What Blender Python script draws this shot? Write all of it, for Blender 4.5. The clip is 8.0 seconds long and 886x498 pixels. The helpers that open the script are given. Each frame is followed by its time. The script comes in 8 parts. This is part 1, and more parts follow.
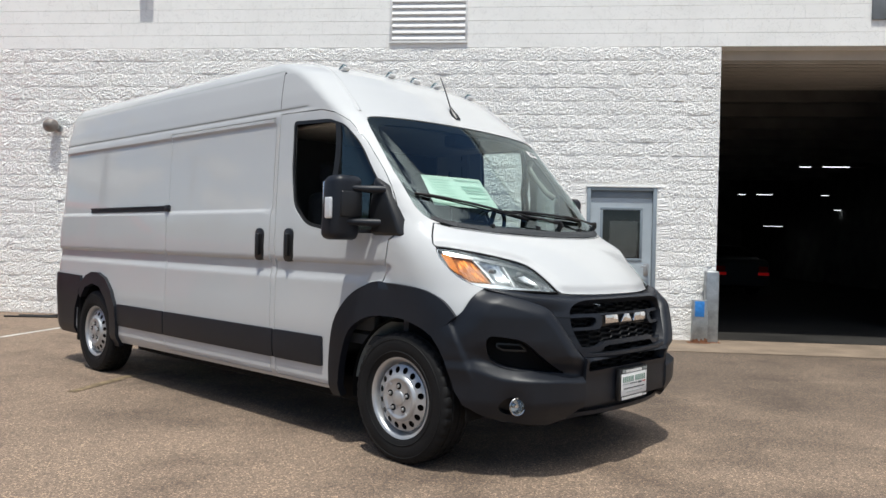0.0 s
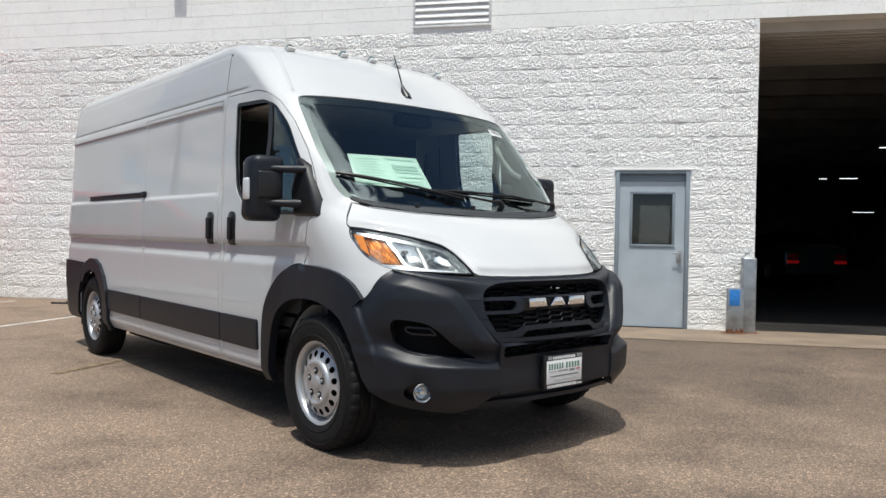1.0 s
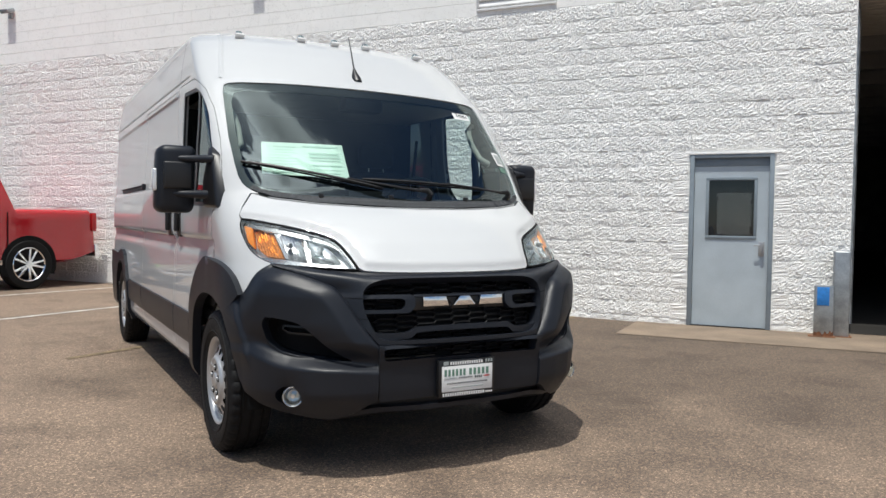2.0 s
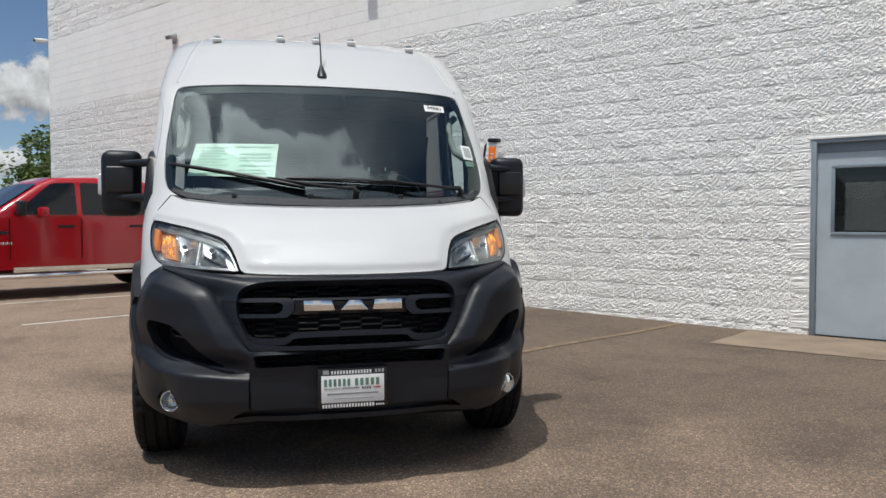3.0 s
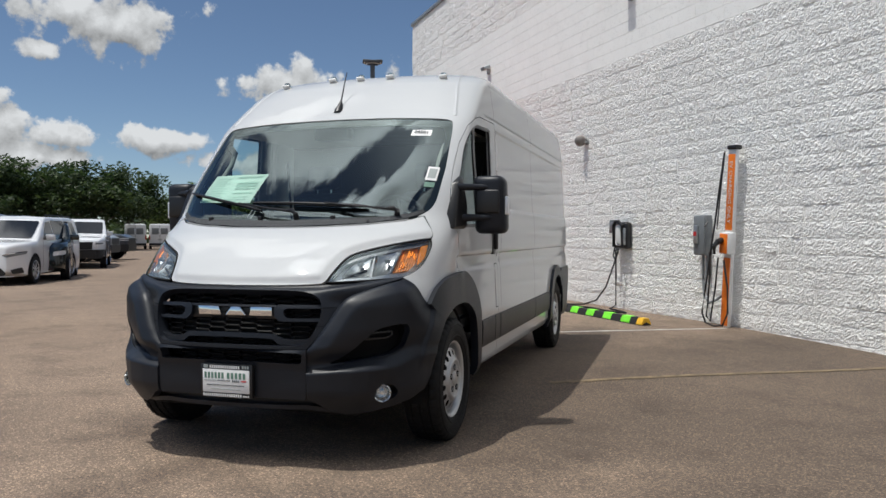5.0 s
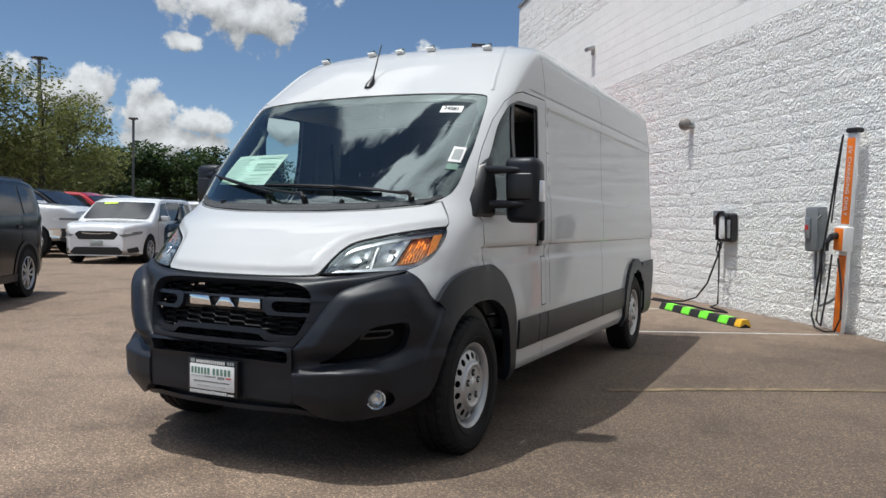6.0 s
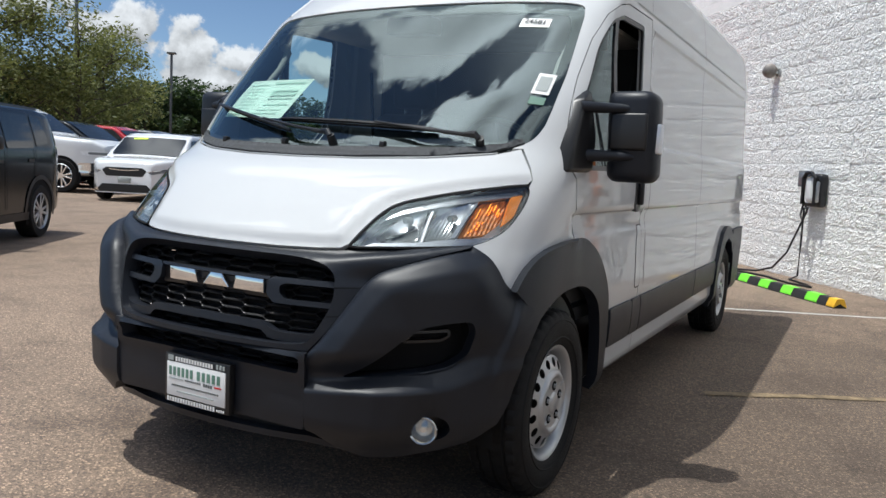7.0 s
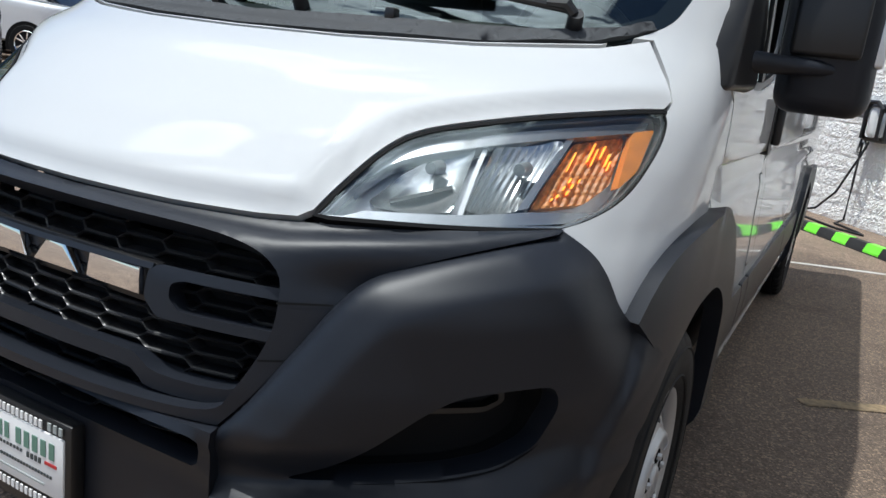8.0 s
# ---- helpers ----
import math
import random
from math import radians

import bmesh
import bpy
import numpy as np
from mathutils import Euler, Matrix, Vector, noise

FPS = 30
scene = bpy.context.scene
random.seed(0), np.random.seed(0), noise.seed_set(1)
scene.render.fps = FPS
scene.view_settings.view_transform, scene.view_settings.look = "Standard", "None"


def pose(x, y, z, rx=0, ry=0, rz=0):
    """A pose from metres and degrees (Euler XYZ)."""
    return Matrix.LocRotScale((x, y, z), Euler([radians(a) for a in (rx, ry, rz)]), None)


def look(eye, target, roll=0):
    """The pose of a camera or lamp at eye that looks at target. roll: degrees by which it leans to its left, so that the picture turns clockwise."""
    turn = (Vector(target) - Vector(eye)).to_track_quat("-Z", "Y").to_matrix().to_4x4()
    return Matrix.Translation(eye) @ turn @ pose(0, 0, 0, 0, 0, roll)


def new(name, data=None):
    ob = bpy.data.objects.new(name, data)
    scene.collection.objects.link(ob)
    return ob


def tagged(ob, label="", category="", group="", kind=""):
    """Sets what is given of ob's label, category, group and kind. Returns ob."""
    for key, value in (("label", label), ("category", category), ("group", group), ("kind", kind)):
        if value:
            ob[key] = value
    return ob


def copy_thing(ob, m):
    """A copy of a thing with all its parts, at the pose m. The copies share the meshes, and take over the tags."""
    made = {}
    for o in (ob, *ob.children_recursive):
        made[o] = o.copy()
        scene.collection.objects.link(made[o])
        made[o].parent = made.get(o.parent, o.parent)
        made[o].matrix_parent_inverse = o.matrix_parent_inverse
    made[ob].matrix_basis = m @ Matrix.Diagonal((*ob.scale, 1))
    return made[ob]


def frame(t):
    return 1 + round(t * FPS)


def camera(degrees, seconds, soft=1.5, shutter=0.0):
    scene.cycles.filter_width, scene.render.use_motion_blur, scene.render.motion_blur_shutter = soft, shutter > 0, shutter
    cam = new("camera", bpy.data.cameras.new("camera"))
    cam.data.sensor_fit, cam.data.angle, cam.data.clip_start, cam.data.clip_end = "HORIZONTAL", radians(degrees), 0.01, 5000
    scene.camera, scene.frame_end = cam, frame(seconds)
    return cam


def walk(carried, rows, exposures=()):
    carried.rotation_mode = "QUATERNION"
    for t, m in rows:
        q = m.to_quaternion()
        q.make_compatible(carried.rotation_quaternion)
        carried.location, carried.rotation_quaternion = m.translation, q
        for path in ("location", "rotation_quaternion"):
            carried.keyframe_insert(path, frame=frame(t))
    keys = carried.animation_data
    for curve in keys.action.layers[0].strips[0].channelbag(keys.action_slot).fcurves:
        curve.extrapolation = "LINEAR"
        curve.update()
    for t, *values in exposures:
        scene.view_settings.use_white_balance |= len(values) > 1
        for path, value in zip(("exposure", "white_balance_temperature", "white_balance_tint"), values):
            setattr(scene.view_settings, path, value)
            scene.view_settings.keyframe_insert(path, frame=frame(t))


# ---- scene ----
cam = camera(59.9, 8.0)
PATH = [
    (0, (-4.001, -3.099, 1.234), (-2.536, -1.737, 1.221), 1.3),
    (0.5, (-3.67, -3.344, 1.211), (-2.268, -1.918, 1.186), 1.0),
    (1, (-3.206, -3.628, 1.191), (-1.907, -2.108, 1.151), 0.9),
    (1.5, (-2.617, -3.864, 1.18), (-1.457, -2.235, 1.124), 0.9),
    (1.7, (-2.347, -3.97, 1.202), (-1.259, -2.294, 1.138), 0.9),
    (2.8, (-0.737, -4.304, 1.229), (-0.143, -2.396, 1.156), 0.1),
    (3, (-0.44, -4.349, 1.213), (0.044, -2.41, 1.141), -0.1),
    (3.5, (0.328, -4.5, 1.19), (0.529, -2.512, 1.121), -0.2),
    (4, (1.075, -4.585, 1.209), (0.986, -2.588, 1.148), -0.4),
    (4.5, (1.777, -4.582, 1.232), (1.425, -2.614, 1.184), -0.2),
    (4.7, (2.011, -4.557, 1.231), (1.557, -2.61, 1.19), -0.3),
    (5.8, (2.728, -3.984, 1.245), (1.888, -2.17, 1.19), 0.8),
    (6, (2.668, -3.788, 1.241), (1.789, -1.993, 1.172), 0.9),
    (6.5, (2.386, -3.314, 1.268), (1.449, -1.551, 1.146), 1.8),
    (7, (2.016, -2.831, 1.263), (1.065, -1.084, 1.055), 3.0),
    (7.5, (1.605, -2.289, 1.243), (0.677, -0.545, 0.928), 4.5),
    (8, (1.262, -1.722, 1.249), (0.377, 0.012, 0.791), 7.2),
]
walk(cam, [(t, look(eye, target, roll)) for t, eye, target, roll in PATH],
     exposures=[(0, 0.46, 6450, 7), (1.5, 0.47, 6450, 7), (3, 0.25, 6450, 8), (4.5, 0.21, 6450, 8), (6, 0.37, 6300, 7), (7, 0.51, 6200, 7), (8, 0.54, 6050, 6)])

# ---- world, sun ----
WALL_TURN = -53.0           # the building's turn against the van's long axis
SUN = Vector((-0.25, -0.172, 1.0)).normalized()
world = bpy.data.worlds.new("world")
scene.world = world
world.use_nodes = True
wn, wl = world.node_tree.nodes, world.node_tree.links
wn.clear()
sky = wn.new("ShaderNodeTexSky")
sky.sky_type, sky.sun_disc = "NISHITA", False
sky.sun_elevation = math.asin(SUN.z)
sky.sun_rotation = math.atan2(SUN.x, SUN.y)
sky.air_density, sky.dust_density, sky.ozone_density = 0.75, 0.15, 2.6
wcoord = wn.new("ShaderNodeTexCoord")
wsep = wn.new("ShaderNodeSeparateXYZ")
wl.new(wcoord.outputs["Generated"], wsep.inputs[0])


def wmath(op, a, b=None, clamp=False):
    k = wn.new("ShaderNodeMath")
    k.operation, k.use_clamp = op, clamp
    for i, v in enumerate((a, b)):
        if v is None:
            continue
        if isinstance(v, (int, float)):
            k.inputs[i].default_value = v
        else:
            wl.new(v, k.inputs[i])
    return k.outputs[0]


def wvec(op, a, b=None, c=None):
    k = wn.new("ShaderNodeVectorMath")
    k.operation = op
    for i, v in enumerate((a, b, c)):
        if v is None:
            continue
        if isinstance(v, tuple):
            k.inputs[i].default_value = v
        else:
            wl.new(v, k.inputs[i])
    return k


def wcomb(x, y, z):
    k = wn.new("ShaderNodeCombineXYZ")
    for i, v in enumerate((x, y, z)):
        if isinstance(v, (int, float)):
            k.inputs[i].default_value = v
        else:
            wl.new(v, k.inputs[i])
    return k.outputs[0]


def wnoise(vec, scale, detail, rough, w=0.0):
    k = wn.new("ShaderNodeTexNoise")
    k.noise_dimensions = "4D"
    k.inputs["W"].default_value, k.inputs["Scale"].default_value = w, scale
    k.inputs["Detail"].default_value, k.inputs["Roughness"].default_value = detail, rough
    wl.new(vec, k.inputs["Vector"])
    return k.outputs["Fac"]


def wramp(v, lo, hi, to0=0.0, to1=1.0, kind="SMOOTHSTEP"):
    k = wn.new("ShaderNodeMapRange")
    k.interpolation_type = kind
    for nm, q in zip(("From Min", "From Max", "To Min", "To Max"), (lo, hi, to0, to1)):
        k.inputs[nm].default_value = q
    wl.new(v, k.inputs["Value"])
    return k.outputs[0]


# cumulus over the car park: heaps by azimuth, elevation and half widths in degrees, their outlines broken up by noise
HEAPS = ((-40.5, 14.4, 6.8, 2.5), (-44.8, 12.2, 1.8, 0.8), (-28.0, 10.6, 5.0, 2.2), (-30.4, 7.8, 2.0, 1.3), (-37.2, 6.7, 4.2, 1.2), (-43.4, 6.9, 2.6, 1.1), (-33.4, 5.3, 3.2, 1.0),
         (-29.4, 5.6, 1.6, 1.1), (-20.5, 9.0, 6.5, 3.2), (-14.6, 8.6, 5.0, 2.6), (-22.5, 6.0, 5.0, 2.0), (-18.5, 4.0, 7.0, 1.2), (-51.8, 8.4, 3.5, 1.8), (-57.6, 9.3, 4.2, 1.4), (-47.6, 7.4, 3.0, 1.9), (-45.5, 5.2, 5.0, 1.2), (-63.0, 8.0, 4.0, 1.8))
azim = wmath("MULTIPLY", wmath("ARCTAN2", wsep.outputs["X"], wsep.outputs["Y"]), 180 / math.pi)
elev = wmath("MULTIPLY", wmath("ARCSINE", wsep.outputs["Z"]), 180 / math.pi)
# unseen cloud behind the view, added to give more neutral fill light
broad = wnoise(wcoord.outputs["Generated"], 2.2, 3.0, 0.5, 3.0)
rest = wmath("ADD", wmath("MULTIPLY", wmath("SUBTRACT", broad, 0.5), 4.0), wmath("MULTIPLY", wmath("ADD", wmath("MULTIPLY", wsep.outputs["X"], 0.616), wmath("MULTIPLY", wsep.outputs["Y"], -0.788)), 1.0))
rest = wmath("SUBTRACT", rest, wmath("ADD", 0.45, wmath("MULTIPLY", wsep.outputs["Z"], 1.0)))


def heaps(de):
    """How deep a direction lies in a heap, de degrees higher up."""
    field = rest
    at = wcomb(azim, wmath("ADD", elev, de), 0.0)
    for ca, ce, wa, we in HEAPS:
        far = wvec("LENGTH", wvec("MULTIPLY_ADD", at, (1 / wa, 1 / we, 0), (-ca / wa, -ce / we, 0)).outputs["Vector"]).outputs["Value"]
        field = wmath("MAXIMUM", field, wmath("SUBTRACT", 0.86, far))
    puff = wnoise(wvec("ADD", wcoord.outputs["Generated"], (0.0, 0.0, de * math.pi / 180)).outputs["Vector"], 24.0, 9.0, 0.58, 10.5)
    return wmath("ADD", field, wmath("MULTIPLY", wmath("SUBTRACT", puff, 0.5), 3.2))


heap, above = heaps(0.0), heaps(0.9)
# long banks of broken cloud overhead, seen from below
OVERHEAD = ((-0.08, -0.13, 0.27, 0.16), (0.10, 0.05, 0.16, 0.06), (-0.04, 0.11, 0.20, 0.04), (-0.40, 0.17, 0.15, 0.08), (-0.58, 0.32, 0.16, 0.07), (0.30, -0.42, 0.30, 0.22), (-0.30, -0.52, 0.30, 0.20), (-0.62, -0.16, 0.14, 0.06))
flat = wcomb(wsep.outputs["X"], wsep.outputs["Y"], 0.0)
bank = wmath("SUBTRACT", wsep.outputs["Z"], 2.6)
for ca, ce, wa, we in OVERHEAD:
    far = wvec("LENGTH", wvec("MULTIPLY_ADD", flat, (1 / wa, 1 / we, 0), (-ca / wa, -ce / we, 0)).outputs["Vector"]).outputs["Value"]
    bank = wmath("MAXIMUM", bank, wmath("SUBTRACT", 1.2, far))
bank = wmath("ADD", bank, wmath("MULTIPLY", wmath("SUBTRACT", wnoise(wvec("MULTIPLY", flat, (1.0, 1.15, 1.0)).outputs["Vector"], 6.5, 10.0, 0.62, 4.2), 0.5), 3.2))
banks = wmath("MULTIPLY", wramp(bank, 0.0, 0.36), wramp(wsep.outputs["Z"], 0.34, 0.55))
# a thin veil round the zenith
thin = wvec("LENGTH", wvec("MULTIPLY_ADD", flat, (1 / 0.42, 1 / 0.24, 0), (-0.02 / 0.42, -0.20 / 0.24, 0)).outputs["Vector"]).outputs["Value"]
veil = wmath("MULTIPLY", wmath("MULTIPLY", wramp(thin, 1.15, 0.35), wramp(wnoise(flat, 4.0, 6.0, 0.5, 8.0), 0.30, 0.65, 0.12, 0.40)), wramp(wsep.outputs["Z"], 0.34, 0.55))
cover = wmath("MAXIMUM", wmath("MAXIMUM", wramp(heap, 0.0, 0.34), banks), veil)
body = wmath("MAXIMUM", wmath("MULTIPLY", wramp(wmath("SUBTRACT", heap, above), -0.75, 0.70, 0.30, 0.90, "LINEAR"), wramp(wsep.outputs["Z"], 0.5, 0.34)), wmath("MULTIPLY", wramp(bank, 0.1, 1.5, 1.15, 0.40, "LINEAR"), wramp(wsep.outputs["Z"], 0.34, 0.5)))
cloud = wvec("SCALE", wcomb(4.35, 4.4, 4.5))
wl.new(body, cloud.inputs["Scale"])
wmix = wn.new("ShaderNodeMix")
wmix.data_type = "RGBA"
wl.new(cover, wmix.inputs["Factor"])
deep = wvec("SCALE", sky.outputs[0])
deep.inputs["Scale"].default_value = 0.47
wl.new(deep.outputs[0], wmix.inputs["A"])
# clouds near the sun are lit through and far brighter
toward = wn.new("ShaderNodeVectorMath")
toward.operation = "DOT_PRODUCT"
wl.new(wcoord.outputs["Generated"], toward.inputs[0])
toward.inputs[1].default_value = tuple(SUN)
shine = wmath("ADD", 1.0, wmath("MULTIPLY", wmath("POWER", wmath("MAXIMUM", toward.outputs["Value"], 0.0), 9.0), 4.0))
lit = wn.new("ShaderNodeVectorMath")
lit.operation = "SCALE"
wl.new(cloud.outputs["Vector"], lit.inputs[0])
wl.new(shine, lit.inputs["Scale"])
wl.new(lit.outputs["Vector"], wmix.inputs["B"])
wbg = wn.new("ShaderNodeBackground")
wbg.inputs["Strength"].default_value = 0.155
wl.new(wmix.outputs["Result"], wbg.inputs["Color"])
wout = wn.new("ShaderNodeOutputWorld")
wl.new(wbg.outputs[0], wout.inputs["Surface"])

sun = new("sun", bpy.data.lights.new("sun", "SUN"))
sun.data.energy, sun.data.angle, sun.data.color = 2.85, radians(0.53), (1.0, 0.96, 0.90)
sun.matrix_world = look(SUN * 40, (0, 0, 0))


# ---- materials ----
def material(name, color, rough=0.5, metal=0.0, vary=0.12, scale=4.0, bump=0.0, bscale=120.0, coat=0.0, fine=0.0, fscale=90.0, tint=None, spec=0.5, dist=0.01):
    """A procedural surface: a base colour that drifts at a coarse and a fine scale, roughness that drifts with it, and fine relief."""
    m = bpy.data.materials.new(name)
    m.use_nodes = True
    n, l = m.node_tree.nodes, m.node_tree.links
    b = n["Principled BSDF"]
    b.inputs["Metallic"].default_value = metal
    b.inputs["Roughness"].default_value = rough
    b.inputs["Coat Weight"].default_value = coat
    b.inputs["Coat Roughness"].default_value = 0.03
    b.inputs["Specular IOR Level"].default_value = spec
    tc = n.new("ShaderNodeTexCoord")
    big = n.new("ShaderNodeTexNoise")
    big.inputs["Scale"].default_value, big.inputs["Detail"].default_value = scale, 6.0
    l.new(tc.outputs["Object"], big.inputs["Vector"])
    dark = tint or tuple(c * (1 - 2.2 * vary) for c in color)
    light = tuple(min(1, c * (1 + 0.9 * vary)) for c in color)
    ramp = n.new("ShaderNodeValToRGB")
    ramp.color_ramp.elements[0].position, ramp.color_ramp.elements[1].position = 0.3, 0.7
    ramp.color_ramp.elements[0].color = (*dark, 1)
    ramp.color_ramp.elements[1].color = (*light, 1)
    l.new(big.outputs["Fac"], ramp.inputs["Fac"])
    last = ramp.outputs["Color"]
    if fine:
        sm = n.new("ShaderNodeTexNoise")
        sm.inputs["Scale"].default_value, sm.inputs["Detail"].default_value = fscale, 3.0
        l.new(tc.outputs["Object"], sm.inputs["Vector"])
        mr = n.new("ShaderNodeMapRange")
        mr.inputs["From Min"].default_value, mr.inputs["From Max"].default_value = 0.3, 0.7
        mr.inputs["To Min"].default_value, mr.inputs["To Max"].default_value = 1 - fine, 1 + fine
        l.new(sm.outputs["Fac"], mr.inputs["Value"])
        mx = n.new("ShaderNodeMix")
        mx.data_type, mx.blend_type = "RGBA", "MULTIPLY"
        mx.inputs["Factor"].default_value = 1.0
        l.new(last, mx.inputs["A"])
        l.new(mr.outputs[0], mx.inputs["B"])
        last = mx.outputs["Result"]
    l.new(last, b.inputs["Base Color"])
    rr = n.new("ShaderNodeMapRange")
    rr.inputs["To Min"].default_value, rr.inputs["To Max"].default_value = max(0.02, rough * (1 - vary)), min(1, rough * (1 + vary))
    l.new(big.outputs["Fac"], rr.inputs["Value"])
    l.new(rr.outputs[0], b.inputs["Roughness"])
    if bump:
        bn = n.new("ShaderNodeTexNoise")
        bn.inputs["Scale"].default_value, bn.inputs["Detail"].default_value = bscale, 5.0
        l.new(tc.outputs["Object"], bn.inputs["Vector"])
        bp = n.new("ShaderNodeBump")
        bp.inputs["Strength"].default_value, bp.inputs["Distance"].default_value = bump, dist
        l.new(bn.outputs["Fac"], bp.inputs["Height"])
        l.new(bp.outputs[0], b.inputs["Normal"])
    return m


def glass_mat(name, color, alpha_mix, rough=0.0):
    """Thin tinted glass: clear see-through with a real surface gloss."""
    m = bpy.data.materials.new(name)
    m.use_nodes = True
    n, l = m.node_tree.nodes, m.node_tree.links
    n.remove(n["Principled BSDF"])
    t = n.new("ShaderNodeBsdfTransparent")
    t.inputs["Color"].default_value = (*color, 1)
    g = n.new("ShaderNodeBsdfGlossy")
    g.inputs["Roughness"].default_value = rough
    g.inputs["Color"].default_value = (0.86, 0.99, 1.0, 1)
    fr = n.new("ShaderNodeFresnel")
    fr.inputs["IOR"].default_value = alpha_mix
    mx = n.new("ShaderNodeMixShader")
    l.new(fr.outputs[0], mx.inputs[0])
    l.new(t.outputs[0], mx.inputs[1])
    l.new(g.outputs[0], mx.inputs[2])
    l.new(mx.outputs[0], n["Material Output"].inputs["Surface"])
    return m


def glow_mat(name, color, strength):
    m = bpy.data.materials.new(name)
    m.use_nodes = True
    b = m.node_tree.nodes["Principled BSDF"]
    b.inputs["Base Color"].default_value = (*color, 1)
    b.inputs["Emission Color"].default_value = (*color, 1)
    b.inputs["Emission Strength"].default_value = strength
    return m


M_PAINT = material("white_car_paint", (0.535, 0.543, 0.546), rough=0.6, vary=0.01, scale=1.5, coat=0.9, spec=0.15)
M_PLASTIC = material("dark_grey_moulded_plastic", (0.0115, 0.0138, 0.0195), rough=0.42, vary=0.08, scale=3, bump=0.12, bscale=900, dist=0.002, spec=0.34)
M_BLACK = material("black_plastic", (0.012, 0.012, 0.013), rough=0.38, vary=0.1, scale=6)
M_DARK = material("black_rubber", (0.007, 0.007, 0.0075), rough=0.85, vary=0.1, scale=6, spec=0.2)
M_TYRE = material("tyre_rubber", (0.0085, 0.0085, 0.009), rough=0.7, vary=0.18, scale=9, bump=0.2, bscale=260, fine=0.15, spec=0.25)
M_STEEL = material("silver_painted_steel", (0.50, 0.51, 0.52), rough=0.36, metal=0.6, vary=0.05, scale=8)
M_CHROME = material("chrome", (0.86, 0.87, 0.88), rough=0.06, metal=1.0, vary=0.02, scale=8)
M_MIRROR = material("mirror_glass", (0.75, 0.77, 0.78), rough=0.02, metal=1.0, vary=0.0, scale=8)
M_GLASS = glass_mat("windscreen_glass", (0.60, 0.73, 0.70), 1.78)
M_SIDEGLASS = glass_mat("side_window_glass", (0.50, 0.56, 0.55), 1.7)
M_LENS = glass_mat("clear_lamp_lens", (0.93, 0.94, 0.95), 1.6)
M_CARGLASS = material("dark_car_window", (0.012, 0.014, 0.016), rough=0.05, vary=0.1, scale=2)
M_REFLECT = material("lamp_reflector", (0.80, 0.81, 0.82), rough=0.34, metal=0.35, vary=0.05, scale=20)
M_AMBER = material("amber_lens", (0.78, 0.29, 0.06), rough=0.15, vary=0.1, scale=30)
M_AMBER_GLINT = glow_mat("glowing_amber_glint", (1.0, 0.40, 0.05), 1.0)
M_AMBER_GLOW = material("amber_lamp_facets", (0.66, 0.27, 0.08), rough=0.45, vary=0.22, scale=70, spec=0.3)
M_SATIN = material("satin_chrome", (0.46, 0.48, 0.50), rough=0.26, metal=0.8, vary=0.04, scale=12)
M_CUP = material("bright_reflector_cup", (0.55, 0.57, 0.58), rough=0.2, metal=0.85, vary=0.06, scale=30)
M_GRILLE = material("black_grille_plastic", (0.012, 0.012, 0.013), rough=0.34, vary=0.1, scale=9)
M_PAPER = material("printed_paper_behind_glass", (0.72, 0.80, 0.74), rough=0.7, vary=0.02, scale=5)
M_WHITE = material("white_plastic", (0.78, 0.78, 0.77), rough=0.5, vary=0.03, scale=6)
M_PRINT = material("dark_print", (0.05, 0.06, 0.06), rough=0.7, vary=0.05, scale=6)
M_GREY_PRINT = material("grey_print", (0.35, 0.38, 0.37), rough=0.7, vary=0.05, scale=6)
M_GREEN = material("green_print", (0.13, 0.25, 0.19), rough=0.6, vary=0.08, scale=6)
M_REDPRINT = material("red_print", (0.5, 0.03, 0.03), rough=0.6, vary=0.08, scale=6)
M_TRIM = material("dark_cab_trim", (0.035, 0.038, 0.042), rough=0.75, vary=0.1, scale=12, bump=0.1, bscale=300)
M_CABGREY = material("grey_cab_lining", (0.42, 0.42, 0.40), rough=0.8, vary=0.06, scale=8, bump=0.1, bscale=300)
M_SEAT = material("black_seat_cloth", (0.03, 0.032, 0.035), rough=0.95, vary=0.12, scale=30, bump=0.3, bscale=500)
M_DOOR = material("pale_grey_blue_door_paint", (0.46, 0.52, 0.56), rough=0.42, vary=0.05, scale=2.5, fine=0.03, fscale=60, bump=0.04, bscale=30)
M_DOORFRAME = material("grey_blue_frame_paint", (0.24, 0.285, 0.32), rough=0.45, vary=0.06, scale=3, fine=0.04)
M_GALV = material("galvanised_steel", (0.40, 0.42, 0.43), rough=0.42, metal=0.7, vary=0.16, scale=7, fine=0.08, fscale=70)
M_GREYBOX = material("grey_enclosure_paint", (0.19, 0.205, 0.215), rough=0.5, vary=0.08, scale=6)
M_ORANGE = material("orange_paint", (0.85, 0.20, 0.015), rough=0.4, vary=0.06, scale=5)
M_CABLE = material("black_cable", (0.014, 0.014, 0.015), rough=0.55, vary=0.1, scale=30)
M_BLUETAPE = material("blue_paint_patch", (0.03, 0.22, 0.62), rough=0.6, vary=0.12, scale=20)
M_RUST = material("rusty_steel", (0.20, 0.085, 0.04), rough=0.9, vary=0.3, scale=25, bump=0.4, bscale=120)
M_LINEPAINT = material("worn_white_line_paint", (0.55, 0.53, 0.49), rough=0.8, vary=0.2, scale=6, fine=0.25, fscale=40)
M_YELLOWLINE = material("worn_yellow_line_paint", (0.205, 0.150, 0.086), rough=0.85, vary=0.25, scale=9, fine=0.3, fscale=45)
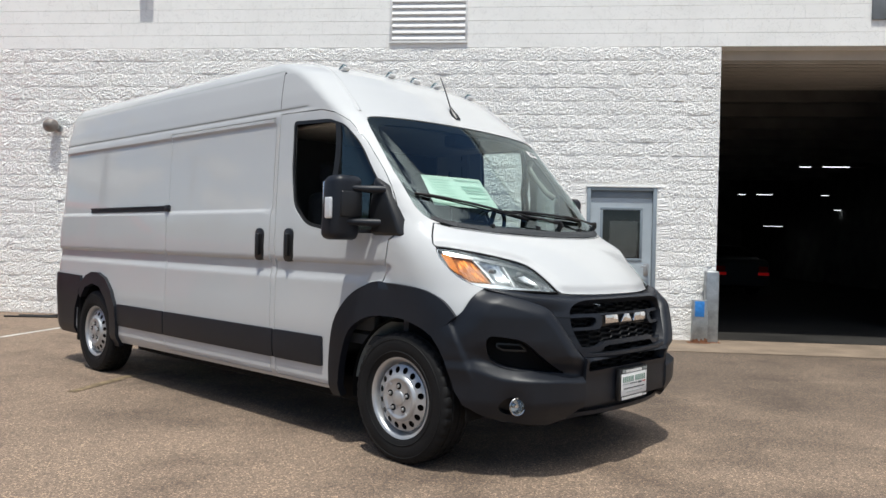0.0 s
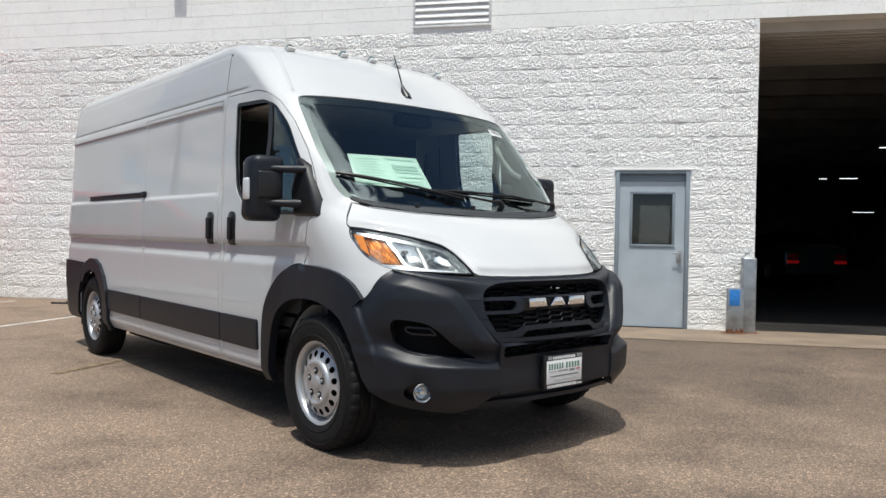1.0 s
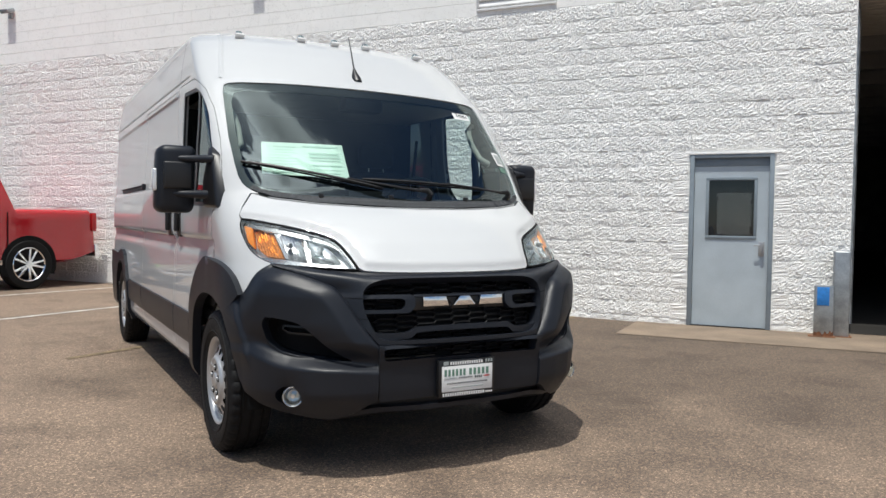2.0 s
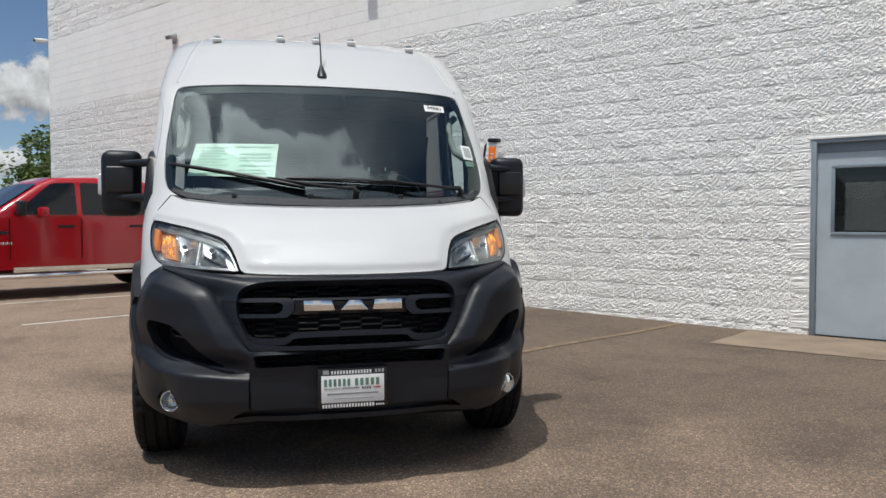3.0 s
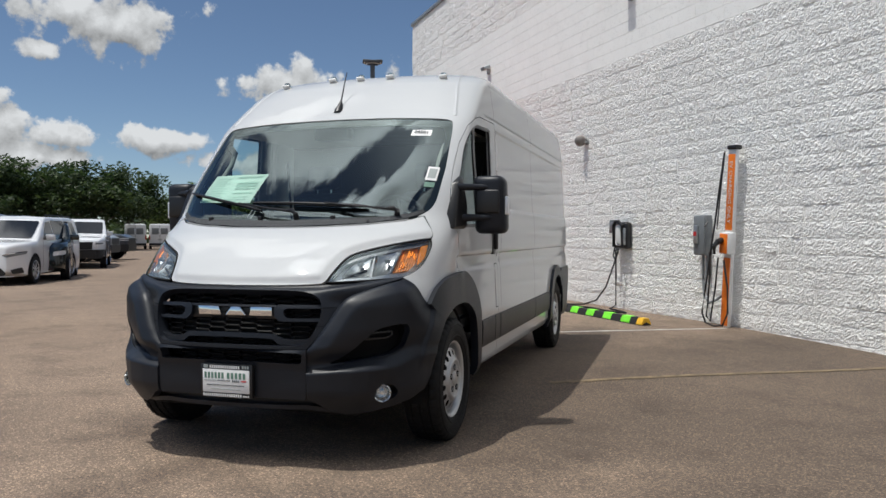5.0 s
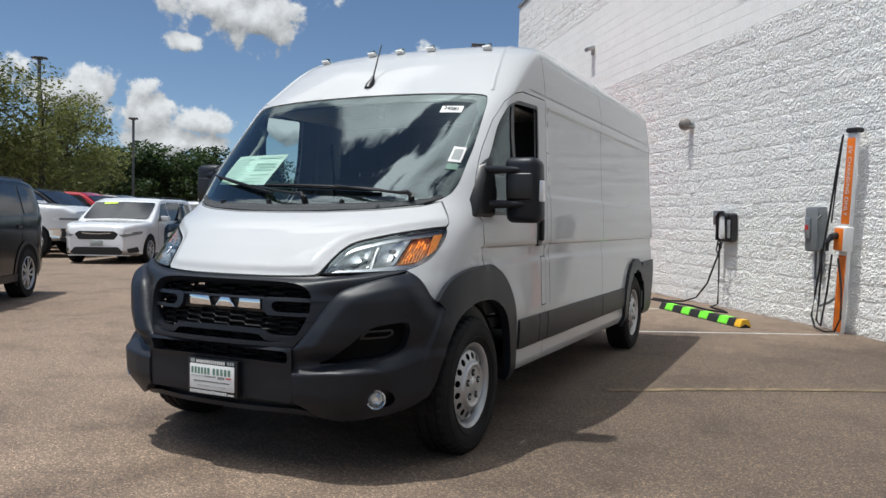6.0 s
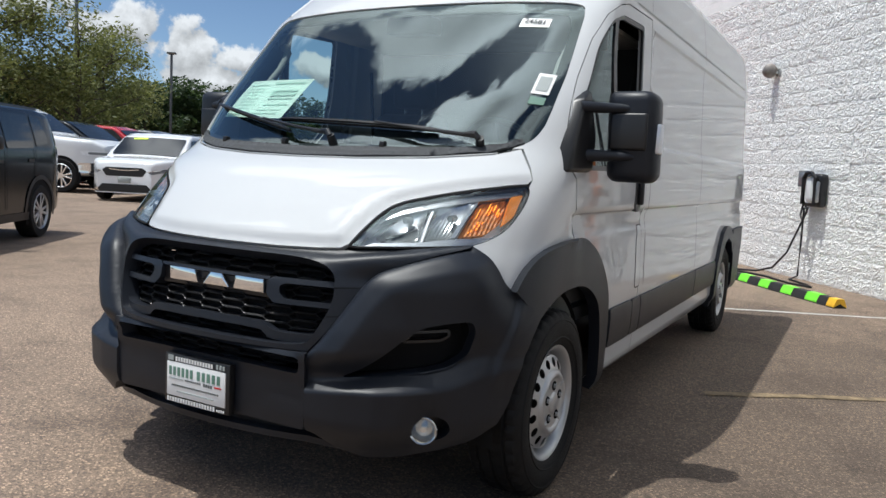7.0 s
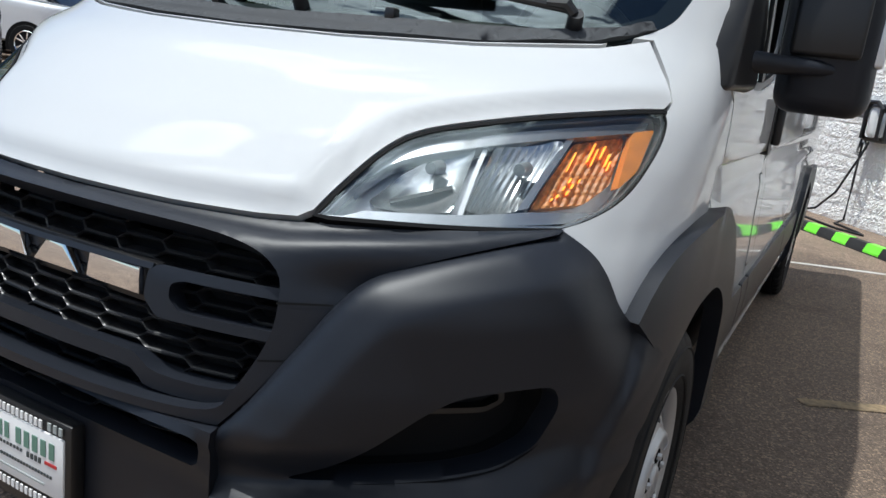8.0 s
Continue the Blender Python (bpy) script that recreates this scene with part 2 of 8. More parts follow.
M_NEON = material("neon_green_reflective", (0.22, 0.85, 0.05), rough=0.5, vary=0.08, scale=10)
M_YELLOW = material("yellow_reflective", (0.9, 0.52, 0.03), rough=0.5, vary=0.08, scale=10)
M_RUBBER = material("black_recycled_rubber", (0.022, 0.022, 0.023), rough=0.85, vary=0.2, scale=25, bump=0.3, bscale=200)


# ---- mesh helpers ----
def finish(name, bm, mat, parent=None, label="", smooth=40.0):
    me = bpy.data.meshes.new(name)
    bm.to_mesh(me)
    bm.free()
    me.materials.append(mat)
    if smooth:
        me.polygons.foreach_set("use_smooth", [True] * len(me.polygons))
        me.set_sharp_from_angle(angle=radians(smooth))
    ob = new(name, me)
    if parent is not None:
        ob.parent = parent
    if label:
        tagged(ob, label)
    return ob


def part(name, bm, mat, parent, label="", smooth=40.0):
    """One mesh object under a thing or under a part."""
    return finish(name, bm, mat, parent, label, smooth)


def thing(name, m, label, category, group="", kind=""):
    """An empty at the base of a thing; its parts hang under it."""
    ob = new(name)
    ob.matrix_basis = m
    return tagged(ob, label, category, group, kind)


def box(bm, lo, hi, bevel=0.0, seg=2, m=None):
    lo, hi = Vector(lo), Vector(hi)
    mat = Matrix.LocRotScale((lo + hi) / 2, None, hi - lo)
    vs = bmesh.ops.create_cube(bm, size=1.0, matrix=(m or Matrix()) @ mat)["verts"]
    if bevel:
        es = list({e for v in vs for e in v.link_edges})
        bmesh.ops.bevel(bm, geom=es, offset=bevel, segments=seg, affect="EDGES", profile=0.5)
    return bm


def cyl(bm, p0, p1, r0, r1=None, seg=20):
    p0, p1 = Vector(p0), Vector(p1)
    d = p1 - p0
    m = Matrix.Translation((p0 + p1) / 2) @ d.to_track_quat("Z", "Y").to_matrix().to_4x4()
    bmesh.ops.create_cone(bm, cap_ends=True, segments=seg, radius1=r0, radius2=r0 if r1 is None else r1, depth=d.length, matrix=m)
    return bm


def tube(bm, pts, r, seg=8):
    """A round bar along a line of points; r is one radius or one a point."""
    pts = [Vector(p) for p in pts]
    rs = r if isinstance(r, (list, tuple)) else [r] * len(pts)
    rings = []
    for i, p in enumerate(pts):
        d = (pts[min(i + 1, len(pts) - 1)] - pts[max(i - 1, 0)]).normalized()
        q = d.to_track_quat("Z", "Y")
        rings.append([bm.verts.new(p + q @ Vector((rs[i] * math.cos(2 * math.pi * k / seg), rs[i] * math.sin(2 * math.pi * k / seg), 0))) for k in range(seg)])
    for a, b in zip(rings, rings[1:]):
        for k in range(seg):
            bm.faces.new((a[k], a[(k + 1) % seg], b[(k + 1) % seg], b[k]))
    bm.faces.new(rings[0][::-1])
    bm.faces.new(rings[-1])
    return bm


def lathe(bm, prof, m=None, seg=48, closed=False, wobble=None):
    """Turns (axial, radius) points about the local x axis."""
    m = m or Matrix()
    rings = []
    for k in range(seg):
        t = 2 * math.pi * k / seg
        ring = []
        for i, (x, r) in enumerate(prof):
            rr = r + (wobble(i, k) if wobble else 0)
            ring.append(bm.verts.new(m @ Vector((x, rr * math.cos(t), rr * math.sin(t)))))
        rings.append(ring)
    n = len(prof)
    for k in range(seg):
        a, b = rings[k], rings[(k + 1) % seg]
        for i in range(n if closed else n - 1):
            j = (i + 1) % n
            bm.faces.new((a[i], a[j], b[j], b[i]))
    return bm


def prism(bm, outline, depth, m=None, bevel=0.0):
    """A flat outline in local x, z with a depth along local y."""
    m = m or Matrix()
    v0 = [bm.verts.new(m @ Vector((x, 0, z))) for x, z in outline]
    v1 = [bm.verts.new(m @ Vector((x, depth, z))) for x, z in outline]
    n = len(outline)
    faces = [bm.faces.new(v0), bm.faces.new(v1[::-1])]
    faces += [bm.faces.new((v0[i], v1[i], v1[(i + 1) % n], v0[(i + 1) % n])) for i in range(n)]
    bmesh.ops.recalc_face_normals(bm, faces=faces)
    if bevel:
        bmesh.ops.bevel(bm, geom=list({e for f in faces[:2] for e in f.edges}), offset=bevel, segments=2, affect="EDGES", profile=0.5)
    return bm


def quads(bm, verts, faces):
    vs = [bm.verts.new(v) for v in verts]
    for f in faces:
        bm.faces.new([vs[i] for i in f])
    return bm


def rounded(points, r, n=4):
    """An outline with its corners cut round by a radius r."""
    out = []
    k = len(points)
    for i in range(k):
        p, a, b = np.array(points[i], float), np.array(points[i - 1], float), np.array(points[(i + 1) % k], float)
        da, db = np.linalg.norm(a - p), np.linalg.norm(b - p)
        ra = min(r, da * 0.45, db * 0.45)
        p0, p1 = p + (a - p) / da * ra, p + (b - p) / db * ra
        for j in range(n + 1):
            t = j / n
            out.append(tuple((1 - t) ** 2 * p0 + 2 * t * (1 - t) * p + t * t * p1))
    return out


# ---- ground ----
WALL = pose(0, 0, 0, 0, 0, WALL_TURN)      # along the wall: x; into the wall: y; its face at y = FACE
FACE = 6.34


def asphalt_mat():
    m = bpy.data.materials.new("weathered_brown_asphalt")
    m.use_nodes = True
    n, l = m.node_tree.nodes, m.node_tree.links
    b = n["Principled BSDF"]
    tc = n.new("ShaderNodeTexCoord")

    def noise_tex(scale, detail=5.0, rough=0.6):
        k = n.new("ShaderNodeTexNoise")
        k.inputs["Scale"].default_value, k.inputs["Detail"].default_value, k.inputs["Roughness"].default_value = scale, detail, rough
        l.new(tc.outputs["Object"], k.inputs["Vector"])
        return k.outputs["Fac"]

    def ramp(src, stops):
        r = n.new("ShaderNodeValToRGB")
        while len(r.color_ramp.elements) < len(stops):
            r.color_ramp.elements.new(0.5)
        for e, (p, c) in zip(r.color_ramp.elements, stops):
            e.position, e.color = p, (*c, 1)
        l.new(src, r.inputs["Fac"])
        return r.outputs["Color"]

    def mix(a, b_, fac, blend="MULTIPLY"):
        k = n.new("ShaderNodeMix")
        k.data_type, k.blend_type = "RGBA", blend
        if isinstance(fac, float):
            k.inputs["Factor"].default_value = fac
        else:
            l.new(fac, k.inputs["Factor"])
        l.new(a, k.inputs["A"])
        l.new(b_, k.inputs["B"])
        return k.outputs["Result"]

    base = ramp(noise_tex(0.35, 6), [(0.28, (0.172, 0.128, 0.097)), (0.5, (0.224, 0.166, 0.125)), (0.75, (0.266, 0.199, 0.150))])
    vor = n.new("ShaderNodeTexVoronoi")
    vor.inputs["Scale"].default_value = 125.0
    l.new(tc.outputs["Object"], vor.inputs["Vector"])
    sepc = n.new("ShaderNodeSeparateColor")
    l.new(vor.outputs["Color"], sepc.inputs[0])
    stone = ramp(sepc.outputs[0], [(0.0, (0.45, 0.45, 0.46)), (0.45, (0.85, 0.84, 0.82)), (0.8, (1.12, 1.09, 1.03)), (1.0, (2.3, 2.2, 2.0))])
    col = mix(base, stone, 0.88)
    stain = ramp(noise_tex(1.3, 7, 0.7), [(0.36, (0.62, 0.60, 0.60)), (0.5, (1, 1, 1)), (0.78, (1.12, 1.1, 1.08))])
    col = mix(col, stain, 0.75)
    grit = ramp(noise_tex(190, 3, 0.7), [(0.3, (0.45, 0.45, 0.45)), (0.7, (1.55, 1.55, 1.55))])
    col = mix(col, grit, 0.75)
    fleck = ramp(noise_tex(48, 3, 0.75), [(0.34, (0.72, 0.71, 0.70)), (0.52, (1, 1, 1)), (0.70, (1.25, 1.24, 1.2))])
    col = mix(col, fleck, 0.8)
    # darker bays in front of the wall: a broad ellipse with noisy edges
    sepx = n.new("ShaderNodeSeparateXYZ")
    l.new(tc.outputs["Object"], sepx.inputs[0])

    def calc(op, a, b_, clamp=False):
        k = n.new("ShaderNodeMath")
        k.operation, k.use_clamp = op, clamp
        for i, v in enumerate((a, b_)):
            if isinstance(v, (int, float)):
                k.inputs[i].default_value = v
            else:
                l.new(v, k.inputs[i])
        return k.outputs[0]

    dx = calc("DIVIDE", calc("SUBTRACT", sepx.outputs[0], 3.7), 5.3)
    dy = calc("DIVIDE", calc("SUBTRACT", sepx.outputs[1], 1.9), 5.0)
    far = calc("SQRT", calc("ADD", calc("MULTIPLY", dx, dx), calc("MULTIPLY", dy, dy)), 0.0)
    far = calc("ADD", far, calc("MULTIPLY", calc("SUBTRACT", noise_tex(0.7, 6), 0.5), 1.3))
    bay_tone = n.new("ShaderNodeMapRange")
    bay_tone.interpolation_type = "SMOOTHSTEP"
    bay_tone.inputs["From Min"].default_value, bay_tone.inputs["From Max"].default_value = 0.55, 1.15
    bay_tone.inputs["To Min"].default_value, bay_tone.inputs["To Max"].default_value = 0.54, 1.0
    l.new(far, bay_tone.inputs["Value"])
    col = mix(col, bay_tone.outputs[0], 1.0)
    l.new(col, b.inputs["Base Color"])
    b.inputs["Roughness"].default_value = 0.86
    bp = n.new("ShaderNodeBump")
    bp.inputs["Strength"].default_value, bp.inputs["Distance"].default_value = 0.5, 0.004
    l.new(vor.outputs["Distance"], bp.inputs["Height"])
    bp2 = n.new("ShaderNodeBump")
    bp2.inputs["Strength"].default_value, bp2.inputs["Distance"].default_value = 0.35, 0.03
    l.new(noise_tex(6, 6), bp2.inputs["Height"])
    l.new(bp.outputs[0], bp2.inputs["Normal"])
    l.new(bp2.outputs[0], b.inputs["Normal"])
    return m


M_ASPHALT = asphalt_mat()
M_CONCRETE = material("worn_concrete", (0.235, 0.178, 0.128), rough=0.9, vary=0.14, scale=2.2, fine=0.14, fscale=70, bump=0.25, bscale=90)


def dip(s, y):
    """How far the paving falls towards the steel door and the workshop opening, by the wall's own directions."""
    f = min(1.0, max(0.0, (s + 4.0) / 5.2))
    g = min(1.0, max(0.0, (y - 2.6) / 3.4))
    return -0.080 * f * f * (3 - 2 * f) * g * g * (3 - 2 * g)


def ground_z(x, y):
    q = WALL.inverted() @ Vector((x, y, 0))
    return dip(q.x, q.y)


bm = bmesh.new()
lines_s = [-900, -60, -20] + [-6 + 0.25 * k for k in range(33)] + [6, 14, 60, 900]
lines_y = [-900, -60, -10, 0] + [2 + 0.2 * k for k in range(23)] + [10, 60, 300, 1300]
grid = [[bm.verts.new(WALL @ Vector((a, b, dip(a, b)))) for a in lines_s] for b in lines_y]
for r0, r1 in zip(grid, grid[1:]):
    for k in range(len(lines_s) - 1):
        bm.faces.new((r0[k], r0[k + 1], r1[k + 1], r1[k]))
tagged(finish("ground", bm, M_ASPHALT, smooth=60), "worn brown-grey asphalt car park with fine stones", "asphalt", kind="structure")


def wall_strip(name, mat, s0, s1, y0, y1, z, label, cat, jag=0.0):
    """A flat ground strip in the wall's own directions."""
    rng = random.Random(name)
    n = max(2, int(abs(s1 - s0) / 0.25))
    bm = bmesh.new()
    rows = []
    for i in range(n + 1):
        s = s0 + (s1 - s0) * i / n
        rows.append([*[bm.verts.new((s, y, z + dip(s, y))) for y in (y0 + rng.uniform(-jag, jag), (y0 + y1) / 2, y1 + rng.uniform(-jag, jag))]])
    for a, b in zip(rows, rows[1:]):
        for k in range(2):
            bm.faces.new((a[k], b[k], b[k + 1], a[k + 1]))
    ob = finish(name, bm, mat, smooth=60)
    ob.matrix_basis = WALL
    return tagged(ob, label, cat, kind="structure")


wall_strip("pavement_apron", M_CONCRETE, 0.35, 12.0, 4.95, 6.5, 0.006, "worn tan concrete apron along the workshop doors", "concrete apron", 0.012)


def ground_line(name, p0, p1, width, mat, label):
    p0, p1 = Vector((*p0, 0)), Vector((*p1, 0))
    d = (p1 - p0).normalized()
    side = Vector((-d.y, d.x, 0)) * width / 2
    rng = random.Random(str(p0))
    n = max(2, int((p1 - p0).length / 0.12))
    bm = bmesh.new()
    rows = []
    for i in range(n + 1):
        c = p0.lerp(p1, i / n)
        c.z = ground_z(c.x, c.y) + 0.005
        rows.append((bm.verts.new(c + side * rng.uniform(0.75, 1.05)), bm.verts.new(c - side * rng.uniform(0.75, 1.05))))
    for a, b in zip(rows, rows[1:]):
        bm.faces.new((a[1], b[1], b[0], a[0]))
    return tagged(finish(name, bm, mat, smooth=0), label, "line marking", "bay lines", "structure")


ground_line("trim_bay_line", (1.28, 1.90), (4.74, 4.18), 0.085, M_YELLOWLINE, "faded tan bay line worn into the asphalt")
ground_line("trim_bay_line", (-1.55, 3.15), (-0.85, 3.56), 0.10, M_YELLOWLINE, "short faded yellow bay line")
ground_line("trim_bay_line", (0.70, 5.22), (2.90, 6.30), 0.075, M_LINEPAINT, "thin worn white bay line")
ground_line("trim_bay_line", (-3.06, 5.58), (0.55, 7.9), 0.09, M_LINEPAINT, "thin worn white bay line")
ground_line("trim_bay_line", (-4.9, 7.75), (-0.4, 10.2), 0.09, M_LINEPAINT, "thin worn white bay line")
ground_line("trim_bay_line", (-4.8, 10.8), (-2.0, 12.2), 0.09, M_LINEPAINT, "thin worn white bay line")

# ---- the block wall ----
COURSE, BLOCK = 0.198, 0.40
S_CORNER, S_OPEN0, S_OPEN1, S_END = -17.62, 2.84, 8.0, 14.0
Z_SPLIT, Z_SMOOTH, Z_TOP, Z_OPEN = 21 * COURSE, 30 * COURSE, 38.6 * COURSE, 4.17
DOOR_S0, DOOR_S1, DOOR_Z = 0.985, 1.985, 2.115


def painted_block_mat(name, strength, rough_scale):
    m = bpy.data.materials.new(name)
    m.use_nodes = True
    n, l = m.node_tree.nodes, m.node_tree.links
    b = n["Principled BSDF"]
    b.inputs["Roughness"].default_value = 0.62
    geo = n.new("ShaderNodeNewGeometry")
    turn = n.new("ShaderNodeMapping")
    turn.inputs["Rotation"].default_value, turn.inputs["Scale"].default_value = (0, 0, radians(-WALL_TURN)), (1.2, 1, 1)
    l.new(geo.outputs["Position"], turn.inputs["Vector"])

    def noise_tex(scale, detail, rough=0.6):
        k = n.new("ShaderNodeTexNoise")
        k.inputs["Scale"].default_value, k.inputs["Detail"].default_value, k.inputs["Roughness"].default_value = scale, detail, rough
        l.new(turn.outputs["Vector"], k.inputs["Vector"])
        return k.outputs["Fac"]

    ramp = n.new("ShaderNodeValToRGB")
    for e, (p, c) in zip(ramp.color_ramp.elements, [(0.28, (0.90, 0.892, 0.86)), (0.62, (0.955, 0.947, 0.915))]):
        e.position, e.color = p, (*c, 1)
    l.new(noise_tex(1.1, 6), ramp.inputs["Fac"])
    dirt = n.new("ShaderNodeValToRGB")
    for e, (p, c) in zip(dirt.color_ramp.elements, [(0.20, (0.82, 0.78, 0.74)), (0.38, (1, 1, 1))]):
        e.position, e.color = p, (*c, 1)
    l.new(noise_tex(4.5, 8, 0.7), dirt.inputs["Fac"])
    mx = n.new("ShaderNodeMix")
    mx.data_type, mx.blend_type = "RGBA", "MULTIPLY"
    mx.inputs["Factor"].default_value = 0.7
    l.new(ramp.outputs[0], mx.inputs["A"])
    l.new(dirt.outputs[0], mx.inputs["B"])
    l.new(mx.outputs["Result"], b.inputs["Base Color"])
    # fine cracks where the paint has lifted
    vor = n.new("ShaderNodeTexVoronoi")
    vor.feature = "DISTANCE_TO_EDGE"
    vor.inputs["Scale"].default_value = 3.1
    warp = n.new("ShaderNodeTexNoise")
    warp.inputs["Scale"].default_value, warp.inputs["Detail"].default_value = 5.0, 6.0
    l.new(geo.outputs["Position"], warp.inputs["Vector"])
    l.new(warp.outputs["Color"], vor.inputs["Vector"])
    thin = n.new("ShaderNodeMapRange")
    thin.inputs["From Min"].default_value, thin.inputs["From Max"].default_value = 0.0, 0.012
    thin.inputs["To Min"].default_value, thin.inputs["To Max"].default_value = 0.62, 1.0
    l.new(vor.outputs["Distance"], thin.inputs["Value"])
    crack = n.new("ShaderNodeMix")
    crack.data_type, crack.blend_type = "RGBA", "MULTIPLY"
    crack.inputs["Factor"].default_value = 0.0 if strength > 0.5 else 0.75
    l.new(mx.outputs["Result"], crack.inputs["A"])
    l.new(thin.outputs[0], crack.inputs["B"])
    l.new(crack.outputs["Result"], b.inputs["Base Color"])
    last = None
    for sc, det, dist, st in ((rough_scale, 6, 0.008 * strength, 1.0), (rough_scale * 2.2, 3, 0.006 * strength, 1.0)):
        bp = n.new("ShaderNodeBump")
        bp.inputs["Strength"].default_value, bp.inputs["Distance"].default_value = st, dist
        l.new(noise_tex(sc, det, 0.66), bp.inputs["Height"])
        if last:
            l.new(last, bp.inputs["Normal"])
        last = bp.outputs[0]
    l.new(last, b.inputs["Normal"])
    return m


M_SPLIT = painted_block_mat("white_painted_split_face_block", 1.0, 46.0)
M_SMOOTH = painted_block_mat("white_painted_smooth_block", 0.2, 9.0)


def split_block(length, seed, rough, nx=26, nz=13):
    """A block with a rough face towards -y, its back at y = 0.03: broken into small tilted facets, as split stone is."""
    rng = np.random.default_rng(seed)
    split = rough > 0.005
    g = 0.0012 if split else 0.0022
    gx = 0.0008
    kk, ii = np.meshgrid(np.arange(nz + 1), np.arange(nx + 1), indexing="ij")
    edge = (ii == 0) | (ii == nx) | (kk == 0) | (kk == nz)
    x = gx + (length - 2 * gx) * ii / nx + np.where(edge, 0, rng.uniform(-0.34, 0.34, ii.shape) * length / nx)
    z = g + (COURSE - 2 * g) * kk / nz + np.where(edge, 0, rng.uniform(-0.34, 0.34, ii.shape) * COURSE / nz)
    y = rng.uniform(-rough, rough, ii.shape) * np.where(edge, 0.14, 0.42)
    y += (rng.uniform(-0.4, 0.25) + rng.uniform(-0.25, 0.25) * (1 - kk / nz) + rng.uniform(-0.25, 0.25) * (2 * ii / nx - 1)) * rough
    if split:
        for count, tilt, lift in ((max(3, int(22 * length)), 0.025, 0.12), (max(6, int(300 * length)), 0.06, 0.20)):
            cx, cz = rng.uniform(0, length, count), rng.uniform(0, COURSE, count)
            near = ((x[..., None] - cx) ** 2 + (z[..., None] - cz) ** 2).argmin(-1)
            sx, sz, up = rng.normal(0, tilt, count), rng.normal(0, tilt, count), rng.uniform(-lift, lift, count) * rough
            y += ((x - cx[near]) * sx[near] + (z - cz[near]) * sz[near] + up[near]) * np.where(edge, 0.3, 1.0)
        y -= 0.0045 * (1 - (2 * kk / nz - 1) ** 4) * (1 - (2 * ii / nx - 1) ** 8) - 0.003
        z += np.where(((kk == 0) | (kk == nz)) & (ii > 0) & (ii < nx), rng.uniform(0, 0.0025, ii.shape) * np.where(kk == 0, 1, -1), 0)
    verts = [tuple(v) for v in np.stack([x, y - 0.004, z], -1).reshape(-1, 3).tolist()]
    faces = []
    w = nx + 1
    for k in range(nz):
        for i in range(nx):
            faces.append((k * w + i, k * w + i + 1, (k + 1) * w + i + 1, (k + 1) * w + i))
    rim = [i for i in range(w)] + [k * w + nx for k in range(1, nz + 1)] + [nz * w + i for i in range(nx - 1, -1, -1)] + [k * w for k in range(nz - 1, 0, -1)]
    base = len(verts)
    for i in rim:
        px, py, pz = verts[i]
        verts.append((px, 0.03, pz))
    for i in range(len(rim)):
        j = (i + 1) % len(rim)
        faces.append((rim[j], rim[i], base + i, base + j))
    return verts, faces


def course_blocks(z0, n, s0, s1, opening, first=0):
    """Where each block of running bond lies: (s, z, length), with the openings left out."""
    out = []
    for k in range(n):
        z = z0 + k * COURSE
        s = s0 - (BLOCK / 2 if (k + first) % 2 else 0)
        while s < s1 - 0.02:
            a, b = max(s, s0), min(s + BLOCK, s1)
            s += BLOCK
            cut = [(a, b)]
            for o0, o1, oz in opening:
                if z < oz - 0.06:
                    cut = [(p, q) for c0, c1 in cut for p, q in ((c0, min(c1, o0)), (max(c0, o1), c1)) if q - p > 0.03]
            out += [(p, z, q - p) for p, q in cut]
    return out


OPENINGS = [(DOOR_S0, DOOR_S1, DOOR_Z), (S_OPEN0, S_OPEN1, Z_OPEN)]


def solid_wall():
    """The wall behind the block faces, with its openings cut through."""
    bm = bmesh.new()
    y0, y1 = FACE + 0.012, FACE + 0.30
    spans = [(S_CORNER, DOOR_S0, -0.15, Z_TOP), (DOOR_S0, DOOR_S1, DOOR_Z, Z_TOP), (DOOR_S1, S_OPEN0, -0.15, Z_TOP), (S_OPEN0, S_OPEN1, Z_OPEN, Z_TOP), (S_OPEN1, S_END, -0.15, Z_TOP)]
    for a, b, c, d in spans:
        box(bm, (a, y0, c), (b, y1, d))
    ob = finish("wall_front", bm, M_SMOOTH, smooth=0)
    ob.matrix_basis = WALL
    return tagged(ob, "white-painted concrete block wall, rough split face below a smooth band", "block wall", kind="structure")


wall_front = solid_wall()
bm = bmesh.new()
box(bm, (S_CORNER + 0.004, FACE + 0.31, 0), (S_CORNER + 0.3, FACE + 24, Z_TOP))
ob = finish("wall_side", bm, M_SPLIT, smooth=0)
ob.matrix_basis = WALL
tagged(ob, "white-painted block side wall of the workshop building", "block wall", kind="structure")
bm = bmesh.new()
box(bm, (S_CORNER - 0.03, FACE - 0.05, Z_TOP), (S_END, FACE + 0.36, Z_TOP + 0.09), 0.01)
ob = finish("trim_coping", bm, M_GALV)
ob.matrix_basis = WALL
tagged(ob, "grey sheet metal coping on the parapet", "coping", kind="structure")

# ---- the van ----
from mathutils import geometry


def smooth_table(points, width=0.03):
    """A height table, rounded at its knots."""
    zs = np.arange(0.0, 2.7, 0.004)
    v = np.interp(zs, [p[0] for p in points], [p[1] for p in points])
    k = max(1, int(width / 0.004))
    ker = np.hanning(2 * k + 3)
    ker /= ker.sum()
    pad = np.pad(v, k + 1, mode="edge")
    return zs, np.convolve(pad, ker, mode="valid")


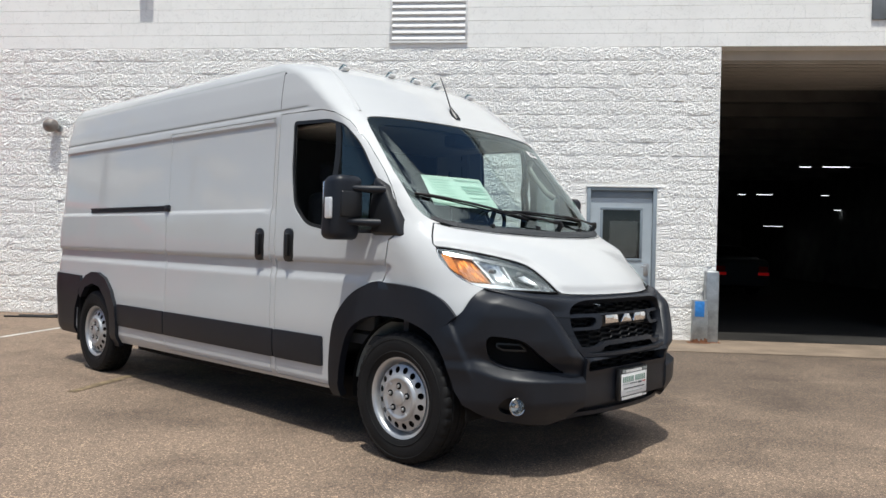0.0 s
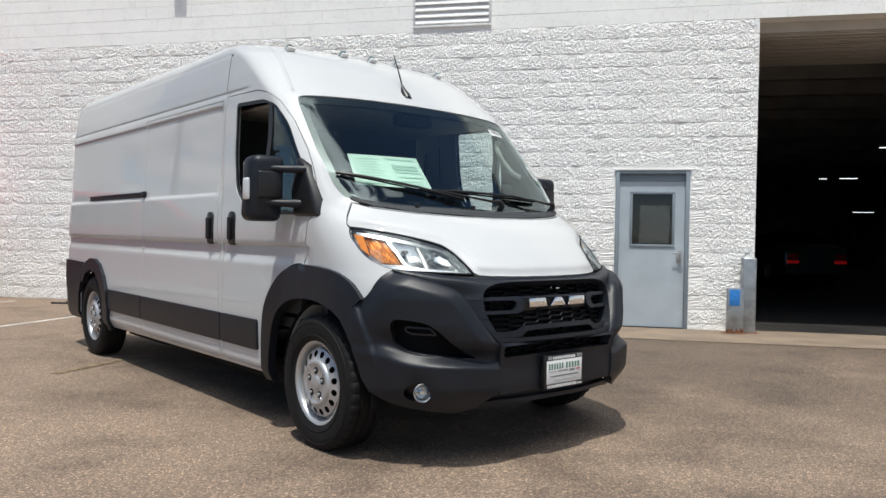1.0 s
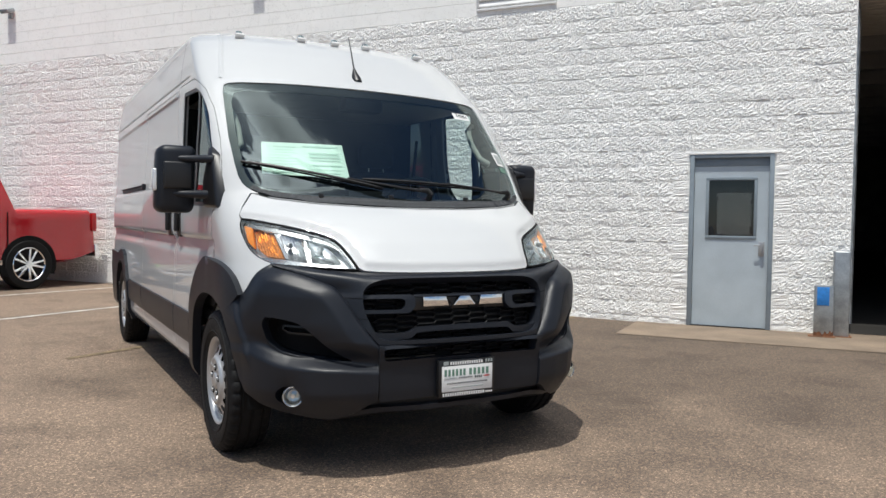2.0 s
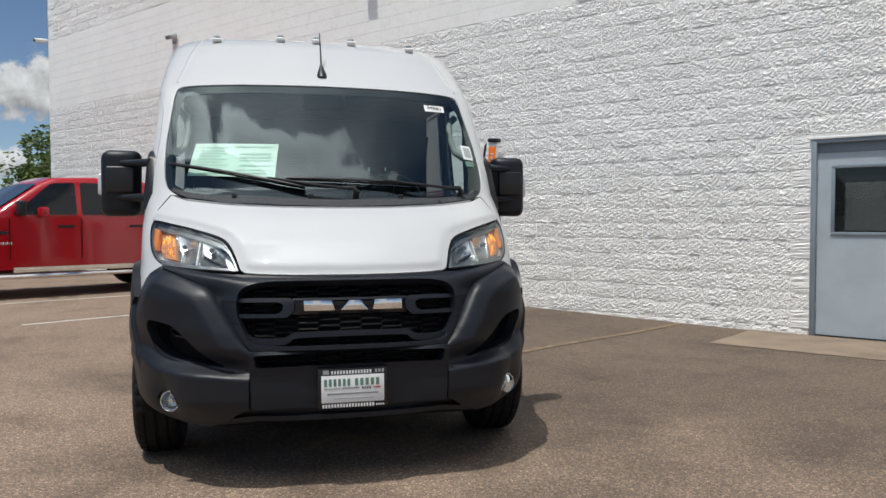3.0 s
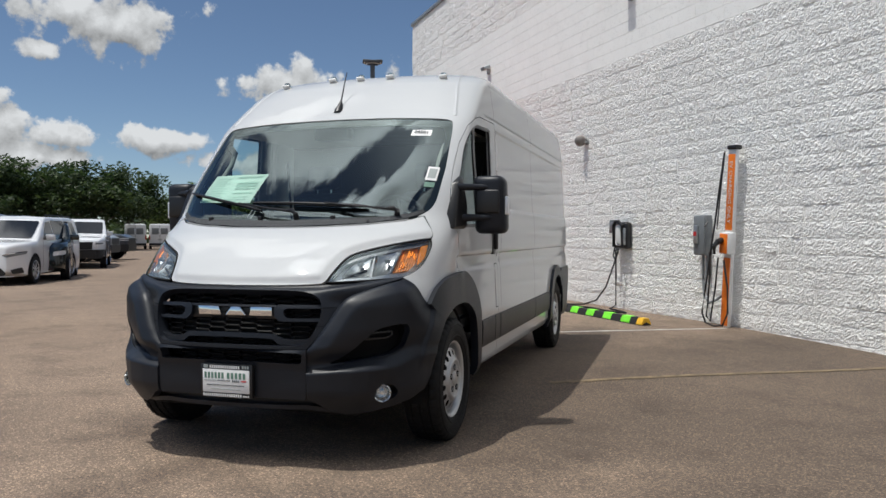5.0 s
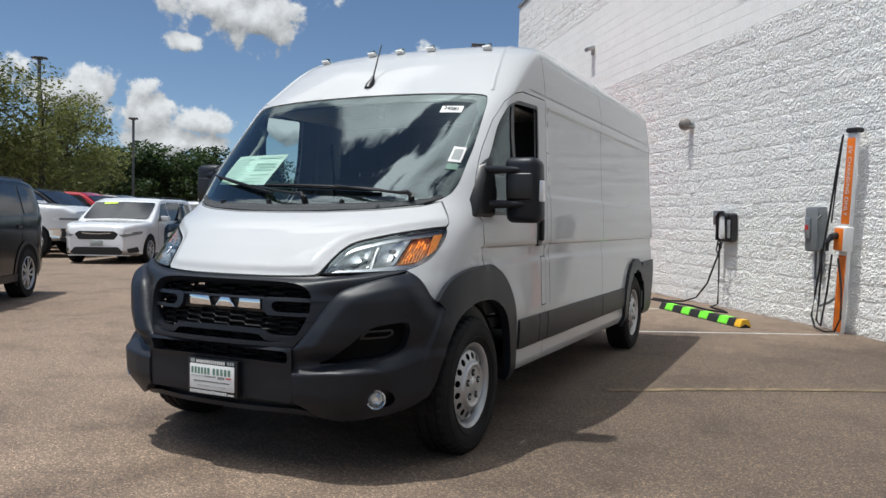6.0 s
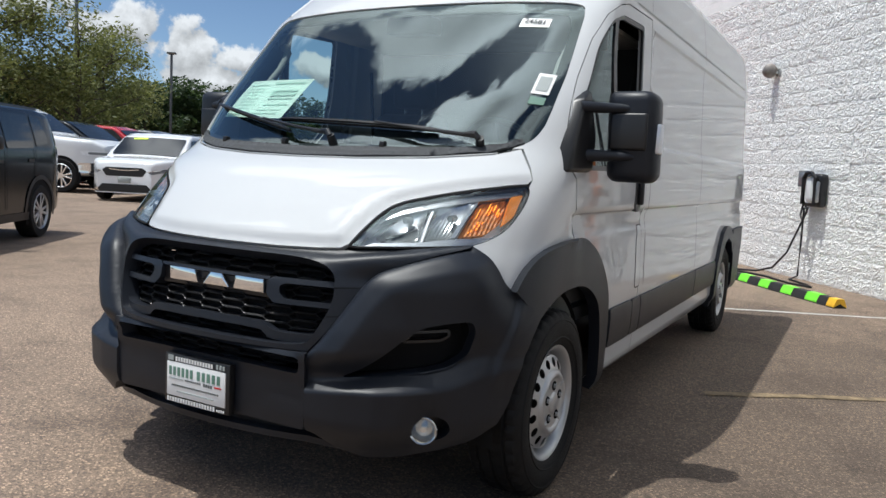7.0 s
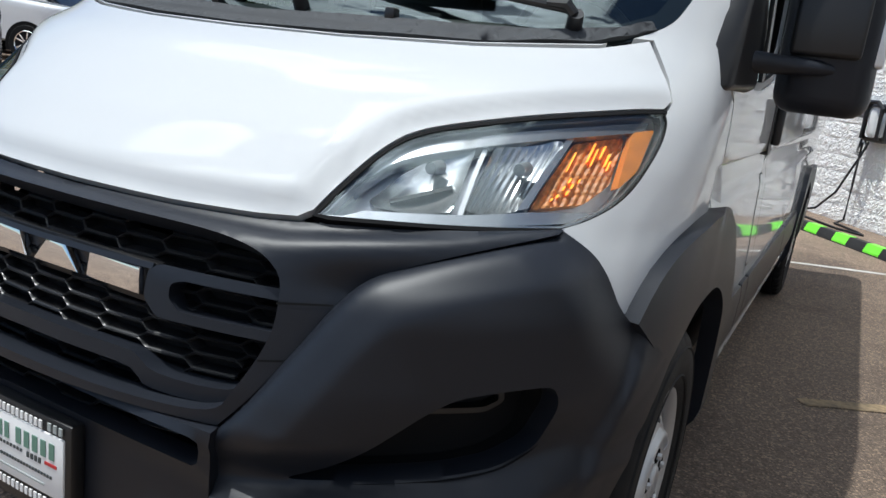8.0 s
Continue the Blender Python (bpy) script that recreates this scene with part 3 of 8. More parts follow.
NOSE = smooth_table([(0.0, -0.80), (0.20, -0.84), (0.30, -0.885), (0.42, -0.90), (0.62, -0.90), (0.70, -0.895), (0.86, -0.865), (0.93, -0.825), (0.975, -0.785), (1.02, -0.745), (1.10, -0.66), (1.18, -0.56),
                     (1.25, -0.455), (1.30, -0.365), (1.36, -0.27), (2.03, 0.42), (2.09, 0.49), (2.18, 0.60), (2.28, 0.725), (2.36, 0.84), (2.42, 0.96), (2.46, 1.08), (2.49, 1.25), (2.51, 1.50), (2.522, 1.9), (2.6, 2.4)], 0.025)
WIDTH = smooth_table([(0.0, 0.93), (0.25, 0.965), (0.35, 0.985), (0.70, 1.0), (1.00, 0.995), (1.20, 1.0), (1.45, 0.99), (2.08, 0.962), (2.20, 0.95), (2.36, 0.925), (2.43, 0.895), (2.475, 0.85), (2.50, 0.79), (2.515, 0.70), (2.524, 0.55), (2.6, 0.3)], 0.02)
SWEEP = smooth_table([(0.0, 0.66), (0.40, 0.68), (0.86, 0.72), (1.00, 0.70), (1.20, 0.60), (1.32, 0.50), (1.55, 0.36), (2.0, 0.24), (2.1, 0.27), (2.3, 0.31), (2.42, 0.36), (2.6, 0.42)], 0.06)
POWER = smooth_table([(0.0, 2.05), (0.40, 2.05), (0.86, 2.2), (1.3, 2.25), (1.6, 2.35), (2.0, 2.4), (2.4, 2.5), (2.6, 2.5)], 0.08)
REAR = smooth_table([(0.0, 4.92), (0.3, 4.98), (0.9, 5.0), (2.0, 4.95), (2.4, 4.88), (2.5, 4.75), (2.6, 4.5)], 0.04)


def tab(t, z):
    return np.interp(z, t[0], t[1])


def step(v, a, b):
    t = np.clip((v - a) / (b - a), 0, 1)
    return t * t * (3 - 2 * t)


def side_relief(y, z):
    """How far the flank is set in: the waist step, the ledge under the rail, the groove under the roof rail, the hollow above the sill."""
    back = step(y, 0.08, 0.16)
    cargo = step(y, 1.24, 1.30)
    d = (0.017 * step(z, 1.112, 1.099) * step(z, 0.985, 1.045) + 0.004 * step(z, 1.05, 0.99) * step(z, 0.74, 0.95)) * back
    d = d + 0.012 * step(z, 1.428, 1.444) * cargo * step(z, 2.034, 2.022)
    d = d + 0.005 * step(z, 2.115, 2.10) * step(z, 2.085, 2.10) * step(y, 0.9, 1.0)
    d = d + 0.025 * step(z, 0.37, 0.30)
    return d


def van_point(a, z):
    s, a = np.sign(a), np.abs(a)
    n, w, y0, c = tab(POWER, z), tab(WIDTH, z), tab(NOSE, z), tab(SWEEP, z)
    th = np.clip(a, 0, 1) * np.pi / 2
    x = w * np.sin(th) ** (2 / n)
    yj = y0 + c
    y1 = np.maximum(1.2, yj + 0.05)
    y = y0 + c * (1 - np.cos(th) ** (2 / n)) + np.clip(a - 1, 0, 1) * (y1 - yj) + np.maximum(a - 2, 0)
    x = x - side_relief(y, z) * step(a, 0.5, 0.85)
    yr = tab(REAR, z)
    y = np.minimum(y, yr)
    x = x - 0.05 * step(y, yr - 0.12, yr)
    return np.stack([s * x, y, z * np.ones_like(a)], -1)


def van_normal(a, z):
    e = 0.004
    du = van_point(a + e, z) - van_point(a - e, z)
    dv = van_point(a, z + e) - van_point(a, z - e)
    n = np.cross(du, dv)
    return n / np.maximum(np.linalg.norm(n, axis=-1, keepdims=True), 1e-9)


def fx(x, z):
    """A point of the front by its x and z."""
    w, n = tab(WIDTH, z), tab(POWER, z)
    return (math.copysign(2 / math.pi * math.asin(min(1, (abs(x) / w)) ** (n / 2)), x), z)


def sy(y, z):
    """A point of the flank by its y and z."""
    y0, c, n = tab(NOSE, z), tab(SWEEP, z), tab(POWER, z)
    y1 = max(1.2, y0 + c + 0.05)
    if y >= y1:
        return (2 + y - y1, z)
    if y >= y0 + c:
        return (1 + (y - y0 - c) / (y1 - y0 - c), z)
    return (2 / math.pi * math.acos(max(0, min(1, 1 - (y - y0) / c)) ** (n / 2)), z)


def inside(poly, pts):
    poly = np.asarray(poly)
    x, y = pts[:, 0], pts[:, 1]
    r = np.zeros(len(pts), bool)
    x0, y0 = poly[-1]
    for x1, y1 in poly:
        cut = (y1 > y) != (y0 > y)
        with np.errstate(divide="ignore", invalid="ignore"):
            r ^= cut & (x < (x0 - x1) * (y - y1) / (y0 - y1) + x1)
        x0, y0 = x1, y1
    return r


def dense(poly, d):
    out = []
    for (x0, y0), (x1, y1) in zip(poly, poly[1:] + poly[:1]):
        n = max(1, int(math.hypot(x1 - x0, y1 - y0) / d + 0.5))
        out += [(x0 + (x1 - x0) * i / n, y0 + (y1 - y0) * i / n) for i in range(n)]
    return out


def near_edge(poly, pts, d):
    p = np.asarray(poly)
    r = np.zeros(len(pts), bool)
    for i in range(0, len(pts), 2000):
        q = pts[i:i + 2000]
        r[i:i + 2000] = (((q[:, None] - p[None]) ** 2).sum(-1).min(1) < d * d)
    return r


def mirrored(outline):
    """A whole outline from its half, which starts and ends on the middle line."""
    return outline + [(-a, z) for a, z in reversed(outline) if abs(a) > 1e-6]


def panel(outline, holes=(), off=0.0, thick=0.012, da=0.05, dz=0.04, levels=None, edge=0.03, flip=False, bm=None):
    """A skin of the van: an outline on its surface, with holes, a set-off from the surface and a turned-in rim."""
    bm = bm or bmesh.new()
    loops = [dense(list(outline), edge)] + [dense(list(h), edge) for h in holes]
    pts, edges = [], []
    for lp in loops:
        k = len(pts)
        pts += lp
        edges += [(k + i, k + (i + 1) % len(lp)) for i in range(len(lp))]
    o = np.array(outline)
    az = np.arange(math.floor(o[:, 0].min() / da), math.ceil(o[:, 0].max() / da) + 1) * da
    if levels is not None:
        az = np.concatenate([az[np.abs(az) > 1.215], np.arange(-40, 41) * 0.03])
        az = np.sort(az[(az >= o[:, 0].min() - da) & (az <= o[:, 0].max() + da)])
    zz = np.array(levels) if levels is not None else np.arange(math.floor(o[:, 1].min() / dz), math.ceil(o[:, 1].max() / dz) + 1) * dz
    grid = np.array([(a, z) for z in zz for a in az])
    ok = inside(loops[0], grid) & ~near_edge(pts, grid, 0.45 * min(da, dz, edge))
    for h in loops[1:]:
        ok &= ~inside(h, grid)
    allp = pts + [tuple(p) for p in grid[ok]]
    sq = 0.22 if levels is not None else 1.0
    squeeze = lambda a: math.copysign(min(abs(a), 1.2) + max(abs(a) - 1.2, 0) * sq, a)
    spread = lambda a: math.copysign(min(abs(a), 1.2) + max(abs(a) - 1.2, 0) / sq, a)
    vs, es, fs, *_ = geometry.delaunay_2d_cdt([Vector((squeeze(p[0]), p[1])) for p in allp], edges, [], 0, 1e-6)
    v2 = np.array([(spread(v[0]), v[1]) for v in vs])
    cen = np.array([v2[list(f)].mean(0) for f in fs])
    keep = inside(loops[0], cen)
    for h in loops[1:]:
        keep &= ~inside(h, cen)
    nor = van_normal(v2[:, 0], v2[:, 1])
    sgn = np.sign(np.sum(nor * np.stack([np.sign(v2[:, 0]) * 0.6, -np.ones(len(v2)) * 0.6 * (np.abs(v2[:, 0]) < 1), np.full(len(v2), 0.3)], -1), 1))
    nor = nor * np.where(sgn == 0, 1, sgn)[:, None]
    depth = off(v2[:, 0], v2[:, 1]) if callable(off) else off * np.ones(len(v2))
    p3 = van_point(v2[:, 0], v2[:, 1]) + nor * depth[:, None]
    if flip:
        p3 = p3 * np.array([-1, 1, 1])
        nor = nor * np.array([-1, 1, 1])
    bv = [bm.verts.new(p) for p in p3]
    used = []
    for f, k in zip(fs, keep):
        if not k:
            continue
        a, b, c = (Vector(p3[i]) for i in f[:3])
        want = Vector(nor[f[0]])
        q = list(f) if (b - a).cross(c - a).dot(want) > 0 else list(f)[::-1]
        try:
            used.append(bm.faces.new([bv[i] for i in q]))
        except ValueError:
            pass
    if thick:
        rim = [e for e in {e for f in used for e in f.edges} if len(e.link_faces) == 1]
        low = {}
        index = {v: i for i, v in enumerate(bv)}
        for e in rim:
            f = e.link_faces[0]
            for v in e.verts:
                if v not in low:
                    low[v] = bm.verts.new(v.co - Vector(nor[index[v]]) * thick)
            a, b = e.verts
            for lp in f.loops:
                if lp.vert == a and lp.link_loop_next.vert == b:
                    a, b = b, a
                    break
            bm.faces.new((a, b, low[b], low[a]))
    bmesh.ops.delete(bm, geom=[v for v in bm.verts if not v.link_faces], context="VERTS")
    return bm


van = thing("cargo_van", pose(0, 0, 0), "white high-roof cargo van with dark grey plastic bumpers, parked", "van")
SIDE_LEVELS = sorted(set([round(z, 3) for z in list(np.arange(0.24, 2.54, 0.045)) + [0.30, 0.33, 0.37, 0.97, 0.985, 1.0, 1.015, 1.03, 1.045, 1.07, 1.099, 1.103, 1.108, 1.112, 1.425, 1.435, 1.445, 2.0, 2.01, 2.02, 2.028, 2.036, 2.085, 2.093, 2.10, 2.108, 2.115] + list(np.arange(2.15, 2.53, 0.02))]))

def curve(points, n=6):
    """A smooth line through the points."""
    p = [np.array(q, float) for q in points]
    p = [2 * p[0] - p[1]] + p + [2 * p[-1] - p[-2]]
    out = []
    for i in range(1, len(p) - 2):
        for k in range(n):
            t = k / n
            out.append(tuple(0.5 * (2 * p[i] + (p[i + 1] - p[i - 1]) * t + (2 * p[i - 1] - 5 * p[i] + 4 * p[i + 1] - p[i + 2]) * t * t + (3 * p[i] - p[i - 1] - 3 * p[i + 1] + p[i + 2]) * t ** 3)))
    return out + [tuple(p[-2])]



# outlines of the openings
WS = curve([(0, 2.042), fx(0.45, 2.036), fx(0.76, 2.024)], 3) + curve([fx(0.820, 2.017), fx(0.852, 2.000), fx(0.868, 1.95)], 4) + [fx(0.882, 1.80), fx(0.893, 1.67), fx(0.893, 1.52)] + curve([fx(0.888, 1.45), fx(0.868, 1.395), fx(0.82, 1.356), fx(0.765, 1.332)], 4) + [fx(0.55, 1.305), fx(0.275, 1.290), (0, 1.287)]
LAMP_TOP = curve([fx(0.497, 0.986), fx(0.518, 1.042), fx(0.543, 1.092), fx(0.577, 1.127), fx(0.646, 1.153), fx(0.76, 1.184), fx(0.874, 1.209), fx(0.921, 1.216)], 4)
HOOD = [(0, 0.970), fx(0.24, 0.971), fx(0.40, 0.975), fx(0.470, 0.980)] + [(a - 0.006, z + 0.007) for a, z in LAMP_TOP] + [fx(0.921, 1.236), fx(0.900, 1.275), fx(0.875, 1.310), fx(0.842, 1.352), fx(0.765, 1.324), fx(0.55, 1.298), fx(0.275, 1.283), (0, 1.279)]
LAMP_OUT = curve([fx(0.921, 1.216), fx(0.932, 1.190), fx(0.934, 1.149), fx(0.924, 1.088), fx(0.907, 1.049), fx(0.879, 1.021), fx(0.846, 1.003)], 4)
LAMP = LAMP_TOP + LAMP_OUT[1:] + [fx(0.80, 1.000), fx(0.70, 0.994), fx(0.595, 0.989), fx(0.52, 0.985)]
DOORWIN = rounded([sy(1.095, 2.020), sy(1.085, 1.70), sy(1.045, 1.46), sy(0.90, 1.335), sy(0.60, 1.290), sy(0.13, 1.285), sy(0.125, 1.42), sy(0.29, 1.655), sy(0.42, 1.830), sy(0.56, 1.955), sy(0.72, 2.005)], 0.06)
FRONTDOOR = [sy(1.240, 2.080), sy(1.235, 1.25), sy(1.225, 1.0), sy(1.215, 0.66), sy(1.20, 0.345), sy(0.64, 0.345), sy(0.61, 0.60), sy(0.52, 0.82), sy(0.36, 0.955), sy(0.175, 1.00), sy(0.152, 1.10), sy(0.120, 1.25), sy(0.040, 1.315), sy(0.105, 1.46), sy(0.242, 1.666), sy(0.40, 1.845), sy(0.54, 1.976), sy(0.683, 2.045), sy(0.80, 2.070)]
SLIDEDOOR = [sy(1.30, 2.062), sy(1.295, 1.2), sy(1.275, 0.9), sy(1.265, 0.345), sy(2.735, 0.345), sy(2.735, 2.062)]


FENDER_LOW = curve([fx(0.846, 1.003), fx(0.889, 0.968), fx(0.919, 0.930), fx(0.941, 0.884), fx(0.960, 0.850)], 5) + [sy(-0.36, 0.838)]
ARCH_F = [sy(-0.36, 0.838), sy(-0.27, 0.80), sy(-0.15, 0.85), sy(0.03, 0.89), sy(0.25, 0.885), sy(0.43, 0.80), sy(0.53, 0.60), sy(0.56, 0.42), sy(0.57, 0.32)]
ARCH_R = [sy(3.58, 0.30), sy(3.585, 0.5), sy(3.63, 0.64), sy(3.74, 0.76), sy(3.9, 0.83), sy(4.05, 0.845), sy(4.2, 0.83), sy(4.34, 0.76), sy(4.45, 0.62), sy(4.49, 0.30)]


def grow(poly, d):
    """An outline moved outwards by d (inwards: minus)."""
    p = [np.array(q) for q in poly]
    area = sum(a[0] * b[1] - b[0] * a[1] for a, b in zip(p, p[1:] + p[:1]))
    out = []
    for i in range(len(p)):
        a, b, c = p[i - 1], p[i], p[(i + 1) % len(p)]
        t = (b - a) / max(1e-9, np.linalg.norm(b - a)) + (c - b) / max(1e-9, np.linalg.norm(c - b))
        t /= max(1e-9, np.linalg.norm(t))
        nrm = np.array([t[1], -t[0]]) * (1 if area > 0 else -1)
        out.append(tuple(b + nrm * d))
    return out


def neg(poly):
    return [(-a, z) for a, z in reversed(poly)]


G = 0.0035


def rear_a(z):
    return sy(float(tab(REAR, z)), z)


rear_edge = [rear_a(z) for z in np.arange(2.50, 0.31, -0.1)]
shell_half = [(0, 2.5195), (0.6, 2.5195), (1.2, 2.5195), rear_a(2.5195)] + rear_edge + ARCH_R[::-1] + ARCH_F[::-1] + FENDER_LOW[:-1][::-1] + LAMP_OUT[1:-1][::-1] + [fx(0.925, 1.236), fx(0.905, 1.277), fx(0.880, 1.312), fx(0.848, 1.354), fx(0.80, 1.352), fx(0.765, 1.330), fx(0.55, 1.3035), fx(0.275, 1.2885), (0, 1.285)]
shell = mirrored(shell_half)
ws_full = mirrored(WS)
holes = [ws_full, grow(FRONTDOOR, G), neg(grow(FRONTDOOR, G)), neg(grow(SLIDEDOOR, G))]
body = part("body", panel(shell, holes, thick=0.02, da=0.06, levels=SIDE_LEVELS, edge=0.035), M_PAINT, van, smooth=50)
# the crown of the roof closes the shell
bm = bmesh.new()
crown = [van_point(np.array([a]), np.array([2.5195]))[0] for a in np.linspace(-rear_a(2.5195)[0], rear_a(2.5195)[0], 121)]
vs = [bm.verts.new(p) for p in crown]
bm.faces.new(vs)
bmesh.ops.triangulate(bm, faces=bm.faces[:])
bmesh.ops.recalc_face_normals(bm, faces=bm.faces[:])
part("roof_panel", bm, M_PAINT, van)
def line_xyz(line):
    l = np.array(line)
    return van_point(l[:, 0], l[:, 1])


def along(line, a, z):
    """The distance on the skin from a line drawn on it."""
    p = van_point(a, z)
    out = np.full(len(p), 9.0)
    q = line_xyz(line)
    for u, v in zip(q[:-1], q[1:]):
        w = v - u
        t = np.clip(((p - u) @ w) / max(1e-9, w @ w), 0, 1)
        out = np.minimum(out, np.linalg.norm(p - u - t[:, None] * w, axis=1))
    return out


HOOD_RIM = [(0, 0.970), fx(0.24, 0.971), fx(0.40, 0.975), fx(0.470, 0.980)] + [(a - 0.006, z + 0.007) for a, z in LAMP_TOP]


def hood_off(a, z):
    """A raised middle, with a bevel along the front edge and the lamps."""
    return -0.002 + 0.016 * step(along(HOOD_RIM, np.abs(a), z), 0.002, 0.052) * step(z, 1.31, 1.2)


hood = part("hood", panel(mirrored(HOOD), thick=0.02, da=0.016, dz=0.010, off=hood_off, edge=0.016), M_PAINT, van, smooth=40)

# windscreen, its black border, and the cowl
part("windscreen", panel(ws_full, thick=0, off=-0.006, da=0.05, dz=0.04), M_GLASS, van, "dark tinted windscreen with cloud reflections").visible_shadow = False
inner = mirrored([(0, 1.99), fx(0.45, 1.986), fx(0.76, 1.972), fx(0.81, 1.955), fx(0.835, 1.90), fx(0.852, 1.7), fx(0.855, 1.47), fx(0.835, 1.415), fx(0.78, 1.385), fx(0.55, 1.357), (0, 1.345)])
part("windscreen_border", panel(ws_full, [inner], thick=0, off=-0.009, edge=0.025), M_BLACK, van, "black border of the windscreen")
part("cowl", panel(mirrored([(0, 1.325), fx(0.55, 1.338), fx(0.76, 1.364), fx(0.83, 1.392), fx(0.846, 1.376), fx(0.80, 1.353), fx(0.74, 1.333), fx(0.55, 1.309), fx(0.275, 1.294), (0, 1.290)]), thick=0.02, off=lambda a, z: 0.003 + 0.0025 * np.sin((z - 0.055 * np.abs(a) ** 2) * 360), dz=0.003, da=0.03, edge=0.008), M_TRIM, van, "dark ribbed plastic scuttle under the wipers", smooth=60)

for sgn in (1, -1):
    flip = sgn < 0
    side = "driver" if sgn > 0 else "passenger"
    # front door with its window
    door = part("front_door", panel(grow(FRONTDOOR, -G), [DOORWIN], thick=0.03, da=0.06, levels=SIDE_LEVELS, flip=flip), M_PAINT, van, smooth=50)
    part("window_seal", panel(grow(DOORWIN, 0.0), [grow(DOORWIN, -0.022)], off=-0.004, thick=0.012, edge=0.02, flip=flip), M_BLACK, door, "black rubber window surround")
    quarter = [sy(0.66, 1.998), sy(0.56, 1.950), sy(0.42, 1.826), sy(0.29, 1.652), sy(0.13, 1.42), sy(0.135, 1.295), sy(0.66, 1.295)]
    part("quarter_glass", panel(quarter, off=-0.012, thick=0, flip=flip), M_SIDEGLASS, door).visible_shadow = False
    part("window_post", panel([sy(0.625, 1.99), sy(0.675, 2.00), sy(0.665, 1.65), sy(0.665, 1.30), sy(0.615, 1.30), sy(0.615, 1.65)], off=-0.006, thick=0.03, flip=flip), M_BLACK, door, "black upright window post")
    # handle in its dark recess
    for nm, y0, par in (("door_handle", 1.075, door),) + ((("door_handle", 1.41, None),) if flip else ()):
        hp = panel([sy(y0 + u, 1.205 + v) for u, v in rounded([(-0.036, -0.105), (0.036, -0.105), (0.036, 0.105), (-0.036, 0.105)], 0.03)], off=0.006, thick=0.03, da=0.012, dz=0.02, edge=0.012, flip=flip)
        x = sgn * (float(tab(WIDTH, 1.2)) + 0.016)
        prism(hp, rounded([(-0.052, 1.095), (0.052, 1.095), (0.052, 1.315), (-0.052, 1.315)], 0.046), 0.03, pose(sgn * (float(tab(WIDTH, 1.2)) + 0.004), y0, 0, 0, 0, 90 * sgn), 0.002)
        box(hp, (x - 0.016, y0 - 0.014, 1.13), (x + 0.016, y0 + 0.014, 1.28), 0.010, 3)
        if par:
            part(nm, hp, M_BLACK, par, "black upright door handle")
        else:
            sliding_handle = hp
    if flip:
        sd = part("sliding_door", panel(grow(SLIDEDOOR, -G), thick=0.03, da=0.1, levels=SIDE_LEVELS, flip=True), M_PAINT, van, smooth=50)
        part("door_handle", sliding_handle, M_BLACK, sd, "black upright door handle")
        rail = panel([sy(2.70, 1.492), sy(4.20, 1.492), sy(4.20, 1.448), sy(2.70, 1.448)], off=0.006, thick=0.02, da=0.2, dz=0.01, flip=True)
        box(rail, (-0.999, 2.72, 1.478), (-0.985, 4.18, 1.488), 0.003)
        box(rail, (-1.003, 2.70, 1.445), (-0.98, 2.76, 1.496), 0.004)
        part("slide_rail", rail, M_PLASTIC, van, "dark sliding door rail")
    else:
        for y0, z0, z1 in ((1.31, 0.7, 2.04), (2.74, 0.66, 2.50)):
            us = np.linspace(0, 1, 40)
            sm = panel([sy(y0, z1 + (z0 - z1) * u) for u in us] + [sy(y0 + 0.006, z0 + (z1 - z0) * u) for u in us], off=0.0012, thick=0, levels=SIDE_LEVELS, edge=0.05)
            part("panel_seam", sm, M_DARK, van)
        cap = panel(rounded([sy(1.14, 1.02), sy(1.225, 1.02), sy(1.225, 0.70), sy(1.14, 0.70)], 0.02), off=0.002, thick=0.01, da=0.03, levels=SIDE_LEVELS)
        part("fuel_flap", cap, M_PAINT, van, "white square fuel flap")
        ring = panel(rounded([sy(1.134, 1.026), sy(1.231, 1.026), sy(1.231, 0.694), sy(1.134, 0.694)], 0.02), [rounded([sy(1.139, 1.021), sy(1.226, 1.021), sy(1.226, 0.699), sy(1.139, 0.699)], 0.02)], off=0.001, thick=0, edge=0.02)
        part("flap_gap", ring, M_DARK, van)
    # roof seam above the cab on both flanks
    us = np.linspace(0, 1, 15)
    sm = panel([sy(1.255 - 0.010 * u, 2.375 - 0.257 * u) for u in us] + [sy(1.251 + 0.010 * u, 2.118 + 0.257 * u) for u in us], off=0.0012, thick=0, edge=0.03, flip=flip)
    part("panel_seam", sm, M_DARK, van)
    top = panel([sy(1.26, 2.386), sy(4.85, 2.386), sy(4.85, 2.379), sy(1.26, 2.379)], off=0.0012, thick=0, da=0.1, edge=0.04, flip=flip)
    part("roof_gutter", top, M_GREY_PRINT, van)
    drip = panel([sy(0.95, 2.112), sy(4.92, 2.112), sy(4.92, 2.1075), sy(0.95, 2.1075)], off=0.0012, thick=0, da=0.1, edge=0.04, flip=flip)
    part("roof_gutter", drip, M_GREY_PRINT, van)
    # lower mouldings, in pieces
    for y0, y1 in ((0.70, 1.075), (1.085, 1.245), (1.255, 2.735), (2.745, 3.575)) if not flip else ((0.70, 1.215), (1.23, 2.73), (2.745, 3.575)):
        part("side_moulding", panel(rounded([sy(y0, 0.643), sy(y1, 0.643), sy(y1, 0.455), sy(y0, 0.455)], 0.012, 2), off=lambda a, z: 0.012 + 0.006 * step(z, 0.455, 0.49) * step(z, 0.645, 0.61), thick=0.03, da=0.12, dz=0.03, flip=flip), M_PLASTIC, van, "dark grey plastic side moulding")
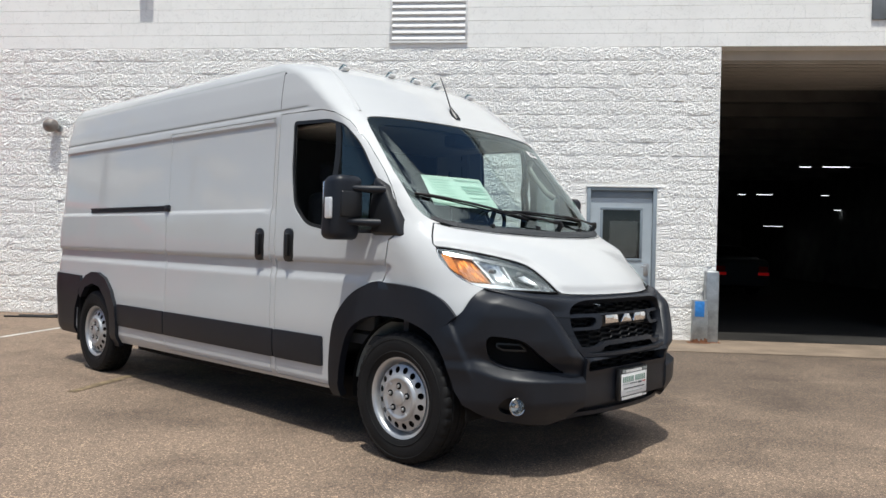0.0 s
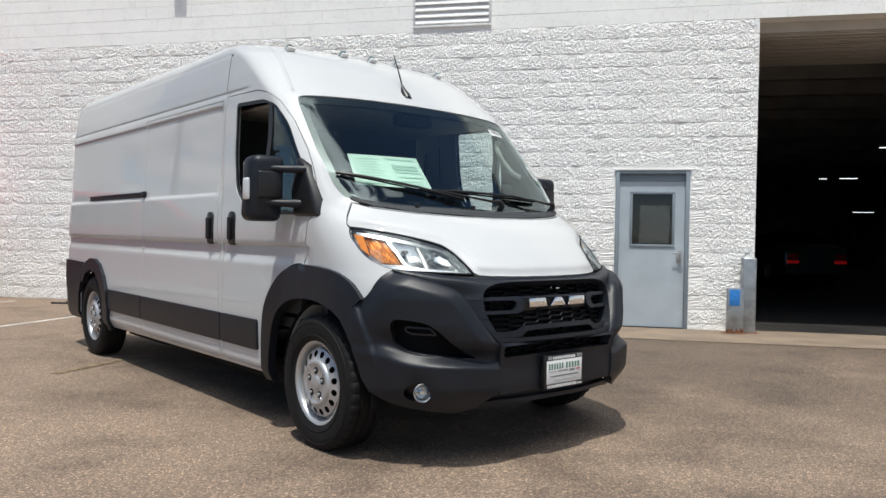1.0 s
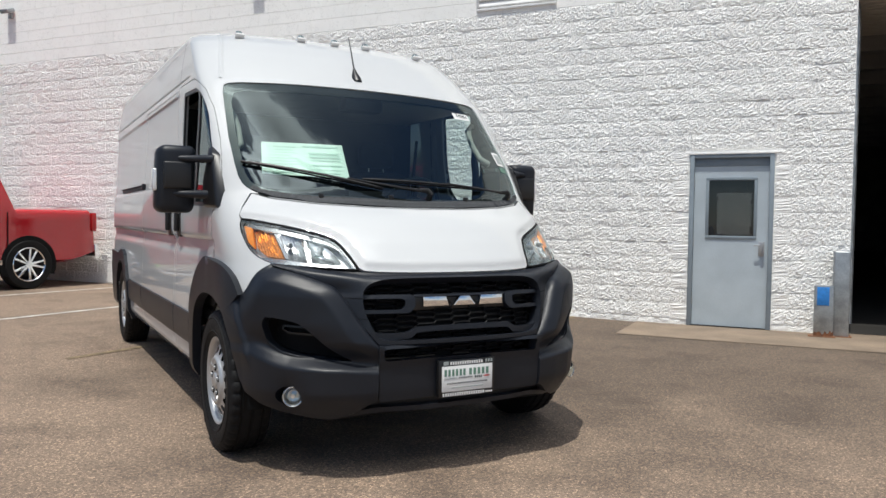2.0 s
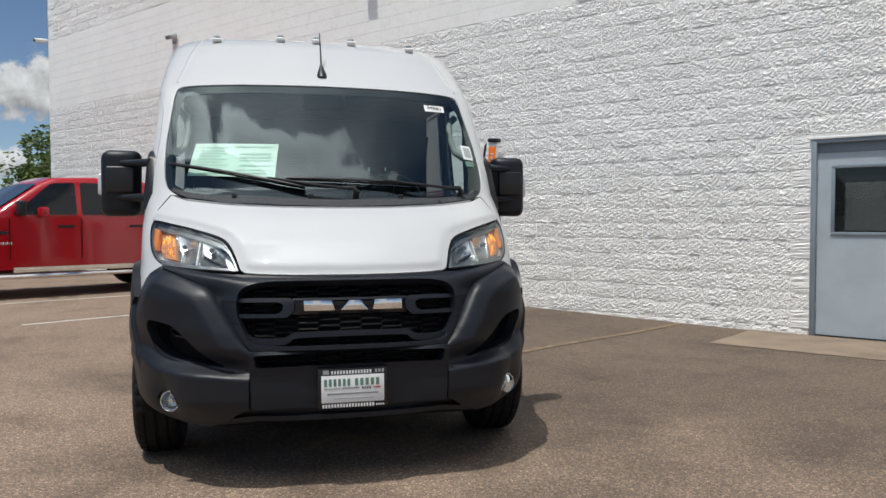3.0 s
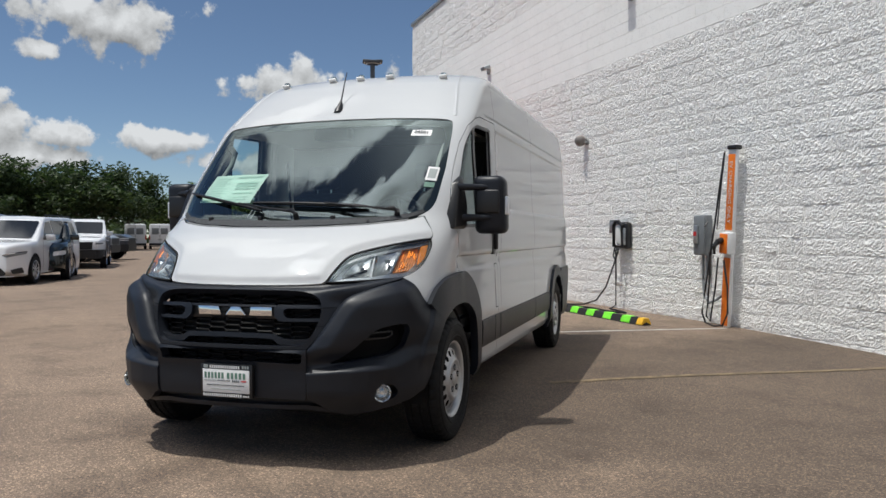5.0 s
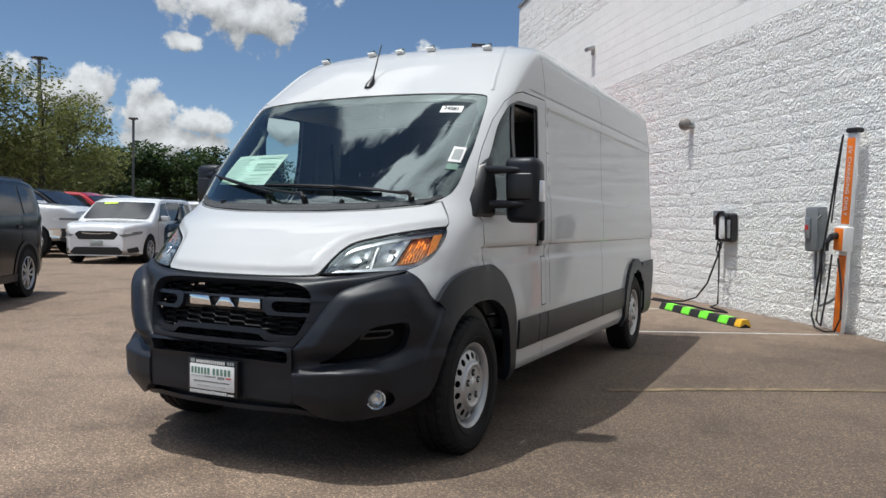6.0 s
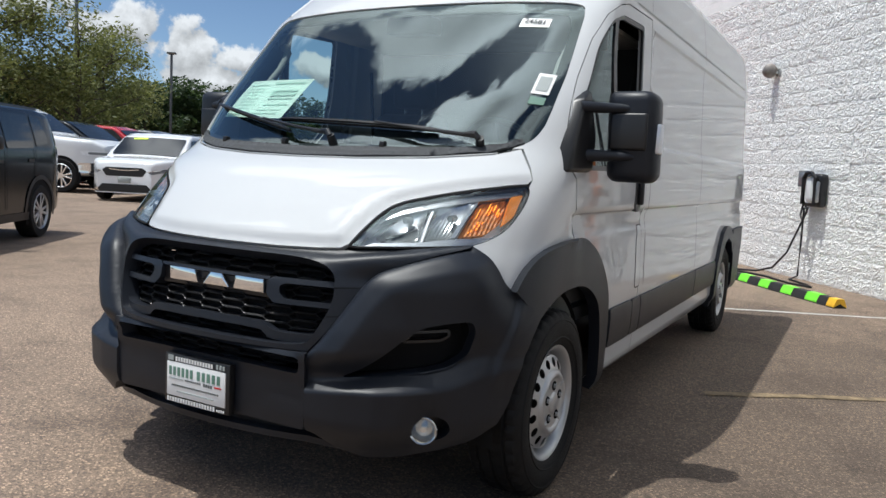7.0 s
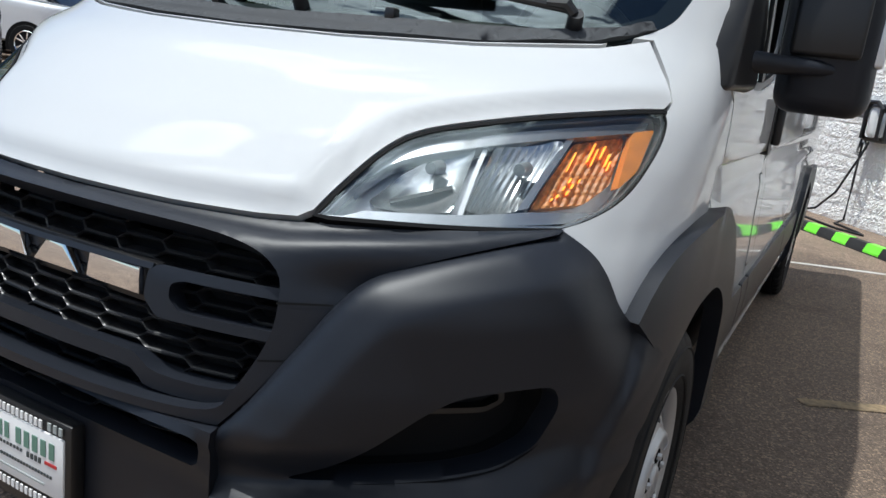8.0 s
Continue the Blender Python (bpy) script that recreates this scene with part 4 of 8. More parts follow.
    # wheel arch flares
    fo = curve([sy(-0.385, 0.848), sy(-0.30, 0.930), sy(-0.16, 0.985), sy(0.065, 1.005), sy(0.26, 0.990), sy(0.435, 0.905), sy(0.56, 0.74), sy(0.605, 0.49), sy(0.605, 0.30)], 4)
    fi = curve([sy(0.53, 0.30), sy(0.50, 0.50), sy(0.42, 0.70), sy(0.25, 0.80), sy(0.015, 0.818), sy(-0.16, 0.785), sy(-0.265, 0.735)], 4)
    part("wheel_arch_flare", panel(fo + fi, off=0.036, thick=0.05, da=0.04, dz=0.04, edge=0.025, flip=flip), M_PLASTIC, van, "dark grey plastic wheel arch flare")
    ro = [sy(3.585, 0.27), sy(3.57, 0.45), sy(3.59, 0.62), sy(3.67, 0.76), sy(3.80, 0.86), sy(3.95, 0.905), sy(4.08, 0.905), sy(4.20, 0.87), sy(4.30, 0.80), sy(4.36, 0.70)]
    ri = [sy(4.30, 0.66), sy(4.20, 0.76), sy(4.05, 0.80), sy(3.9, 0.775), sy(3.77, 0.68), sy(3.70, 0.55), sy(3.69, 0.27)]
    part("wheel_arch_flare", panel(ro + ri, off=0.03, thick=0.05, da=0.04, dz=0.04, edge=0.025, flip=flip), M_PLASTIC, van, "dark grey plastic wheel arch flare")
    rb = [sy(4.34, 0.86), sy(4.80, 0.87), rear_a(0.87), rear_a(0.6), rear_a(0.30), sy(4.50, 0.30), sy(4.46, 0.55), sy(4.36, 0.70), sy(4.31, 0.78)]
    part("rear_bumper_corner", panel(rb, off=0.022, thick=0.04, da=0.06, dz=0.05, flip=flip), M_PLASTIC, van, "dark grey plastic rear bumper corner")
    # headlamp: dark bowl, chrome edge, reflector cups, amber lamp, clear lens
    bowl = panel(grow(LAMP, 0.0), off=-0.058, thick=-0.055, da=0.02, dz=0.02, edge=0.015, flip=flip)
    lamp = part("headlamp", bowl, M_REFLECT, van, "clear headlamp with an orange turn lamp, lit")
    part("lamp_bezel", panel(LAMP, [grow(LAMP, -0.007)], off=-0.010, thick=0.02, edge=0.02, flip=flip), M_SATIN, lamp, "bright bezel round the lamp")
    part("lamp_gasket", panel(grow(LAMP, 0.004), [grow(LAMP, -0.002)], off=-0.001, thick=0.02, edge=0.02, flip=flip), M_DARK, lamp)
    part("lens", panel(grow(LAMP, -0.001), off=-0.003, thick=0, da=0.03, dz=0.02, edge=0.02, flip=flip), M_LENS, lamp, "clear lens").visible_shadow = False
    turn = rounded([fx(0.816, 1.162), fx(0.890, 1.180), fx(0.900, 1.088), fx(0.874, 1.054), fx(0.799, 1.044)], 0.008)
    tl = part("turn_lamp", panel(turn, off=lambda a, z: -0.036 + 0.0022 * np.cos(a * 420) + 0.0012 * np.cos(z * 520), thick=0.03, da=0.003, dz=0.005, edge=0.008, flip=flip), M_AMBER_GLOW, lamp, "orange turn lamp, lit", smooth=25)
    # glints in the facets, drawn as small glowing streaks and dots
    for x, z, w, h in ((0.826, 1.128, 0.002, 0.024), (0.849, 1.146, 0.003, 0.024), (0.857, 1.138, 0.002, 0.022), (0.866, 1.148, 0.003, 0.016), (0.878, 1.134, 0.003, 0.016), (0.884, 1.124, 0.002, 0.012),
                       (0.838, 1.094, 0.003, 0.006), (0.845, 1.084, 0.003, 0.006), (0.834, 1.080, 0.003, 0.005), (0.842, 1.072, 0.003, 0.005), (0.830, 1.066, 0.003, 0.004), (0.852, 1.094, 0.002, 0.005), (0.824, 1.060, 0.003, 0.003)):
        sp = panel(rounded([fx(x - w * 0.6, z + h * 0.7), fx(x + w * 0.5, z + h * 0.7), fx(x + w * 0.3, z - h * 0.7), fx(x - w * 0.5, z - h * 0.7)], 0.0015), off=-0.030, thick=0.004, da=0.01, dz=0.01, edge=0.006, flip=flip)
        part("facet_glint", sp, M_AMBER_GLINT, tl, "painted glowing glint in the lamp's facets")
    brow = [(q[0] - 0.002, q[1] - 0.013) for q in LAMP_TOP[6:-1]]
    part("lamp_brow", panel(brow + [(q[0] - 0.001, q[1] - 0.020) for q in reversed(brow)], off=-0.018, thick=0.03, edge=0.010, flip=flip), M_SATIN, lamp, "satin chrome strip along the lamp's top")
    part("lamp_divider", panel([fx(0.802, 1.166), fx(0.813, 1.169), fx(0.794, 1.040), fx(0.780, 1.036)], off=-0.022, thick=0.03, edge=0.010, flip=flip), M_SATIN, lamp, "satin chrome strip beside the turn lamp")
    outer = rounded([fx(0.892, 1.180), fx(0.922, 1.188), fx(0.922, 1.110), fx(0.904, 1.074)], 0.008)
    part("side_reflector", panel(outer, off=-0.014, thick=0.02, da=0.01, dz=0.012, edge=0.010, flip=flip), M_AMBER, lamp, "orange side reflector")
    for cup, rib in (([fx(0.555, 1.020), fx(0.690, 1.020), fx(0.672, 1.138), fx(0.610, 1.120), fx(0.575, 1.080)], 0.0), ([fx(0.706, 1.024), fx(0.786, 1.036), fx(0.802, 1.158), fx(0.700, 1.140)], 0.0007)):
        xm, zm = np.mean([q[0] for q in cup]), np.mean([q[1] for q in cup])
        cp_ = part("reflector_cup", panel(rounded(cup, 0.014), off=lambda a, z: -0.050 + 0.030 * np.clip(((a - xm) / 0.07) ** 2 + ((z - zm) / 0.075) ** 2, 0, 1) + rib * np.cos(a * 560), thick=0.02, da=0.0025, dz=0.010, edge=0.008, flip=flip), M_CUP, lamp, "ribbed bright reflector", smooth=40)
        c = van_point(np.array([xm]), np.array([zm]))[0] * np.array([sgn, 1, 1])
        bb = bmesh.new()
        cyl(bb, c + np.array([0, 0.05, 0]), c + np.array([0, 0.016, 0]), 0.013, 0.011, 14)
        part("bulb_shield", bb, M_GALV, lamp)
    part("lamp_fin", panel([fx(0.585, 1.036), fx(0.668, 1.070), fx(0.671, 1.064), fx(0.590, 1.031)], off=-0.030, thick=0.015, edge=0.01, flip=flip), M_TRIM, lamp)
    bar = panel([fx(0.700, 1.012), fx(0.708, 1.012), fx(0.690, 1.140), fx(0.682, 1.138)], off=-0.026, thick=0.04, edge=0.01, flip=flip)
    part("lamp_divider", bar, M_REFLECT, lamp)
    strip = panel([fx(0.52, 0.993), fx(0.60, 0.998), fx(0.72, 1.004), fx(0.86, 1.018), fx(0.89, 1.038), fx(0.80, 1.034), fx(0.70, 1.020), fx(0.56, 1.010)], off=-0.022, thick=0.03, edge=0.012, flip=flip)
    part("lamp_strip", strip, M_SATIN, lamp, "bright lower lamp strip")
    # fog lamp
    c, nrm = Vector((0.800, -0.668, 0.397)), Vector((0.42, -1.0, 0.05)).normalized()
    q = Matrix.Translation(c) @ nrm.to_track_quat("X", "Z").to_matrix().to_4x4()
    if flip:
        q = Matrix.Diagonal((-1, 1, 1, 1)) @ q
    fb = lathe(bmesh.new(), [(0.016, 0.048), (0.020, 0.045), (0.018, 0.041), (-0.005, 0.038), (-0.02, 0.028), (-0.024, 0.0)], q, 28)
    fog = part("fog_lamp", fb, M_CUP, van, "round clear fog lamp")
    part("bulb", cyl(bmesh.new(), q @ Vector((-0.02, 0, 0)), q @ Vector((0.006, 0, 0)), 0.012, 0.010, 12), M_CHROME, fog)
    part("lens", lathe(bmesh.new(), [(0.017, 0.042), (0.023, 0.028), (0.025, 0.0)], q, 28), M_LENS, fog).visible_shadow = False

# ---- bumper ----
GRILLE = curve([(0, 0.937), fx(0.30, 0.935), fx(0.42, 0.924), fx(0.478, 0.902), fx(0.503, 0.865), fx(0.500, 0.79), fx(0.462, 0.700), fx(0.425, 0.664), fx(0.30, 0.656), (0, 0.658)], 4)
RIDGE = curve([fx(0.444, 0.640), fx(0.492, 0.698), fx(0.538, 0.772), fx(0.586, 0.856), fx(0.622, 0.903), fx(0.674, 0.928), fx(0.755, 0.958), fx(0.840, 0.990)], 4)
upper = [(0, 0.964), fx(0.24, 0.966), fx(0.40, 0.970), fx(0.49, 0.976), fx(0.60, 0.983), fx(0.72, 0.989), fx(0.82, 0.997), fx(0.846, 1.000)] + RIDGE[::-1] + [(0, 0.640)]
def beam_off(a, z):
    """A rounded front edge under a sloping top, set back beside the grille."""
    zl = np.interp(np.abs(a), [0.0, fx(0.464, 0.92)[0], fx(0.577, 0.94)[0], fx(0.713, 0.96)[0], fx(0.837, 0.99)[0]], [0.932, 0.930, 0.944, 0.962, 0.992])
    return 0.020 * step(z, zl + 0.030, zl - 0.006) - 0.036 * step(np.abs(a), 0.26, 0.40) * step(z, zl + 0.004, zl - 0.07) - 0.010 * step(z, zl + 0.016, zl + 0.030) * step(np.abs(a), 0.50, 0.40)


part("bumper_beam", panel(mirrored(upper), [mirrored(GRILLE)], off=beam_off, thick=0.05, da=0.015, dz=0.010, edge=0.012), M_PLASTIC, van, "dark grey plastic upper bumper beam", smooth=55)
POCKET = rounded([fx(0.880, 0.757), fx(0.893, 0.72), fx(0.886, 0.64), fx(0.845, 0.602), fx(0.79, 0.586), fx(0.66, 0.570), fx(0.545, 0.560), fx(0.605, 0.590), fx(0.668, 0.640), fx(0.725, 0.700), fx(0.770, 0.738), fx(0.83, 0.752)], 0.02)
FOGH = [fx(0.795 + 0.047 * math.cos(t), 0.397 + 0.047 * math.sin(t)) for t in np.linspace(0, 2 * math.pi, 25)[:-1]]
corner = RIDGE + [(a - 0.004, z - 0.004) for a, z in FENDER_LOW] + [sy(-0.255, 0.745), sy(-0.31, 0.68), sy(-0.355, 0.58), sy(-0.39, 0.46), sy(-0.43, 0.39), fx(0.885, 0.345), fx(0.82, 0.312), fx(0.72, 0.298), fx(0.62, 0.292), fx(0.54, 0.322), fx(0.474, 0.372), fx(0.446, 0.382)]


LEDGE_A = [fx(x, 0.56)[0] for x in (0.43, 0.547, 0.713, 0.80)] + [fx(0.845, 0.60)[0], fx(0.890, 0.62)[0], fx(0.93, 0.65)[0]]
LEDGE_Z = [0.527, 0.540, 0.560, 0.568, 0.580, 0.600, 0.615]
CREASE_Z = [0.45, 0.553, 0.655, 0.74, 0.829]
CREASE_A = [sy(-0.485, 0.45)[0], sy(-0.468, 0.553)[0], sy(-0.432, 0.655)[0], sy(-0.392, 0.74)[0], sy(-0.348, 0.829)[0]]


SHELF_A = [fx(x, 0.48)[0] for x in (0.44, 0.55, 0.65, 0.72, 0.80, 0.90, 0.95)]
FOG_A = fx(0.795, 0.397)[0]


def corner_off(a, z):
    """The corner piece: a rounded ridge with a facet under it, a ledge below the intake, and a flank that steps out to the flare."""
    d, f = along(RIDGE, a, z), along(FENDER_LOW, a, z)
    prof = np.interp(d, [0, 0.006, 0.014, 0.030, 0.068, 0.078, 0.16, 0.34], [-0.004, 0.014, 0.026, 0.036, 0.052, 0.054, 0.042, 0.016])
    up = prof * (0.30 + 0.70 * step(f, 0.0, 0.13)) * step(z, 0.56, 0.66)
    zl = np.interp(a, LEDGE_A, LEDGE_Z)
    reach = np.interp(a, SHELF_A, [0.034, 0.056, 0.070, 0.064, 0.044, 0.032, 0.022])
    eye = np.exp(-(((a - FOG_A) / 0.055) ** 2 + ((z - 0.397) / 0.075) ** 2))
    shelf = reach * (0.10 + 0.90 * step(z, 0.27, 0.43)) * step(z, zl + 0.018, zl - np.interp(a, [0.40, 0.62], [0.020, 0.046])) - 0.024 * eye
    scoop = 0.016 * step(a, 0.36, 0.50) * step(z, 0.74, 0.64) * step(z, zl - 0.004, zl + 0.03) * step(a, 0.80, 0.70)
    flank = 0.016 * step(a - np.interp(z, CREASE_Z, CREASE_A), -0.016, 0.006) * step(z, 0.48, 0.64) * step(f, 0.0, 0.02)
    return 0.006 + up + shelf - scoop + flank


for flip in (False, True):
    cp = part("bumper_corner", panel(corner, [POCKET, FOGH], off=corner_off, thick=0.05, da=0.008, dz=0.007, edge=0.008, flip=flip), M_PLASTIC, van, "dark grey plastic bumper corner", smooth=50)
    part("intake_pocket", panel(grow(POCKET, 0.004), off=-0.085, thick=-0.09, da=0.05, dz=0.04, flip=flip), M_DARK, cp, "black blind intake pocket")
    loop = rounded([fx(0.752, 0.719), fx(0.858, 0.724), fx(0.862, 0.694), fx(0.838, 0.674), fx(0.723, 0.669)], 0.012)
    part("intake_slot", panel(loop, [grow(loop, -0.010)], off=-0.062, thick=0.03, edge=0.015, flip=flip), M_GRILLE, cp)
    part("fog_recess", panel(grow(FOGH, 0.006), off=-0.045, thick=-0.05, edge=0.02, flip=flip), M_BLACK, cp)
SLOT = [(0, 0.628), fx(0.412, 0.622), fx(0.424, 0.614), fx(0.420, 0.572), fx(0.41, 0.564), (0, 0.568)]
centre = [(0, 0.637), fx(0.446, 0.637), fx(0.440, 0.388), fx(0.43, 0.376), (0, 0.372)]
part("bumper_centre", panel(mirrored(centre), [mirrored(SLOT)], off=lambda a, z: -0.026 + 0.056 * np.clip(np.abs(a) / 0.285, 0, 1) ** 2 + 0.016 * step(z, 0.60, 0.625) - 0.008 * step(z, 0.628, 0.637) + 0.008 * step(z, 0.545, 0.555), thick=0.05, da=0.04, dz=0.02, edge=0.02), M_PLASTIC, van, "dark grey plastic bumper middle")
part("lower_intake", panel(mirrored([(0, 0.40), fx(0.50, 0.40), fx(0.53, 0.315), (0, 0.315)]), off=-0.05, thick=0.02), M_BLACK, van, "black lower air intake")
part("bumper_lip", panel(mirrored([(0, 0.340), fx(0.44, 0.335), fx(0.52, 0.322), fx(0.60, 0.306), fx(0.66, 0.300), fx(0.66, 0.280), fx(0.58, 0.284), fx(0.50, 0.300), fx(0.42, 0.312), (0, 0.317)]), off=lambda a, z: -0.014 + 0.006 * step(np.abs(a), 0.5, 0.62), thick=0.05, da=0.04, dz=0.008, edge=0.012), M_PLASTIC, van, "thin dark grey plastic bumper lip")
gr = part("grille", panel(mirrored([(0, 0.94), fx(0.53, 0.94), fx(0.53, 0.66), fx(0.45, 0.57), (0, 0.57)]), off=-0.075, thick=0.01, da=0.05, dz=0.05), M_DARK, van, "black honeycomb radiator grille")


def wavy_slats():
    """The grille's mesh: wavy black slats that meet in long honeycombs."""
    for k in range(26):
        z0 = 0.576 + 0.0141 * k
        pts = []
        for i in range(201):
            x = -0.5 + i / 200.0
            ph = (x * 5.2 + (0.5 if k % 2 else 0)) % 1.0
            tri = np.clip(abs(ph - 0.5) * 13 - 3.2, -0.5, 0.5)
            z = z0 + 0.0118 * tri
            lim = np.interp(z, [0.57, 0.66, 0.70, 0.80, 0.90, 0.93], [0.41, 0.41, 0.43, 0.505, 0.505, 0.47])
            if abs(x) <= lim:
                p = van_point(np.array([fx(x, z)[0]]), np.array([z]))[0]
                pts.append((p[0], p[1] + 0.050, p[2]))
        if len(pts) > 2:
            bm = bmesh.new()
            rows = []
            for p in pts:
                rows.append([bm.verts.new((p[0], p[1] + dy, p[2] + dz)) for dy, dz in ((0, -0.0030), (-0.003, 0.001), (0, 0.0030), (0.03, 0.0030), (0.03, -0.0030))])
            for a, b in zip(rows, rows[1:]):
                for j in range(5):
                    bm.faces.new((a[j], b[j], b[(j + 1) % 5], a[(j + 1) % 5]))
            part("slat", bm, M_GRILLE, gr, smooth=30)


wavy_slats()


def ring_bar(name, outer, inner, off, depth, label=""):
    """A flat-faced bar of the grille with real depth."""
    return part(name, panel([fx(x, z) for x, z in outer], [[fx(x, z) for x, z in inner]] if inner else [], off=off, thick=depth, edge=0.012, da=0.03, dz=0.012), M_PLASTIC, gr, label, smooth=40)


half = curve([(0.0, 0.724), (0.235, 0.720), (0.272, 0.712), (0.314, 0.692), (0.425, 0.689), (0.466, 0.707), (0.497, 0.770)], 3)
back = curve([(0.518, 0.762), (0.490, 0.692), (0.446, 0.661), (0.306, 0.662), (0.272, 0.680), (0.230, 0.693), (0.0, 0.697)], 3)
lower = half + back
ring_bar("grille_bar", lower + [(-x, z) for x, z in reversed(lower) if x > 1e-6], None, -0.010, 0.045, "dark grey lower grille bar")
for sg in (1, -1):
    o = [(sg * x, z) for x, z in rounded([(0.525, 0.873), (0.275, 0.875), (0.258, 0.86), (0.258, 0.812), (0.290, 0.784), (0.525, 0.781)], 0.012)]
    i = [(sg * x, z) for x, z in rounded([(0.508, 0.852), (0.330, 0.854), (0.306, 0.844), (0.308, 0.818), (0.330, 0.801), (0.508, 0.799)], 0.010)]
    ring_bar("grille_arm", o, i, -0.014, 0.045, "dark grey looped grille arm")
    # joints of the beam beside the grille
    for (xa, za), (xb, zb) in (((0.503, 0.850), (0.583, 0.858)), ((0.491, 0.755), (0.540, 0.760))):
        js = panel([fx(xa, za + 0.0018), fx(xb, zb + 0.0018), fx(xb, zb - 0.0018), fx(xa, za - 0.0018)], off=lambda a, z: beam_off(a, z) + 0.0012, thick=0, edge=0.012, flip=sg < 0)
        part("beam_joint", js, M_DARK, van)
ring_bar("badge_rail", [(-0.262, 0.874), (0.262, 0.874), (0.262, 0.863), (-0.262, 0.863)], None, -0.016, 0.03)
# badge: three plain bright shapes on a dark bar
badge = part("badge", box(bmesh.new(), (-0.262, -0.822, 0.790), (0.262, -0.800, 0.864), 0.004), M_GRILLE, van, "black badge bar with plain bright shapes")
for k, outline in enumerate(([(-0.213, 0.806), (-0.068, 0.806), (-0.086, 0.857), (-0.215, 0.857)], [(-0.050, 0.806), (0.086, 0.806), (0.044, 0.859), (-0.006, 0.859)], [(0.100, 0.806), (0.242, 0.806), (0.240, 0.857), (0.110, 0.857)])):
    bm = prism(bmesh.new(), outline, 0.020, pose(0, -0.840, 0), 0.009)
    part("badge_shape", bm, M_CHROME, badge, "plain bright chrome badge shape")

# dealer plate: frame, sheet, bars where its writing stands
PY = -0.904
pl = part("plate_frame", box(bmesh.new(), (-0.158, PY, 0.372), (0.158, PY + 0.03, 0.552), 0.006), M_BLACK, van, "black dealer plate frame")
part("plate", box(bmesh.new(), (-0.142, PY - 0.004, 0.398), (0.142, PY + 0.004, 0.522), 0.002), M_WHITE, pl, "white dealer plate with bars for its writing")
words = []
for x0, x1, z0, z1, gap, mt in ((-0.135, -0.108, 0.528, 0.546, 0.5, M_GREY_PRINT), (-0.098, 0.088, 0.528, 0.543, 0.0135, M_WHITE), (0.100, 0.146, 0.530, 0.545, 0.018, M_GREY_PRINT), (-0.138, 0.100, 0.377, 0.392, 0.0135, M_WHITE), (0.104, 0.145, 0.379, 0.387, 0.011, M_WHITE),
                                (-0.130, -0.005, 0.474, 0.506, 0.022, M_GREEN), (0.008, 0.128, 0.474, 0.506, 0.025, M_GREEN), (-0.13, -0.06, 0.461, 0.465, 0.2, M_GREY_PRINT), (-0.05, 0.03, 0.460, 0.466, 0.010, M_PRINT), (0.04, 0.085, 0.456, 0.467, 0.011, M_PRINT), (0.092, 0.125, 0.460, 0.466, 0.2, M_REDPRINT),
                                (-0.115, 0.115, 0.435, 0.441, 0.0085, M_PRINT), (-0.09, 0.09, 0.415, 0.419, 0.2, M_GREY_PRINT)):
    n = max(1, round((x1 - x0) / gap))
    w = (x1 - x0) / n
    words += [(x0 + w * i, x0 + w * (i + (0.6 if n > 1 else 1)), z0, z1, mt) for i in range(n)]
for x0, x1, z0, z1, mt in words:
    part("print_bar", box(bmesh.new(), (x0, PY - 0.0055, z0), (x1, PY - 0.003, z1)), mt, pl)

# ---- wheels ----
def perforated_disc(m, r0, r1, holes, hr, face):
    """The sloped ring of a steel wheel with its round holes cut through; face(r) is how far out it lies."""
    rm = (r0 + r1) / 2
    lim = 2 * math.pi * rm
    pts, edges, rings = [], [], []
    nseg = 96
    rect = [(lim * i / nseg, r0) for i in range(nseg + 1)] + [(lim * i / nseg, r1) for i in range(nseg, -1, -1)]
    for lp in [rect] + [[(lim * (k + 0.5) / holes + hr * 0.95 * math.cos(t), rm + hr * math.sin(t)) for t in np.linspace(0, 2 * math.pi, 15)[:-1]] for k in range(holes)]:
        k0 = len(pts)
        pts += lp
        rings.append(lp)
        edges += [(k0 + i, k0 + (i + 1) % len(lp)) for i in range(len(lp))]
    vs, es, fs, *_ = geometry.delaunay_2d_cdt([Vector(p) for p in pts], edges, [], 0, 1e-7)
    v2 = np.array([tuple(v) for v in vs])
    cen = np.array([v2[list(f)].mean(0) for f in fs])
    keep = inside(rings[0], cen)
    for h in rings[1:]:
        keep &= ~inside(h, cen)
    bm = bmesh.new()
    bv = [bm.verts.new(m @ Vector((face(r), r * math.cos(u / rm), r * math.sin(u / rm)))) for u, r in v2]
    for f, k in zip(fs, keep):
        if k:
            bm.faces.new([bv[i] for i in f])
    bmesh.ops.delete(bm, geom=[v for v in bm.verts if not v.link_faces], context="VERTS")
    bmesh.ops.remove_doubles(bm, verts=bm.verts[:], dist=1e-5)
    bmesh.ops.recalc_face_normals(bm, faces=bm.faces[:])
    return bm


AXLE_Z = 0.364
TYRE = [(0.080, 0.216), (0.092, 0.226), (0.104, 0.250), (0.112, 0.285), (0.112, 0.315), (0.106, 0.340), (0.098, 0.357), (0.088, 0.367), (0.062, 0.3705), (0.058, 0.362), (0.050, 0.362), (0.046, 0.3715), (0.010, 0.372), (0.006, 0.362), (-0.006, 0.362), (-0.010, 0.372),
        (-0.046, 0.3715), (-0.050, 0.362), (-0.058, 0.362), (-0.062, 0.3705), (-0.088, 0.367), (-0.098, 0.357), (-0.112, 0.315), (-0.104, 0.250), (-0.080, 0.216)]


